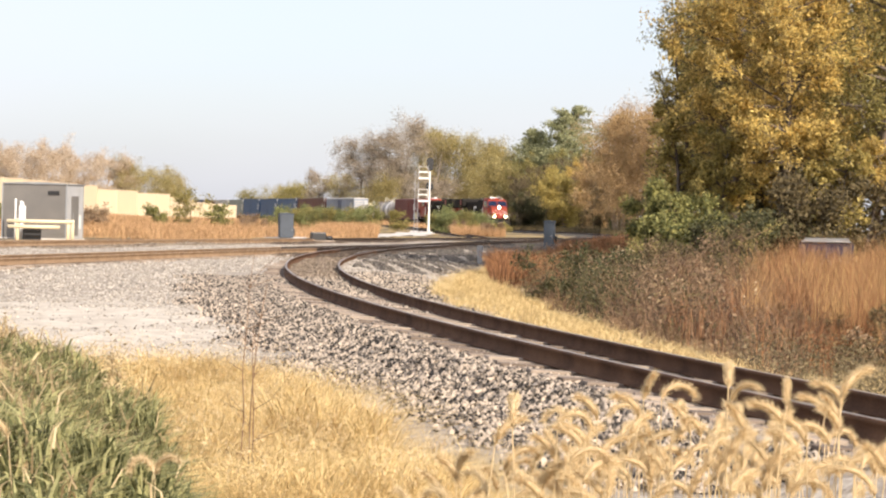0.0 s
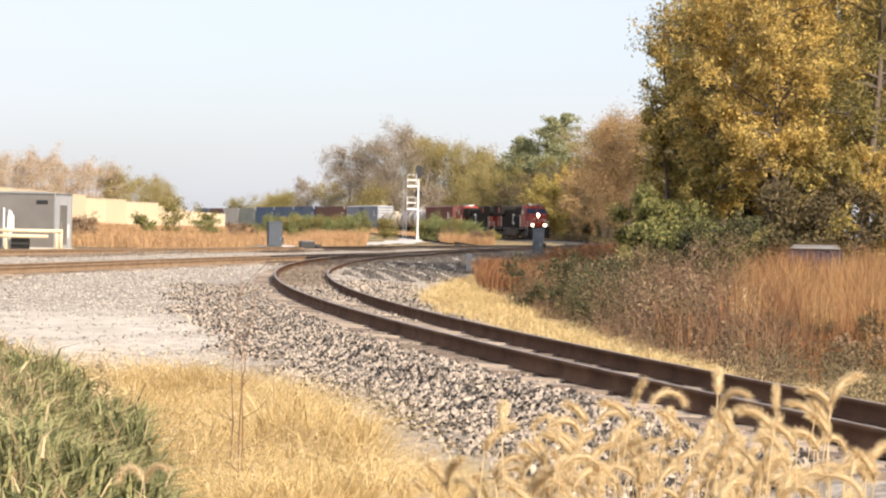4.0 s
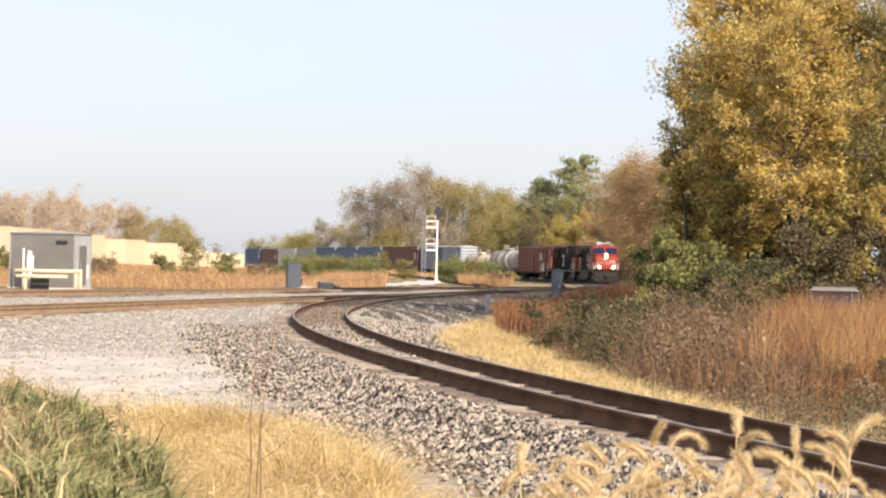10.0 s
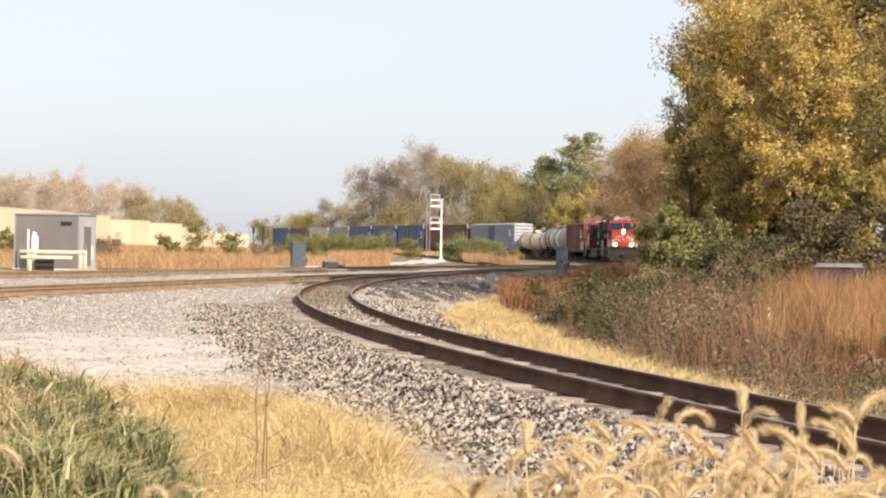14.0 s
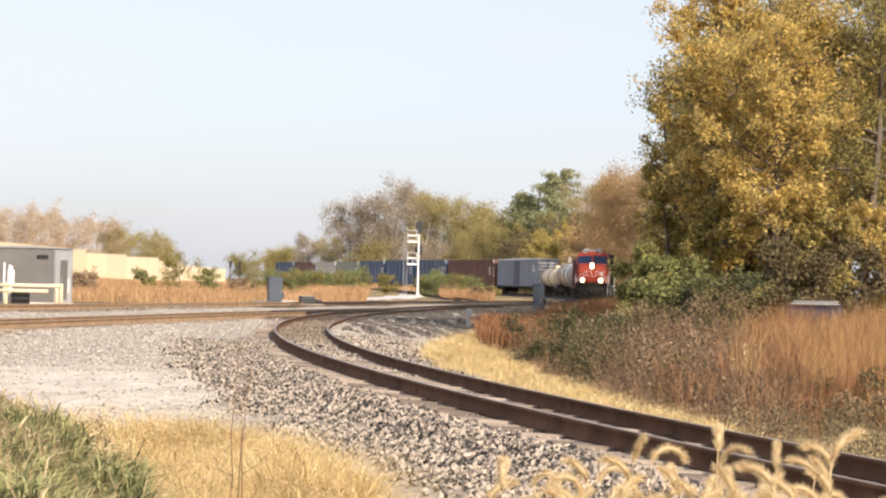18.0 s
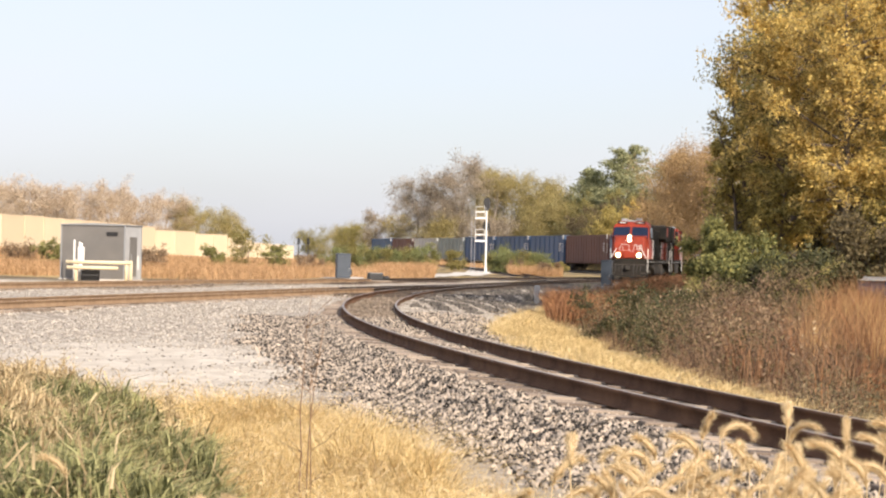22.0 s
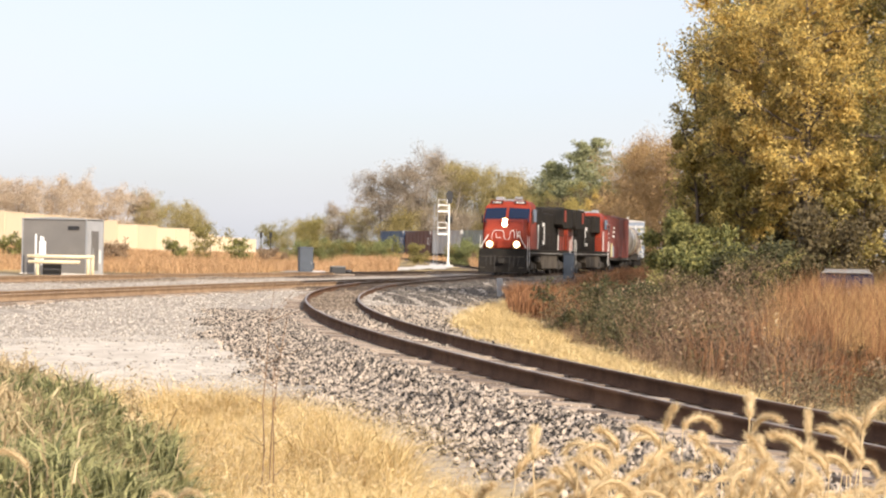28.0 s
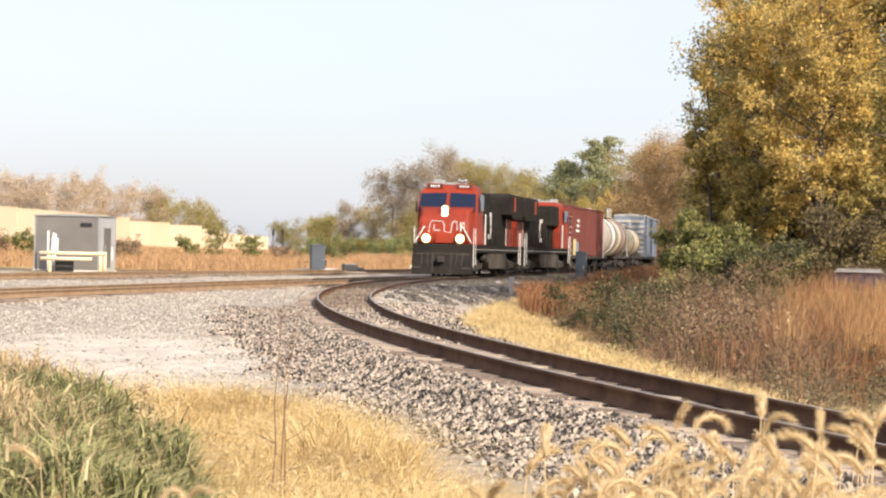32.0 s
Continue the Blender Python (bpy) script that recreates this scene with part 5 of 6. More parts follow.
def tree(x, y, h, spread, leaf, label, n_leaf, size, seed, low=0.2, bark=None, limbs=20, subs=6, twigs=0, droop=0.0, rise=0.5, trunk_r=None, lean=0.0, category="tree", name="tree", group="", fill=0.5, stems=1, profile=None, puff=0.0, clump=0.0, sides=4):
    """A tapered trunk with limbs and a crown of many small leaves along the outer branches."""
    g = np.random.default_rng(seed)
    bark = bark or BARK
    root = tagged(empty(name, stand(x, y, 0, 0.15)), label, category, group)
    r0 = trunk_r or h * 0.016
    paths, tips, fine = [], [], []
    for st in range(stems):
        off = g.normal(0, 0.35, 2) if stems > 1 else np.zeros(2)
        trunk, _ = bough((off[0], off[1], 0), (lean + off[0] * 0.2, off[1] * 0.2, 1), h * 0.93, r0 / stems**0.5, g, 9, 0.0, 0.05)
        paths.append(trunk)
        for k in range(limbs // stems):
            f = low + (0.97 - low) * (k + g.uniform(0, 1)) / max(1, limbs // stems)
            i = f * (len(trunk) - 1)
            p = trunk[int(i)] * (1 - i % 1) + trunk[min(int(i) + 1, len(trunk) - 1)] * (i % 1)
            prof = profile(f) if profile else (0.55 + 0.6 * math.sin(math.pi * min(1, (f - low) / (1 - low) * 0.85 + 0.1)))
            a = g.uniform(0, 2 * math.pi)
            L = spread * prof * g.uniform(0.6, 1.12)
            b, _ = bough(p[:3], (math.cos(a), math.sin(a), rise * g.uniform(0.5, 1.4)), L, p[3] * 0.5 + 0.012, g, 5, droop)
            paths.append(b)
            for m in range(subs):
                ii = g.uniform(1.2, 5)
                pp = b[int(ii)] * (1 - ii % 1) + b[min(int(ii) + 1, 5)] * (ii % 1)
                s, _ = bough(pp[:3], g.normal(0, 1, 3) + np.array([math.cos(a), math.sin(a), 0.4]), L * g.uniform(0.25, 0.55), max(0.008, pp[3] * 0.6), g, 4, droop, 0.25)
                paths.append(s)
                tips.append(s[1:, :3])
                for q in range(twigs):
                    jj = g.integers(1, 5)
                    tw, _ = bough(s[jj][:3], g.normal(0, 1, 3) + np.array([0.6 * math.cos(a), 0.6 * math.sin(a), 0.8 - droop * 6]), L * g.uniform(0.12, 0.35), 0.0035 * h**0.5, g, 3, droop, 0.2)
                    fine.append(tw)
                    tips.append(tw[1:, :3])
    if stems > 1:
        tagged(part("stem_spray", mesh_np("stem_spray", *tubes(paths, sides), bark, True), None, root), kind="stuff")
    else:
        part("trunk", mesh_np("trunk", *tubes(paths, sides), bark, True), None, root)
    if fine:
        tagged(part("twig_spray", mesh_np("twig_spray", *tubes(fine, 3), bark), None, root), kind="stuff")
    if n_leaf:
        t = np.concatenate(tips)
        wt_ = np.concatenate([np.full(len(q), math.exp(clump * g.normal())) for q in tips])
        c = t[g.choice(len(t), n_leaf, p=wt_ / wt_.sum())] + g.normal(0, 1, (n_leaf, 3)) * max(spread * (0.11 if clump == 0 else 0.065), puff) * np.array([1, 1, 0.9])
        c = c[c[:, 2] > 0.15]
        part("crown", mesh_np("crown", *leaf_cards(c, size, g), leaf), None, root)
    return root


def conifer(x, y, h, spread, seed):
    """A tall pine with open tiers of needle clumps."""
    g = np.random.default_rng(seed)
    root = tagged(empty("pine_tree", stand(x, y, 0, 0.2)), "tall dark green pine with ragged tiers of branches", "pine tree", group="pines behind the loop")
    trunk, _ = bough((0, 0, 0), (0, 0, 1), h, h * 0.014, g, 8, 0, 0.03)
    paths, cs = [trunk], []
    for k in range(64):
        f = 0.16 + 0.84 * k / 64
        i = f * 8
        p = trunk[int(i)] * (1 - i % 1) + trunk[min(int(i) + 1, 8)] * (i % 1)
        a = g.uniform(0, 2 * math.pi)
        L = spread * (1.12 - f) ** 0.62 * g.uniform(0.5, 1.25)
        b, _ = bough(p[:3], (math.cos(a), math.sin(a), 0.25), L, 0.05, g, 4, -0.04, 0.1)
        paths.append(b)
        q = b[g.integers(1, 5, 190), :3]
        cs.append(q + g.normal(0, 1, (190, 3)) * np.array([0.5, 0.5, 0.26]) * (0.4 + L * 0.28))
    part("trunk", mesh_np("trunk", *tubes(paths, 5), BARK, True), None, root)
    part("crown", mesh_np("crown", *leaf_cards(np.concatenate(cs), 0.12, g, 2.4), PINE), None, root)
    return root


def scatter(x0, x1, y0, y1, n, g, keep=None):
    x, y = g.uniform(x0, x1, n), g.uniform(y0, y1, n)
    if keep is not None:
        k = keep(x, y)
        x, y = x[k], y[k]
    return np.stack([x, y, ground_z(x, y) - 0.02], 1)


def stuff(name, vf, mat, label, category):
    ob = new(name, mesh_np(name, vf[0], vf[1], mat))
    return tagged(ob, label, category, kind="stuff")


# the tall golden trees on the right
for k, (tx, ty, th, sp, mt, nl) in enumerate([
        (10.75, 70, 12.6, 1.85, GOLD, 21000), (11.6, 65.3, 10.2, 1.9, GOLD, 16000), (12.7, 70, 13.5, 2.7, GOLD, 20000), (14.4, 66.5, 12.2, 2.6, OLIVE, 15000),
        (16.3, 71.1, 13.1, 2.7, GOLD_GREEN, 13000), (11.8, 79.3, 11.8, 2.5, OLIVE, 13000), (14.6, 81.6, 13.1, 2.8, OLIVE, 12000), (18.1, 77, 12.2, 2.8, OLIVE, 9000)]):
    tree(tx, ty, th, sp, mt, "tall cottonwood with thinning golden autumn leaves" if mt is GOLD else "tall roadside tree with fading olive-yellow leaves", int(nl * 1.65), 0.045, 700 + k, low=0.38 if k == 1 else 0.2, limbs=34, subs=7, twigs=3, group="autumn trees beside the track", clump=1.15, sides=5)
for k, (tx, ty, th, sp, mt) in enumerate([(9.35, 72.5, 6.6, 1.0, GOLD_GREEN), (10.1, 75, 8.2, 1.2, GOLD_GREEN), (10.3, 68.5, 4.6, 0.9, GOLD_GREEN), (13.2, 64.6, 4.2, 1.0, GOLD_GREEN), (15.0, 65.2, 4.6, 1.1, GOLD)]):
    tree(tx, ty, th, sp, mt, "slender young tree with dull autumn leaves at the wood's edge", 9000, 0.045, 760 + k, low=0.1, limbs=26, subs=6, twigs=3, group="autumn trees beside the track", clump=1.0)
# more wood added behind them, inside the loop, mostly hidden, to shade the track
for k, (tx, ty, th, sp) in enumerate([(27.3, 174, 18, 4.6), (29.4, 183, 19, 5.0), (31, 196, 19, 4.8), (36, 205, 18, 4.4), (22.6, 153, 16, 3.4), (33, 170, 17, 4), (19, 78, 13, 3.2), (21, 90, 13, 3.4)]):
    tree(tx, ty, th, sp, GOLD_GREEN, "tall roadside tree with fading olive-yellow leaves", 13000, 0.085, 130 + k, low=0.12, limbs=30, subs=6, twigs=1, group="autumn trees beside the track")
# further hidden trees, placed so their shadows fall across the train
for k, (tx, ty, th, sp) in enumerate([(15.5, 98, 14, 3.0), (17.5, 106, 15, 3.2), (20.5, 118, 15, 3.4), (24, 135, 15, 3.6), (13.6, 89, 11, 2.3), (16.5, 91, 13, 2.8), (19.5, 108, 15, 3.2), (21.5, 127, 15, 3.4), (16.4, 122, 17, 3.0)]):
    tree(tx, ty, th, sp, OLIVE, "tall roadside tree with fading olive-yellow leaves", 13000, 0.08, 150 + k, low=0.1, limbs=30, subs=6, twigs=1, group="autumn trees beside the track")
# green bushes at their foot
for k, (tx, ty, th, sp) in enumerate([(8.15, 65, 2.4, 0.45), (8.6, 66, 2.8, 0.6), (9.1, 65, 2.4, 0.7), (8.4, 67.5, 3.3, 0.35), (9.7, 66, 2.6, 0.8), (10.6, 64.5, 2.0, 0.8)]):
    tree(tx, ty, th, sp, FRESH, "leafy green bush with yellowing shoots", 6500, 0.046, 140 + k, low=0.02, limbs=14, subs=5, stems=3, category="bush", name="bush", group="bushes below the autumn trees", puff=0.13, clump=0.9)
# understory below the trees; the shade there is put into its dark leaves
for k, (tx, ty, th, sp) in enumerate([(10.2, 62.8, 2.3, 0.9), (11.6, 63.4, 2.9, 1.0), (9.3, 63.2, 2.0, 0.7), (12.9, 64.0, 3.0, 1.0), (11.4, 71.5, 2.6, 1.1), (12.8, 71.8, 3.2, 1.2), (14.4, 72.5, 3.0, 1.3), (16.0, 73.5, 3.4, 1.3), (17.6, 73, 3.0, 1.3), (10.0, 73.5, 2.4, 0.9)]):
    tree(tx, ty, th, sp, DULLLEAF if k % 2 else SHADELEAF, "leafy shrub with the trees' shade in its dark leaf colour", 6000, 0.05, 840 + k, low=0.03, limbs=14, subs=5, twigs=2, stems=3, category="shrub", name="shrub", group="understory below the autumn trees", puff=0.2)
# pines, willow and the woods beyond the loop
for k, (tx, ty, th, sp) in enumerate([(24.5, 384, 17.4, 5.4), (28.5, 377, 20.3, 5.4), (33.0, 390, 21.8, 6.0), (36.5, 377, 19.9, 5.5), (26.5, 396, 16.4, 6)]):
    conifer(tx, ty, th, sp, 160 + k)
for k, (tx, ty, th, sp, nl) in enumerate([(29.9, 292, 15.6, 5.0, 9000), (33.2, 289, 16.3, 5.4, 9000), (36.8, 286, 15.7, 5.4, 8000), (33.5, 318, 13.4, 5, 6000), (31.5, 300, 15.4, 5, 8000)]):
    tree(tx, ty, th, sp, ORANGE, "orange-tan autumn tree with upright thin branches", int(nl * 2.6), 0.075, 170 + k, low=0.1, limbs=36, subs=5, twigs=5, rise=2.0, bark=TWIG_TAN, stems=3, group="autumn woods beyond the loop")
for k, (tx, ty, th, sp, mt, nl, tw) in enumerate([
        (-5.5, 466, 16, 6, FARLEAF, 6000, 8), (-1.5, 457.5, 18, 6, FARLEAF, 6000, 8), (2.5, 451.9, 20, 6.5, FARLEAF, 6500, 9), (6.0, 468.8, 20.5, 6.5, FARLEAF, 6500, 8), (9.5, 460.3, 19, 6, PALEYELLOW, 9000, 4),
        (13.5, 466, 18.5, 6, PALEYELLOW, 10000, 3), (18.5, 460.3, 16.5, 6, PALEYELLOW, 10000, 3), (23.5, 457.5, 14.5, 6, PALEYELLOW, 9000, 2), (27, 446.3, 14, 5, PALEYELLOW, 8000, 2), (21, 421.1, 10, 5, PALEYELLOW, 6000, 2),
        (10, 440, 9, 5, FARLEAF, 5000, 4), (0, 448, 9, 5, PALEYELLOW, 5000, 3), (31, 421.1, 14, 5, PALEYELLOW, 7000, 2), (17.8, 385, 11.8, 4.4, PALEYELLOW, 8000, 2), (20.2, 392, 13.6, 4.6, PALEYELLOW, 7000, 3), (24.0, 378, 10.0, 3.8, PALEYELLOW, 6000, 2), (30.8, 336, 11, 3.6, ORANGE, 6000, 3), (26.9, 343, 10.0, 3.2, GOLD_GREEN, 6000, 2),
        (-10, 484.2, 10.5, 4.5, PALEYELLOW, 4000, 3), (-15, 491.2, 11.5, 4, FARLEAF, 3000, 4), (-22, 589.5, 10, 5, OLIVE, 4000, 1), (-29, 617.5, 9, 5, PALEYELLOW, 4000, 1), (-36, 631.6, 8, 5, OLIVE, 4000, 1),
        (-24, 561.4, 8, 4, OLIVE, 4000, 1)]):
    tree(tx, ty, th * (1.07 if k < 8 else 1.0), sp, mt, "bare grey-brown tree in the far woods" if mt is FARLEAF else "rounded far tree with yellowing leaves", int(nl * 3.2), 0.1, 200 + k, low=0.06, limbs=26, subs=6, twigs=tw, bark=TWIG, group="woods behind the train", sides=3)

# the dense wood under the pines, brush along the loop with shade in its colour, one small yellow tree
for k, (tx, ty, th, sp, mt) in enumerate([(19.6, 342, 8.5, 2.6, WOODLEAF), (21.6, 349, 12.0, 3.2, OLIVE), (23.8, 343, 10.5, 3.0, WOODLEAF), (26.2, 347, 13.0, 3.4, OLIVE), (28.6, 342, 12.0, 3.2, WOODLEAF),
                                          (31.2, 348, 13.5, 3.4, OLIVE), (33.8, 342, 12.0, 3.4, WOODLEAF), (37.0, 346, 13.0, 3.4, WOODLEAF), (25.0, 360, 14.0, 3.4, PINE), (33.0, 300, 11.0, 3.2, WOODLEAF), (36.0, 290, 11.0, 3.2, OLIVE)]):
    tree(tx * 1.065, ty * 1.065, th * 1.06, sp, mt, "shaded brown-olive tree in the wood below the pines", 9000, 0.085, 880 + k, low=0.08, limbs=26, subs=5, twigs=2, group="wood below the pines", clump=0.8, sides=3)
tree(29.9, 354, 12.2, 1.7, GOLD, "small bright yellow tree before the pines", 7000, 0.075, 899, low=0.3, limbs=22, subs=5, twigs=2, group="wood below the pines", sides=3)
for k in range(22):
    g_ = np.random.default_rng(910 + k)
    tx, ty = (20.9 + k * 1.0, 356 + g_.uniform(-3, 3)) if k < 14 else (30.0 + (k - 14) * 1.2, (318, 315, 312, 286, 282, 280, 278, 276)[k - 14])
    tree(tx, ty, g_.uniform(4.4, 7.0), 1.9, (SHADELEAF, DULLLEAF, DULLLEAF)[k % 3], "brush at the foot of the wood, leaves darkened for shade", 5200, 0.07, 920 + k, low=0.03, limbs=14, subs=5, twigs=1, stems=3, category="shrub", name="shrub", group="brush at the foot of the wood", puff=0.3, sides=3)
# green brush on the ochre mounds before the train
for k in range(22):
    g_ = np.random.default_rng(950 + k)
    q = -0.048 + 0.0037 * k if k < 12 else 0.0215 + 0.0026 * (k - 12)
    ty = 252 + g_.uniform(-4, 6)
    if k >= 12:
        ty = 243 + g_.uniform(-2, 3)
    th = g_.uniform(1.9, 2.8) * (1.0 if k < 12 else (0.8, 1.0, 1.1, 1.1, 1.15, 1.15, 1.1, 0.95, 0.75, 0.55)[k - 12])
    tree(q * ty + g_.uniform(-0.3, 0.3), ty, th, 1.15, (BRUSHLEAF, BRUSHLEAF, OLIVE)[k % 3], "low green brush on the ochre mound", 3200, 0.055, 970 + k, low=0.03, limbs=12, subs=4, twigs=1, stems=3, category="shrub", name="shrub", group="brush on the ochre mounds", puff=0.22, sides=3)


def far_wood():
    """The brown treeline behind the tan wall; its pale leaf colour imitates haze."""
    g = np.random.default_rng(31)
    for k in range(26):
        f = k / 25
        d = 660 + 266 * f + g.uniform(-20, 20)
        x = (-0.211 + 0.12 * f) * d
        h = np.interp(f, [0, 0.25, 0.354, 0.5, 0.646, 0.8125, 0.958, 1.04], [0.0263, 0.028, 0.0245, 0.028, 0.025, 0.0215, 0.0145, 0.0105]) * d + 1.6
        tree(x, d, h * g.uniform(0.88, 1.0), 7.5, HAZELEAF if k < 20 else PALEYELLOW, "bare tan-brown tree in the far treeline coloured with haze", 6500, 0.17, 300 + k, low=0.12, limbs=18, subs=5, twigs=5, bark=TWIG_TAN, rise=1.0, group="treeline behind the wall", sides=3)


far_wood()
for k, (tx, ty, th, sp) in enumerate([(-26, 190, 1.5, 1.6), (-31, 200, 1.3, 1.8), (-23, 176, 1.1, 1.5), (-12, 200, 1.3, 1.4), (-38, 205, 1.4, 1.8), (-18.2, 210.5, 3.6, 1.7), (-21.5, 210.5, 2.2, 1.2), (-34, 196.5, 2.6, 1.3), (-16.6, 221.8, 2.6, 1.4)]):
    tree(tx, ty, th, sp, DRYLEAF if k < 5 else FRESH if k > 5 else OLIVE, "low rust-brown shrub among dry weeds" if k < 5 else "scrubby green shrub among dry weeds", 2600, 0.07, 340 + k, low=0.05, limbs=14, subs=4, stems=2, category="shrub", name="shrub", group="shrubs among the weeds")
for k, (tx, ty, th, sp) in enumerate([(-9, 287.7, 2.0, 1.9), (-5, 266.7, 1.8, 1.8), (-1.5, 259.6, 2.6, 1.8), (1.5, 266.7, 2.2, 1.6), (10.2, 226, 1.2, 0.9), (8.9, 232, 1.3, 1.0), (7.6, 236, 1.2, 1.0), (11.3, 231, 1.1, 0.9), (-13, 301.8, 2.0, 2.0)]):
    tree(tx, ty, th, sp, OLIVE if tx > 7 and k % 2 else DRYLEAF if tx > 7 else FRESH if k % 3 else OLIVE, "low yellowing brush beside the loop track" if tx > 7 else "low green brush beside the loop track", 2800, 0.07, 360 + k, low=0.03, limbs=12, subs=4, stems=3, category="shrub", name="shrub", group="brush beside the loop")

def tufts(centres, per, spread, h, w, g, lean=0.35):
    """Clumps whose blades lean outwards."""
    n = len(centres) * per
    c = np.repeat(centres, per, 0)
    off = g.normal(0, spread, (n, 2))
    base = c + np.column_stack([off, np.zeros(n)])
    v, f = blades(base, np.repeat(h * g.uniform(0.6, 1.3, len(centres)), per), w, lean, g, 0.9 if lean > 0.3 else 0.5)
    v = v.reshape(n, 5, 3)
    out = off / (np.linalg.norm(off, axis=1)[:, None] + 1e-6) * g.uniform(0.1, 0.5, n)[:, None] * (lean / 0.35)
    for k, q in ((2, 0.3), (3, 0.3), (4, 1.0)):
        v[:, k, :2] += out * q * h
    return v.reshape(-1, 3), f


G = np.random.default_rng(77)
# ochre weeds beyond the far track
b = scatter(-46, 3.2, 123, 210, 80000, G, lambda x, y: (x / y < -0.006) & (wave(x, y, 0.5, 6.0) + 0.5 * wave(x, y, 1.3, 2.0) > -0.75) & (x < np.interp(y, FAR_MAIN[:, 1], FAR_MAIN[:, 0]) - 3.2 - 1.5 * wave(x, y, 0.3, 3)) & ~((abs(x + 17.5) < 4.5) & (y < 129)) & ~((abs(x + 6.7) < 1.6) & (y < 158)))
stuff("dry_weeds", blades(b, 0.75 + 0.38 * wave(b[:, 0], b[:, 1], 0.25, 1.0) + 0.36 * wave(b[:, 0], b[:, 1], 0.8, 2.0), 0.03, 0.6, G), OCHRE, "ochre and rust dry weeds beyond the tracks", "weeds")
b = scatter(-60, 14, 245, 420, 34000, G, lambda x, y: ((x / y < -0.006) | (y > 325)) & (np.abs(right_of_line(x, y)) > 3.5) & (right_of_line(x, y) < 0))
stuff("dry_weeds", blades(b, 1.2, 0.09, 0.4, G), OCHRE, "ochre field weeds before the woods", "weeds")


b = scatter(-5.5, 12, 168, 240, 60000, G, lambda x, y: ((x / y > -0.03) & (x / y < -0.004) & (y < 205) & (x < np.interp(y, FAR_MAIN[:, 1], FAR_MAIN[:, 0]) - 2.6)) | ((y > 222) & (x / y > 0.029) & (x / y < 0.052 + 0.003 * wave(x, y, 0.7, 1.0))))
stuff("dry_weeds", blades(b, 1.15 + 0.4 * wave(b[:, 0], b[:, 1], 0.6, 2.0), 0.03, 0.4, G), OCHRE, "tall ochre grass mounds by the junction", "weeds")


# straw verge to the right of the curve, then weeds and tall brown grass
def past(y):
    """Where the straw verge ends and the weeds begin, metres right of the line."""
    return np.interp(y, [14, 29, 35, 45, 59, 77, 87], [2.3, 2.6, 3.1, 3.75, 5.0, 6.3, 6.8])


b = scatter(0.5, 14, 15, 80, 190000, G, lambda x, y: (right_of_line(x, y) > np.interp(y, [14, 47, 61, 74, 79], [1.5, 1.95, 3.6, 5.2, 5.8]) + 0.3 * wave(x, y, 1.3, 2.0)) & (x / y < 0.172 + 0.01 * G.normal(size=x.shape)) & (right_of_line(x, y) < past(y) + 0.15 + 0.3 * wave(x, y, 0.9, 5.0)))
stuff("straw_verge", blades(b, 0.32 + 0.12 * wave(b[:, 0], b[:, 1], 2.2, 3.0), 0.009, 1.1, G, 1.0), STRAW, "straw-yellow grass along the curved track", "grass")
b = scatter(2.5, 16, 20, 64, 120000, G, lambda x, y: (right_of_line(x, y) > past(y)) & (right_of_line(x, y) < past(y) + 5) & (x / y < 0.182 + 0.012 * wave(x, y, 1.5, 1)) & ((x / y > 0.098) | (wave(x, y, 1.7, 2.0) > 0.3)))
hs = (0.62 + 0.5 * wave(b[:, 0], b[:, 1], 0.9, 8.0) + 0.35 * wave(b[:, 0], b[:, 1], 2.6, 1.0)) * np.clip((right_of_line(b[:, 0], b[:, 1]) - past(b[:, 1])) / 1.4 + 0.3, 0.25, 1.3)
stuff("weed_thicket", blades(b, np.clip(hs, 0.15, 1.7), 0.013, 0.45, G), STEM, "tangled weed stems beyond the verge, darkened to stand for shade", "weeds")
for k, mt in enumerate((RUSTGRASS, TANGRASS)):
    b = scatter(5.0, 20, 33, 60, 120000, G, lambda x, y: (x / y > 0.17 + 0.014 * wave(x, y, 1.1, 1)) & (x / y < 0.255) & (right_of_line(x, y) > past(y) + 0.9) & ((x / y + 0.02 * wave(x, y, 0.55, 4.0) + 0.008 * G.normal(size=x.shape) < 0.2) == (k == 0)))
    stuff("tall_grass", blades(b, 0.92 + 0.4 * wave(b[:, 0], b[:, 1], 0.8, 3.0) + 0.25 * wave(b[:, 0], b[:, 1], 2.2, 6.0), 0.009, 0.16, G, 0.3), mt, "tall rust-brown grass on the right bank" if k == 0 else "tall tan grass on the right bank", "grass")
    c = scatter(5.0, 20, 33, 58, 900, G, lambda x, y: (x / y > 0.163 + 0.014 * wave(x, y, 1.1, 1)) & (x / y < 0.255) & (right_of_line(x, y) > past(y) + 1.1) & (wave(x, y, 1.2, 3.0) > -0.2))
    stuff("tall_grass", tufts(c, 60, 0.06, 1.32, 0.008, G, 0.16), mt, "clumps of tall dry grass on the bank", "grass")
b = scatter(3, 9, 60, 80, 24000, G, lambda x, y: (right_of_line(x, y) > past(y) - 0.4) & (right_of_line(x, y) < past(y) + 2.0) & (wave(x, y, 0.6, 2.2) > -0.35))
stuff("red_weeds", blades(b, 0.85 + 0.25 * wave(b[:, 0], b[:, 1], 0.8, 6.0), 0.022, 0.35, G), RUSTGRASS, "rust-red weeds at the gravel's edge", "weeds")


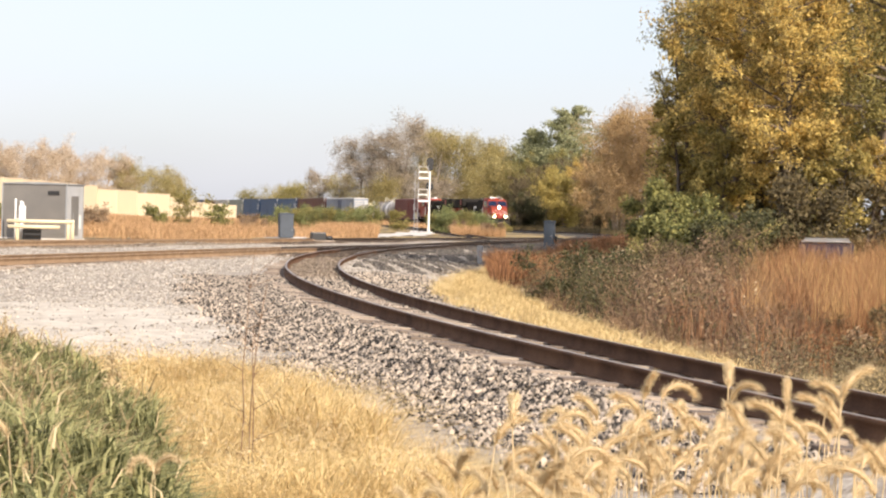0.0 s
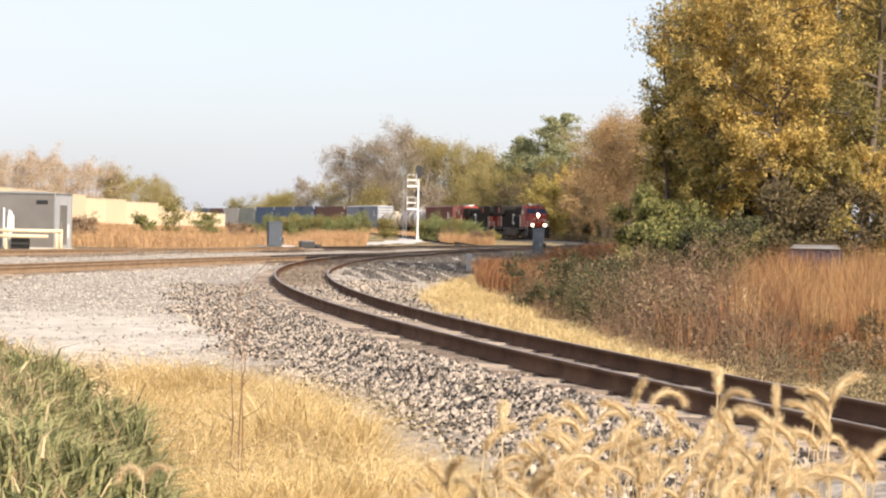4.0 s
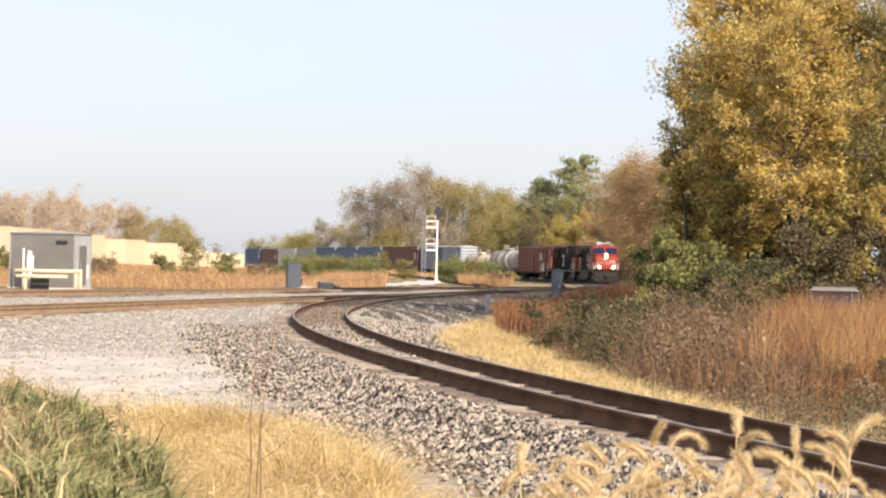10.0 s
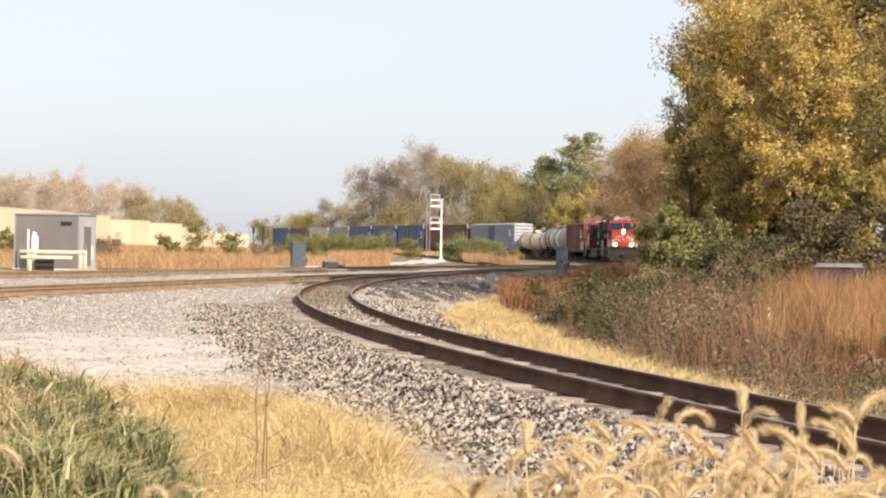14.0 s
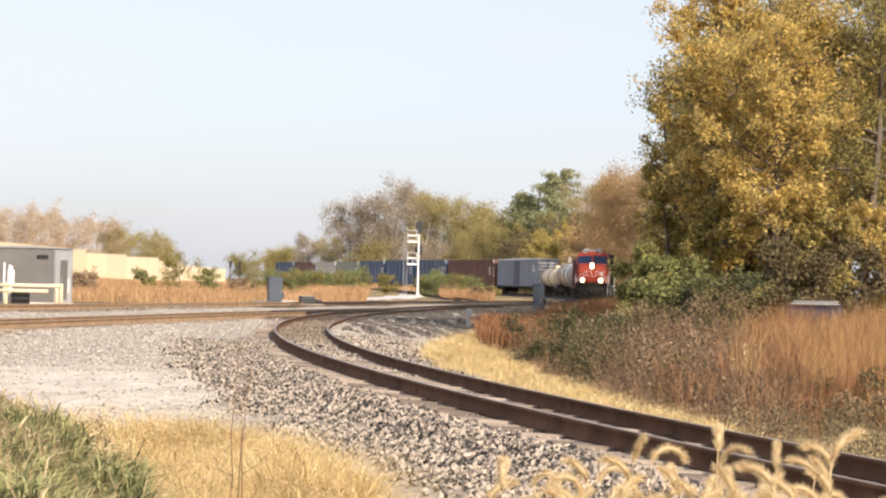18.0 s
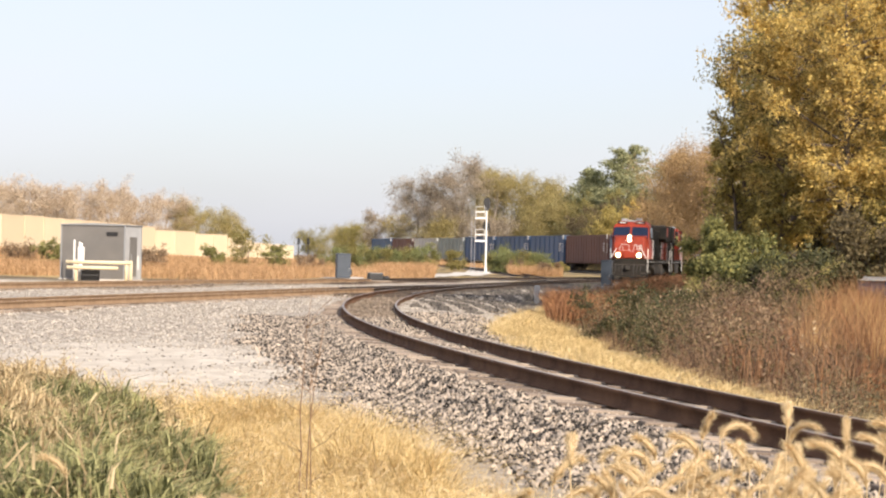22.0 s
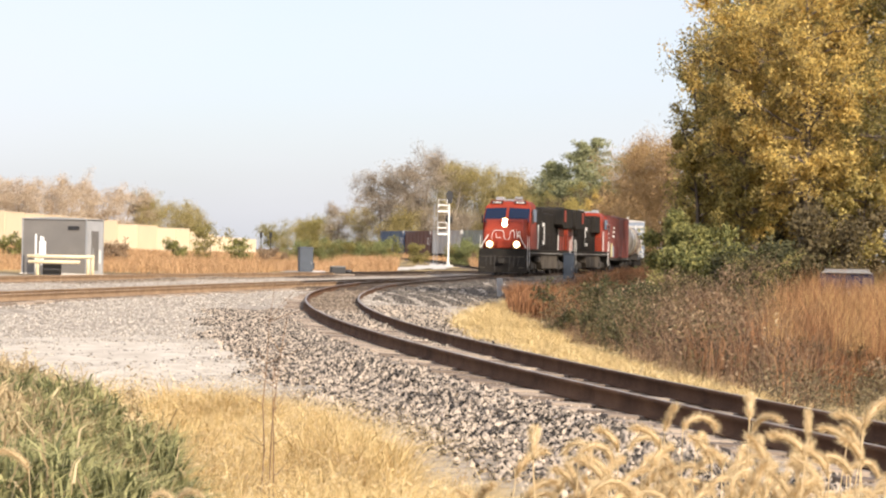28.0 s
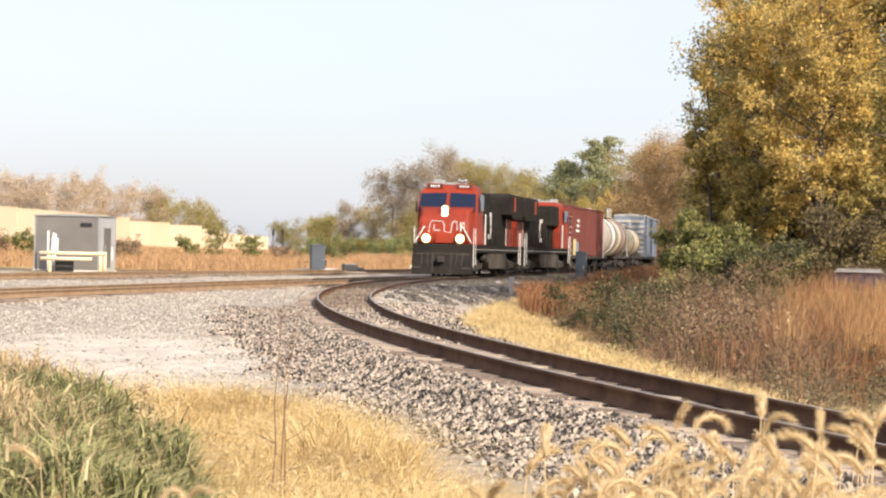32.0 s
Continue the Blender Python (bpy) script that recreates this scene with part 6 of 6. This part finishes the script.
b = scatter(3, 13, 24, 58, 40000, G, lambda x, y: (right_of_line(x, y) > past(y) + 0.2) & (x / y > 0.125) & (x / y < 0.2) & (wave(x, y, 1.3, 6.0) + 0.4 * wave(x, y, 3.1, 2.0) > 0.3))
stuff("red_weeds", blades(b, 1.0 + 0.3 * wave(b[:, 0], b[:, 1], 0.8, 6.0), 0.009, 0.2, G, 0.4), RUSTGRASS, "thin rust-red stalks among the weeds", "weeds")
b = scatter(2, 20, 92, 175, 60000, G, lambda x, y: (right_of_line(x, y) > np.interp(y, [92, 105, 132, 150, 175], [8.4, 7.8, 7.2, 6.0, 5.0]) + 0.6 * wave(x, y, 0.5, 2.0)) & (right_of_line(x, y) < 14) & (wave(x, y, 0.4, 7.0) > -0.55))
stuff("red_weeds", blades(b, 0.75 + 0.3 * wave(b[:, 0], b[:, 1], 0.6, 6.0), 0.03, 0.4, G), RUSTGRASS, "rust-brown weeds beside the loop track", "weeds")
b = scatter(18, 42, 225, 372, 60000, G, lambda x, y: (right_of_line(x, y) > 3.8 + 0.8 * wave(x, y, 0.3, 2.0)) & (right_of_line(x, y) < 12))
stuff("brown_weeds", blades(b, 1.1 + 0.5 * wave(b[:, 0], b[:, 1], 0.5, 6.0), 0.05, 0.4, G), DULLLEAF, "dull brown weeds along the far bend", "weeds")


def weed_leaves(n, lo, hi, x0, x1, y0, y1, mat, size, label, keep):
    c = scatter(x0, x1, y0, y1, n, G, keep)
    c[:, 2] += G.uniform(lo, hi, len(c))
    c = np.repeat(c, 10, 0) + G.normal(0, 0.13, (len(c) * 10, 3))
    stuff("weed_leaves", leaf_cards(c, size, G), mat, label, "weeds")


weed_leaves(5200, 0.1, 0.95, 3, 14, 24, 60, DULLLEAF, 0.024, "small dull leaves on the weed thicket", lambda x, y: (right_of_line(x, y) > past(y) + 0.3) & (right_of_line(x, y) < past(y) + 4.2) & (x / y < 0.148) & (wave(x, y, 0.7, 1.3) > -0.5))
# the dark leaves further right paint the gloom behind the grass
weed_leaves(3600, 0.05, 0.95, 3, 10, 41, 60, SHADELEAF, 0.022, "dark green leaves and painted shade low in the weed thicket", lambda x, y: (right_of_line(x, y) > past(y) + 0.1) & (x / y > 0.084) & ((x / y < 0.108) | ((x / y > 0.14) & (x / y < 0.168) & (y > 46))))
weed_leaves(1900, 0.0, 0.5, 4, 10, 24, 36, DULLLEAF, 0.018, "dull olive weeds at the grass's foot", lambda x, y: (right_of_line(x, y) > past(y)) & (x / y > 0.15) & (wave(x, y, 1.4, 2.0) > -0.4))
weed_leaves(1300, 0.0, 0.4, 3, 7, 17, 31, WOODLEAF, 0.016, "olive-green weeds along the end of the verge", lambda x, y: (right_of_line(x, y) > past(y) - 1.0) & (right_of_line(x, y) < past(y) + 2.5) & (x / y > 0.158 + 0.008 * wave(x, y, 2.0, 1.0)))
weed_leaves(900, 0.3, 1.2, 4, 14, 27, 60, DRYLEAF, 0.024, "dry brown seed tufts on the weeds", lambda x, y: (right_of_line(x, y) > past(y) + 0.1) & (right_of_line(x, y) < past(y) + 4.5) & (x / y < 0.165))
weed_leaves(45, 0.6, 1.25, 4, 13, 31, 52, SEED, 0.02, "pale fluffy seed heads on the weeds", lambda x, y: (right_of_line(x, y) > past(y) + 0.2) & (right_of_line(x, y) < past(y) + 3.5) & (x / y < 0.165))
for k, (tx, ty, th, sp) in enumerate([(5.9, 48.5, 1.5, 0.6), (7.0, 53.3, 1.6, 0.8), (6.6, 56.1, 1.5, 0.7), (8.4, 57.5, 1.9, 0.9), (7.4, 61.5, 1.6, 0.7), (5.6, 42.5, 1.2, 0.55), (9.2, 60, 1.9, 0.8), (6.75, 34.4, 0.85, 0.4), (7.4, 34.8, 0.95, 0.5), (6.9, 32.6, 0.7, 0.35), (4.5, 50.0, 1.1, 0.6), (5.2, 53.5, 1.3, 0.7), (5.8, 56.0, 1.4, 0.7), (4.3, 47.5, 0.85, 0.45), (4.8, 47.5, 1.0, 0.5), (5.4, 51, 1.25, 0.5)]):
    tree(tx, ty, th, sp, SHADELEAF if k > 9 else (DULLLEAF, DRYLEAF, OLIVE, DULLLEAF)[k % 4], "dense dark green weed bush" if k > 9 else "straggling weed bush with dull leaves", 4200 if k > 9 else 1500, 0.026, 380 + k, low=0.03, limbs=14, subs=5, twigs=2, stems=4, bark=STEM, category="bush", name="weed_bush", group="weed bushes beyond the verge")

# foreground: straw tufts, green blades and nodding foxtails
def straw_edge(x, y):
    return (x / y > -0.135 + 0.02 * wave(x, y, 2.0, 1)) & (x / y < 0.045 + 0.02 * wave(x, y, 1.5, 4) - (y - 10) * 0.0088)


b = scatter(-3.4, 1.6, 9.5, 21.0, 190000, G, straw_edge)
b[:, 2] += np.clip(0.22 + 0.2 * wave(b[:, 0], b[:, 1], 2.3, 2.0) + 0.1 * wave(b[:, 0], b[:, 1], 6.0, 5.0), 0, 1) * G.uniform(0, 1, len(b))
stuff("straw_tufts", blades(b, 0.34 + 0.12 * wave(b[:, 0], b[:, 1], 1.9, 2.0), 0.0055, 1.0, G, 1.0), STRAW, "soft straw-yellow grass in the foreground", "grass")
c = scatter(-3.2, 1.4, 10, 21.0, 1100, G, lambda x, y: straw_edge(x, y) & (wave(x, y, 2.3, 2.0) > -0.3))
stuff("straw_clumps", tufts(c, 90, 0.09, 0.5, 0.0045, G, 0.6), STRAW, "clumps of pale straw grass in the foreground", "grass")
b = scatter(-3.2, 1.2, 10, 21, 50000, G, lambda x, y: straw_edge(x, y) & (wave(x, y, 2.3, 7.0) + 0.5 * wave(x, y, 5.0, 1.0) > 0.42))
c = c[::3].copy()
c[:, 2] += G.uniform(0.35, 0.62, len(c))
c = np.repeat(c, 110, 0) + G.normal(0, 1, (len(c) * 110, 3)) * np.array([0.11, 0.11, 0.06])
stuff("straw_fluff", leaf_cards(c, 0.0038, G, 3.5), SEED, "pale fluffy tops on the straw grass", "grass")
# brown tufts, which also paint the shadows between straw clumps
stuff("brown_grass", blades(b, 0.42, 0.005, 1.1, G, 1.0), DRYLEAF, "brown grass and painted shade clumps among the straw", "grass")
b = scatter(-3.0, 1.0, 10, 19, 16000, G, lambda x, y: straw_edge(x, y) & (wave(x, y, 1.9, 3.3) > 0.62))
stuff("green_grass", blades(b, 0.4, 0.008, 0.8, G, 0.9), TALLGREEN, "a few green shoots among the straw", "grass")


def green_edge(x, y):
    return x / y < -0.078 + 0.016 * wave(x, y, 2.5, 2) - (y - 7.7) * 0.008


def green_top(p):
    """How high the leafy growth stands, lower towards its edge."""
    q = np.clip((-p[:, 0] / p[:, 1] - 0.08) / 0.07, 0, 1)
    return 0.56 + 0.34 * q + 0.12 * wave(p[:, 0], p[:, 1], 3.0, 4.0) + 0.08 * wave(p[:, 0], p[:, 1], 8.0, 1.0)


b = scatter(-2.6, -0.3, 6.2, 12, 190000, G, green_edge)
b[:, 2] += green_top(b) * G.uniform(0.2, 1.0, len(b)) ** 0.7
stuff("green_grass", blades(b, 0.135, 0.012, 0.8, G, 0.9), TALLGREEN, "short broad green leaf blades on the tall grass", "grass")
b = scatter(-2.6, -0.3, 6.2, 12, 5000, G, green_edge)
stuff("green_grass", blades(b, green_top(b) + 0.12, 0.010, 0.2, G, 0.6), TALLGREEN, "upright green grass stalks in the foreground", "grass")
b = scatter(-2.6, -0.3, 6.2, 12, 9000, G, lambda x, y: green_edge(x, y) & (wave(x, y, 3.1, 5.0) > -0.1))
b[:, 2] += green_top(b) * G.uniform(0.5, 1.12, len(b))
stuff("dry_grass", blades(b, 0.13, 0.009, 0.9, G, 0.9), REED, "dry pale leaf blades among the green grass", "grass")
b = scatter(-3.4, -0.6, 8.6, 13, 52000, G, lambda x, y: x / y < -0.124 + 0.02 * wave(x, y, 2.5, 2) - (y - 8.6) * 0.007)
top = 0.82 + 0.16 * wave(b[:, 0], b[:, 1], 2.6, 7.0) + 0.18 * np.clip((-b[:, 0] / b[:, 1] - 0.13) / 0.06, 0, 1)
stalks = b[:3500].copy()
b[:, 2] += top * G.uniform(0.62, 1.0, len(b)) ** 0.6
stuff("dry_reeds", blades(b, 0.12, 0.0085, 0.9, G, 0.9), REED, "dry tan leaves on the reeds behind the green grass", "grass")
b = stalks
stuff("dry_reeds", blades(b, top[:3500] + 0.08, 0.006, 0.2, G, 0.6), TANGRASS, "dry tan-brown reed stalks behind the green grass", "grass")


c = b[G.integers(0, len(b), 34)].copy()
c[:, 2] += G.uniform(0.8, 1.1, 34)
c = np.repeat(c, 260, 0) + G.normal(0, 1, (34 * 260, 3)) * np.array([0.018, 0.018, 0.055])
stuff("reed_plumes", leaf_cards(c, 0.0045, G, 3.0), REED, "feathery tan plumes on the dry reeds", "grass")


def foxtail(seed):
    """A foxtail: thin stem, a few leaf blades and an arching bristly head."""
    g = np.random.default_rng(seed)
    root = tagged(empty("foxtail_grass"), "dry foxtail with a nodding straw-coloured seed head", "foxtail", group="foxtails in the foreground")
    h = 1.2
    n = 9
    drop = g.uniform(0.7, 3.1)
    L = g.uniform(0.085, 0.14)
    lean = g.normal(0, 0.04, 2)
    stem = np.array([(lean[0] * t * t * h, lean[1] * t * t * h, t * h, 0.0016) for t in np.linspace(0, 1, n)])
    p, head = stem[-1, :3].copy(), []
    a = 0.15
    for k in range(9):
        head.append([*p, 0.0062 * math.sin(math.pi * (0.12 + 0.8 * k / 8)) + 0.001])
        a += drop / 9
        p = p + np.array([math.sin(a), 0, math.cos(a)]) * L / 8
    part("stem", mesh_np("stem", *tubes([stem], 4), SEED), None, root)
    head = np.array(head)
    v, f = tubes([head], 6)
    hd = part("seed_head", mesh_np("seed_head", v, f, SEED), None, root)
    i = g.uniform(0, 7.99, 800)
    c = head[i.astype(int), :3] * (1 - i % 1)[:, None] + head[i.astype(int) + 1, :3] * (i % 1)[:, None]
    d, s = turned(800, g)
    ax = head[np.minimum(i.astype(int) + 1, 8), :3] - head[i.astype(int), :3]
    ax /= np.linalg.norm(ax, axis=1)[:, None] + 1e-9
    tip = c + (d + ax * 0.7) * 0.0205
    w = s * 0.0008
    vv = np.stack([c - w, c + w, tip], 1).reshape(-1, 3)
    tagged(part("bristles", mesh_np("bristles", vv, np.arange(len(vv)).reshape(-1, 3), SEED), None, root), kind="stuff")
    lv = np.array([[0, 0, z] for z in g.uniform(0.25, 0.8, 3)])
    for q in lv:
        part("leaf_blade", mesh_np("leaf_blade", *blades(q[None], 0.28, 0.007, 0.5, g, 1.2), STRAW), None, root)
    return root


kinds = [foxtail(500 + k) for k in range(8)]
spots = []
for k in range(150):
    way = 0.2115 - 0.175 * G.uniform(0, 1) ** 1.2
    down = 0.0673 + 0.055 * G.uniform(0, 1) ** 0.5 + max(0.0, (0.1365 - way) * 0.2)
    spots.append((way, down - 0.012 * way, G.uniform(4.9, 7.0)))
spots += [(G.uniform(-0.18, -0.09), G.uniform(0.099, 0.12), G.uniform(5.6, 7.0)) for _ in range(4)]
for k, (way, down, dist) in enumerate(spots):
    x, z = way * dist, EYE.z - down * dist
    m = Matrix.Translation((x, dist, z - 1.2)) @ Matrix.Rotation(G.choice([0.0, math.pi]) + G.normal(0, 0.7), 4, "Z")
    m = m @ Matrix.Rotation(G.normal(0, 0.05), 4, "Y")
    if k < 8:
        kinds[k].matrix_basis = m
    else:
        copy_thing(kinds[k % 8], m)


def sapling(x, y):
    g = np.random.default_rng(9)
    root = tagged(empty("dead_weed_stalk", stand(x, y, 0, 0.05)), "thin dark leafless weed stalk in the straw", "weed stalk")
    for k in range(3):
        a, _ = bough((0.03 * k, 0, 0), (g.normal(0, 0.04), 0, 1), 1.62 - 0.2 * k, 0.0062, g, 7, 0, 0.05)
        part("stalk", mesh_np("stalk", *tubes([a], 5), STEM), None, root)
        for m in range(9):
            i = g.integers(2, 7)
            t, _ = bough(a[i][:3], (g.normal(0, 0.8), g.normal(0, 0.4), 0.7), g.uniform(0.12, 0.36), 0.0026, g, 3)
            part("twig", mesh_np("twig", *tubes([t], 3), STEM), None, root)


sapling(-0.78, 12.6)


# ---------- a parked car and a leaning pole behind the tall grass ----------
SILVER = material("silver_car_paint", (0.42, 0.43, 0.44), (0.36, 0.37, 0.38), rough=0.3, metal=0.4, scale=1, bump=0.0)
RUBBER = material("tyre_rubber", (0.02, 0.02, 0.02), (0.03, 0.03, 0.03), rough=0.85, scale=5, bump=0.1)


def parked_car(x, y, turn):
    root = tagged(empty("car", stand(x, y, turn, 0.22)), "silver car parked behind tall dry grass", "car")
    bm = B(); prism(bm, [(-2.2, 0.35), (2.2, 0.35), (2.25, 0.62), (2.1, 0.86), (1.1, 0.95), (-1.6, 0.98), (-2.2, 0.9), (-2.28, 0.6)], -0.88, 0.88, 0.08)
    part("body", bm, SILVER, root)
    bm = B(); prism(bm, [(1.05, 0.94), (0.35, 1.42), (-0.2, 1.5), (-1.1, 1.47), (-1.75, 0.96)], -0.72, 0.72, 0.07)
    cab = part("cabin", bm, WINDSCREEN, root, "dark glass all round")
    bm = B(); prism(bm, [(0.42, 1.43), (0.3, 1.5), (-0.2, 1.55), (-1.1, 1.52), (-1.3, 1.44)], -0.7, 0.7, 0.03)
    for v in bm.verts:
        if v.co.z > 1.46:
            v.co.y *= 0.84
    part("roof", bm, SILVER, root)
    for s in (-1, 1):
        bm = B(); prism(bm, [(0.85, 1.0), (0.3, 1.36), (-0.3, 1.4), (-0.3, 1.0)], s * 0.725 - 0.012, s * 0.725 + 0.012); part("side_window", bm, WINDSCREEN, cab)
        bm = B(); prism(bm, [(-0.4, 1.0), (-0.4, 1.4), (-1.05, 1.37), (-1.5, 1.0)], s * 0.725 - 0.012, s * 0.725 + 0.012); part("side_window", bm, WINDSCREEN, cab)
        for wx in (-1.4, 1.4):
            bm = B(); lathe(bm, [(s * 0.88 - 0.2 * s, 0.2), (s * 0.88 - 0.2 * s, 0.32), (s * 0.88, 0.32), (s * 0.89, 0.2)], "y", 20, (wx, 0, 0.32)); wh = part("wheel", bm, RUBBER, root)
            bm = B(); lathe(bm, [(s * 0.885, 0.19), (s * 0.9, 0.18), (s * 0.91, 0.05)], "y", 14, (wx, 0, 0.32)); part("rim", bm, STEEL, wh)
        bm = B(); box(bm, 2.1, 2.24, s * 0.68 - 0.14, s * 0.68 + 0.14, 0.66, 0.8, 0.03); part("headlight", bm, STEEL, root)
        bm = B(); box(bm, -2.28, -2.2, s * 0.72 - 0.12, s * 0.72 + 0.12, 0.68, 0.86, 0.02); part("tail_light", bm, RED, root)
    bm = B(); box(bm, -0.02, 0.0, -0.62, 0.62, -0.01, 0.52); part("windscreen", bm, WINDSCREEN, cab, at=pose(1.05, 0, 0.99, 0, -56, 0))
    bm = B(); box(bm, 0.0, 0.02, -0.62, 0.62, 0.0, 0.5); part("rear_window", bm, WINDSCREEN, cab, at=pose(-1.74, 0, 1.01, 0, 52, 0))
    return root


parked_car(12.05, 61.5, 78)
_r = tagged(empty("leaning_pole", stand(10.8, 62.0)), "pale leaning wooden pole among the weeds", "pole")
part("pole", rod(B(), (0, 0, -0.1), (-0.85, 0.1, 1.5), 0.03, 0.025), TWIG, _r)


# ---------- loose stones ----------
def stones(pts, size, g):
    """Rough stones, bedded with a corner up: four faces each."""
    n = len(pts)
    base = np.array([(1, 0, -0.35), (-1, 0, -0.35), (0, 1, -0.35), (0, -1, -0.35), (0, 0, 1)], float)
    f = np.array([(0, 2, 4), (2, 1, 4), (1, 3, 4), (3, 0, 4)])
    c = g.normal(size=(n, 3)) * 0.42 + np.array([0, 0, 1.0])
    c /= np.linalg.norm(c, axis=1)[:, None]
    a = np.cross(c, g.normal(size=(n, 3))); a /= np.linalg.norm(a, axis=1)[:, None]
    b = np.cross(c, a)
    R = np.stack([a, b, c], 1)
    loc = base[None] * g.uniform(0.6, 1.25, (n, 5, 1)) * (size * g.uniform(0.5, 1.4, n))[:, None, None]
    v = np.einsum("nij,njk->nik", loc, R) + pts[:, None, :]
    return v.reshape(-1, 3), (f[None] + 5 * np.arange(n)[:, None, None]).reshape(-1, 3)


def line_band(line, y0, y1, lo, hi, n, g):
    y = g.uniform(y0, y1, n)
    x = np.interp(y, line[:, 1], line[:, 0])
    r = g.uniform(lo, hi, n)
    t, rt = frame_of(line)
    rx, ry = np.interp(y, line[:, 1], rt[:, 0]), np.interp(y, line[:, 1], rt[:, 1])
    p = np.stack([x + rx * r, y + ry * r], 1)
    return np.column_stack([p, ground_z(p[:, 0], p[:, 1]) + 0.012])


G2 = np.random.default_rng(5)


def ragged(p, lo):
    r = right_of_line(p[:, 0], p[:, 1])
    return p[r > lo + 0.45 * wave(p[:, 0], p[:, 1], 1.1, 3.0) + 0.25 * G2.normal(size=len(p))]


p = np.concatenate([ragged(line_band(TRAIN_LINE, 15, 58, -4.0, -0.85, 100000, G2), -2.85), line_band(TRAIN_LINE, 13, 58, -0.7, 0.7, 13000, G2), line_band(TRAIN_LINE, 13, 64, 0.8, 3.2, 16000, G2)])
p[:, 2] += G2.uniform(-0.01, 0.03, len(p))
stuff("ballast", stones(p, 0.029, G2), STONE, "coarse black, grey and white ballast stones by the curve", "ballast")
p = scatter(-13, -1.5, 27, 68, 70000, G2, lambda x, y: (right_of_line(x, y) < -2.6) & (np.abs(x / y) < 0.24) & (cover(x, y)[1] + 0.4 * G2.normal(size=x.shape) < 0.42))
p[:, 2] += 0.02
stuff("limestone_chips", stones(p, 0.026, G2), PALESTONE, "pale limestone chips spread over the yard", "gravel")

p = scatter(-24, 2, 62, 118, 60000, G2, lambda x, y: (right_of_line(x, y) < -1.4) & (x > np.interp(y, FAR_MAIN[:, 1], FAR_MAIN[:, 0]) - 3) & (np.abs(x / y) < 0.24))
p[:, 2] += 0.015
stuff("limestone_chips", stones(p, 0.035, G2), PALESTONE, "pale limestone chips between the tracks", "gravel")
p = scatter(-2, 9, 56, 125, 40000, G2, lambda x, y: (right_of_line(x, y) > 0.9) & (right_of_line(x, y) < 5.6 + 0.8 * wave(x, y, 0.6, 2.0)))
p[:, 2] += 0.015
stuff("ballast", stones(p, 0.036, G2), PALESTONE, "pale ballast spread inside the curve", "ballast")

p = np.concatenate([line_band(TRAIN_LINE, 57, 104, -0.7, 0.7, 12000, G2), line_band(NEAR_MAIN, 70, 108, -0.7, 0.7, 7000, G2), line_band(FAR_MAIN, 90, 160, -2.6, 2.6, 26000, G2), line_band(NEAR_MAIN, 84, 130, -2.2, 2.2, 16000, G2)])
stuff("ballast", stones(p, 0.04, G2), BROWNSTONE, "rust-stained ballast between the rails", "ballast")
DEEPBROWNSTONE = material("dark_brown_ballast_stone", (0.13, 0.09, 0.062), (0.045, 0.033, 0.025), rough=0.9, scale=6, fine=60, island=True)
p = np.concatenate([line_band(NEAR_MAIN, 86, 131, -2.1, 2.1, 20000, G2), line_band(TRAIN_LINE, 84, 112, -1.5, 1.3, 9000, G2), line_band(FAR_MAIN, 122, 205, -2.2, 2.2, 24000, G2)])
p[:, 2] += 0.02
stuff("ballast", stones(p, 0.045, G2), DEEPBROWNSTONE, "dark brown ballast at the junction", "ballast")
# darker stones laid in stripes, the streaks of tree shade done in colour
p = scatter(-1, 16, 63, 150, 120000, G2, lambda x, y: (right_of_line(x, y) > 1.0 + 0.4 * wave(x, y, 0.5, 3.0)) & (right_of_line(x, y) < np.interp(y, [90, 110], [6.5, 10])) & (np.sin((x + 0.075 * y) * 7.5 + 2.6 * wave(x, y, 0.33, 1.0)) + 0.4 * G2.normal(size=x.shape) > -0.1) & (y > 68 + 8 * wave(x, y, 0.7, 5.0) + np.abs(right_of_line(x, y) - 3.0) * 3))
p[:, 2] += 0.05
SHADESTONE = material("shade_grey_ballast_stone", (0.20, 0.172, 0.142), (0.055, 0.047, 0.04), rough=0.9, scale=6, fine=60, island=True)
stuff("ballast", stones(p, 0.05, G2), SHADESTONE, "stripes of darker ballast that paint tree shade inside the curve", "ballast")

p = np.concatenate([line_band(TRAIN_LINE, 103, 215, -2.3, 2.3, 36000, G2), line_band(FAR_MAIN, 158, 205, -2.3, 2.3, 12000, G2)])
stuff("ballast", stones(p, 0.055, G2), DARKSTONE, "dark ballast under the loop track", "ballast")
p = line_band(TRAIN_LINE, 215, 345, -3.4, 3.6, 26000, G2)
stuff("ballast", stones(p, 0.1, G2), DARKSTONE, "dark ballast under the far bend of the loop", "ballast")

motions()
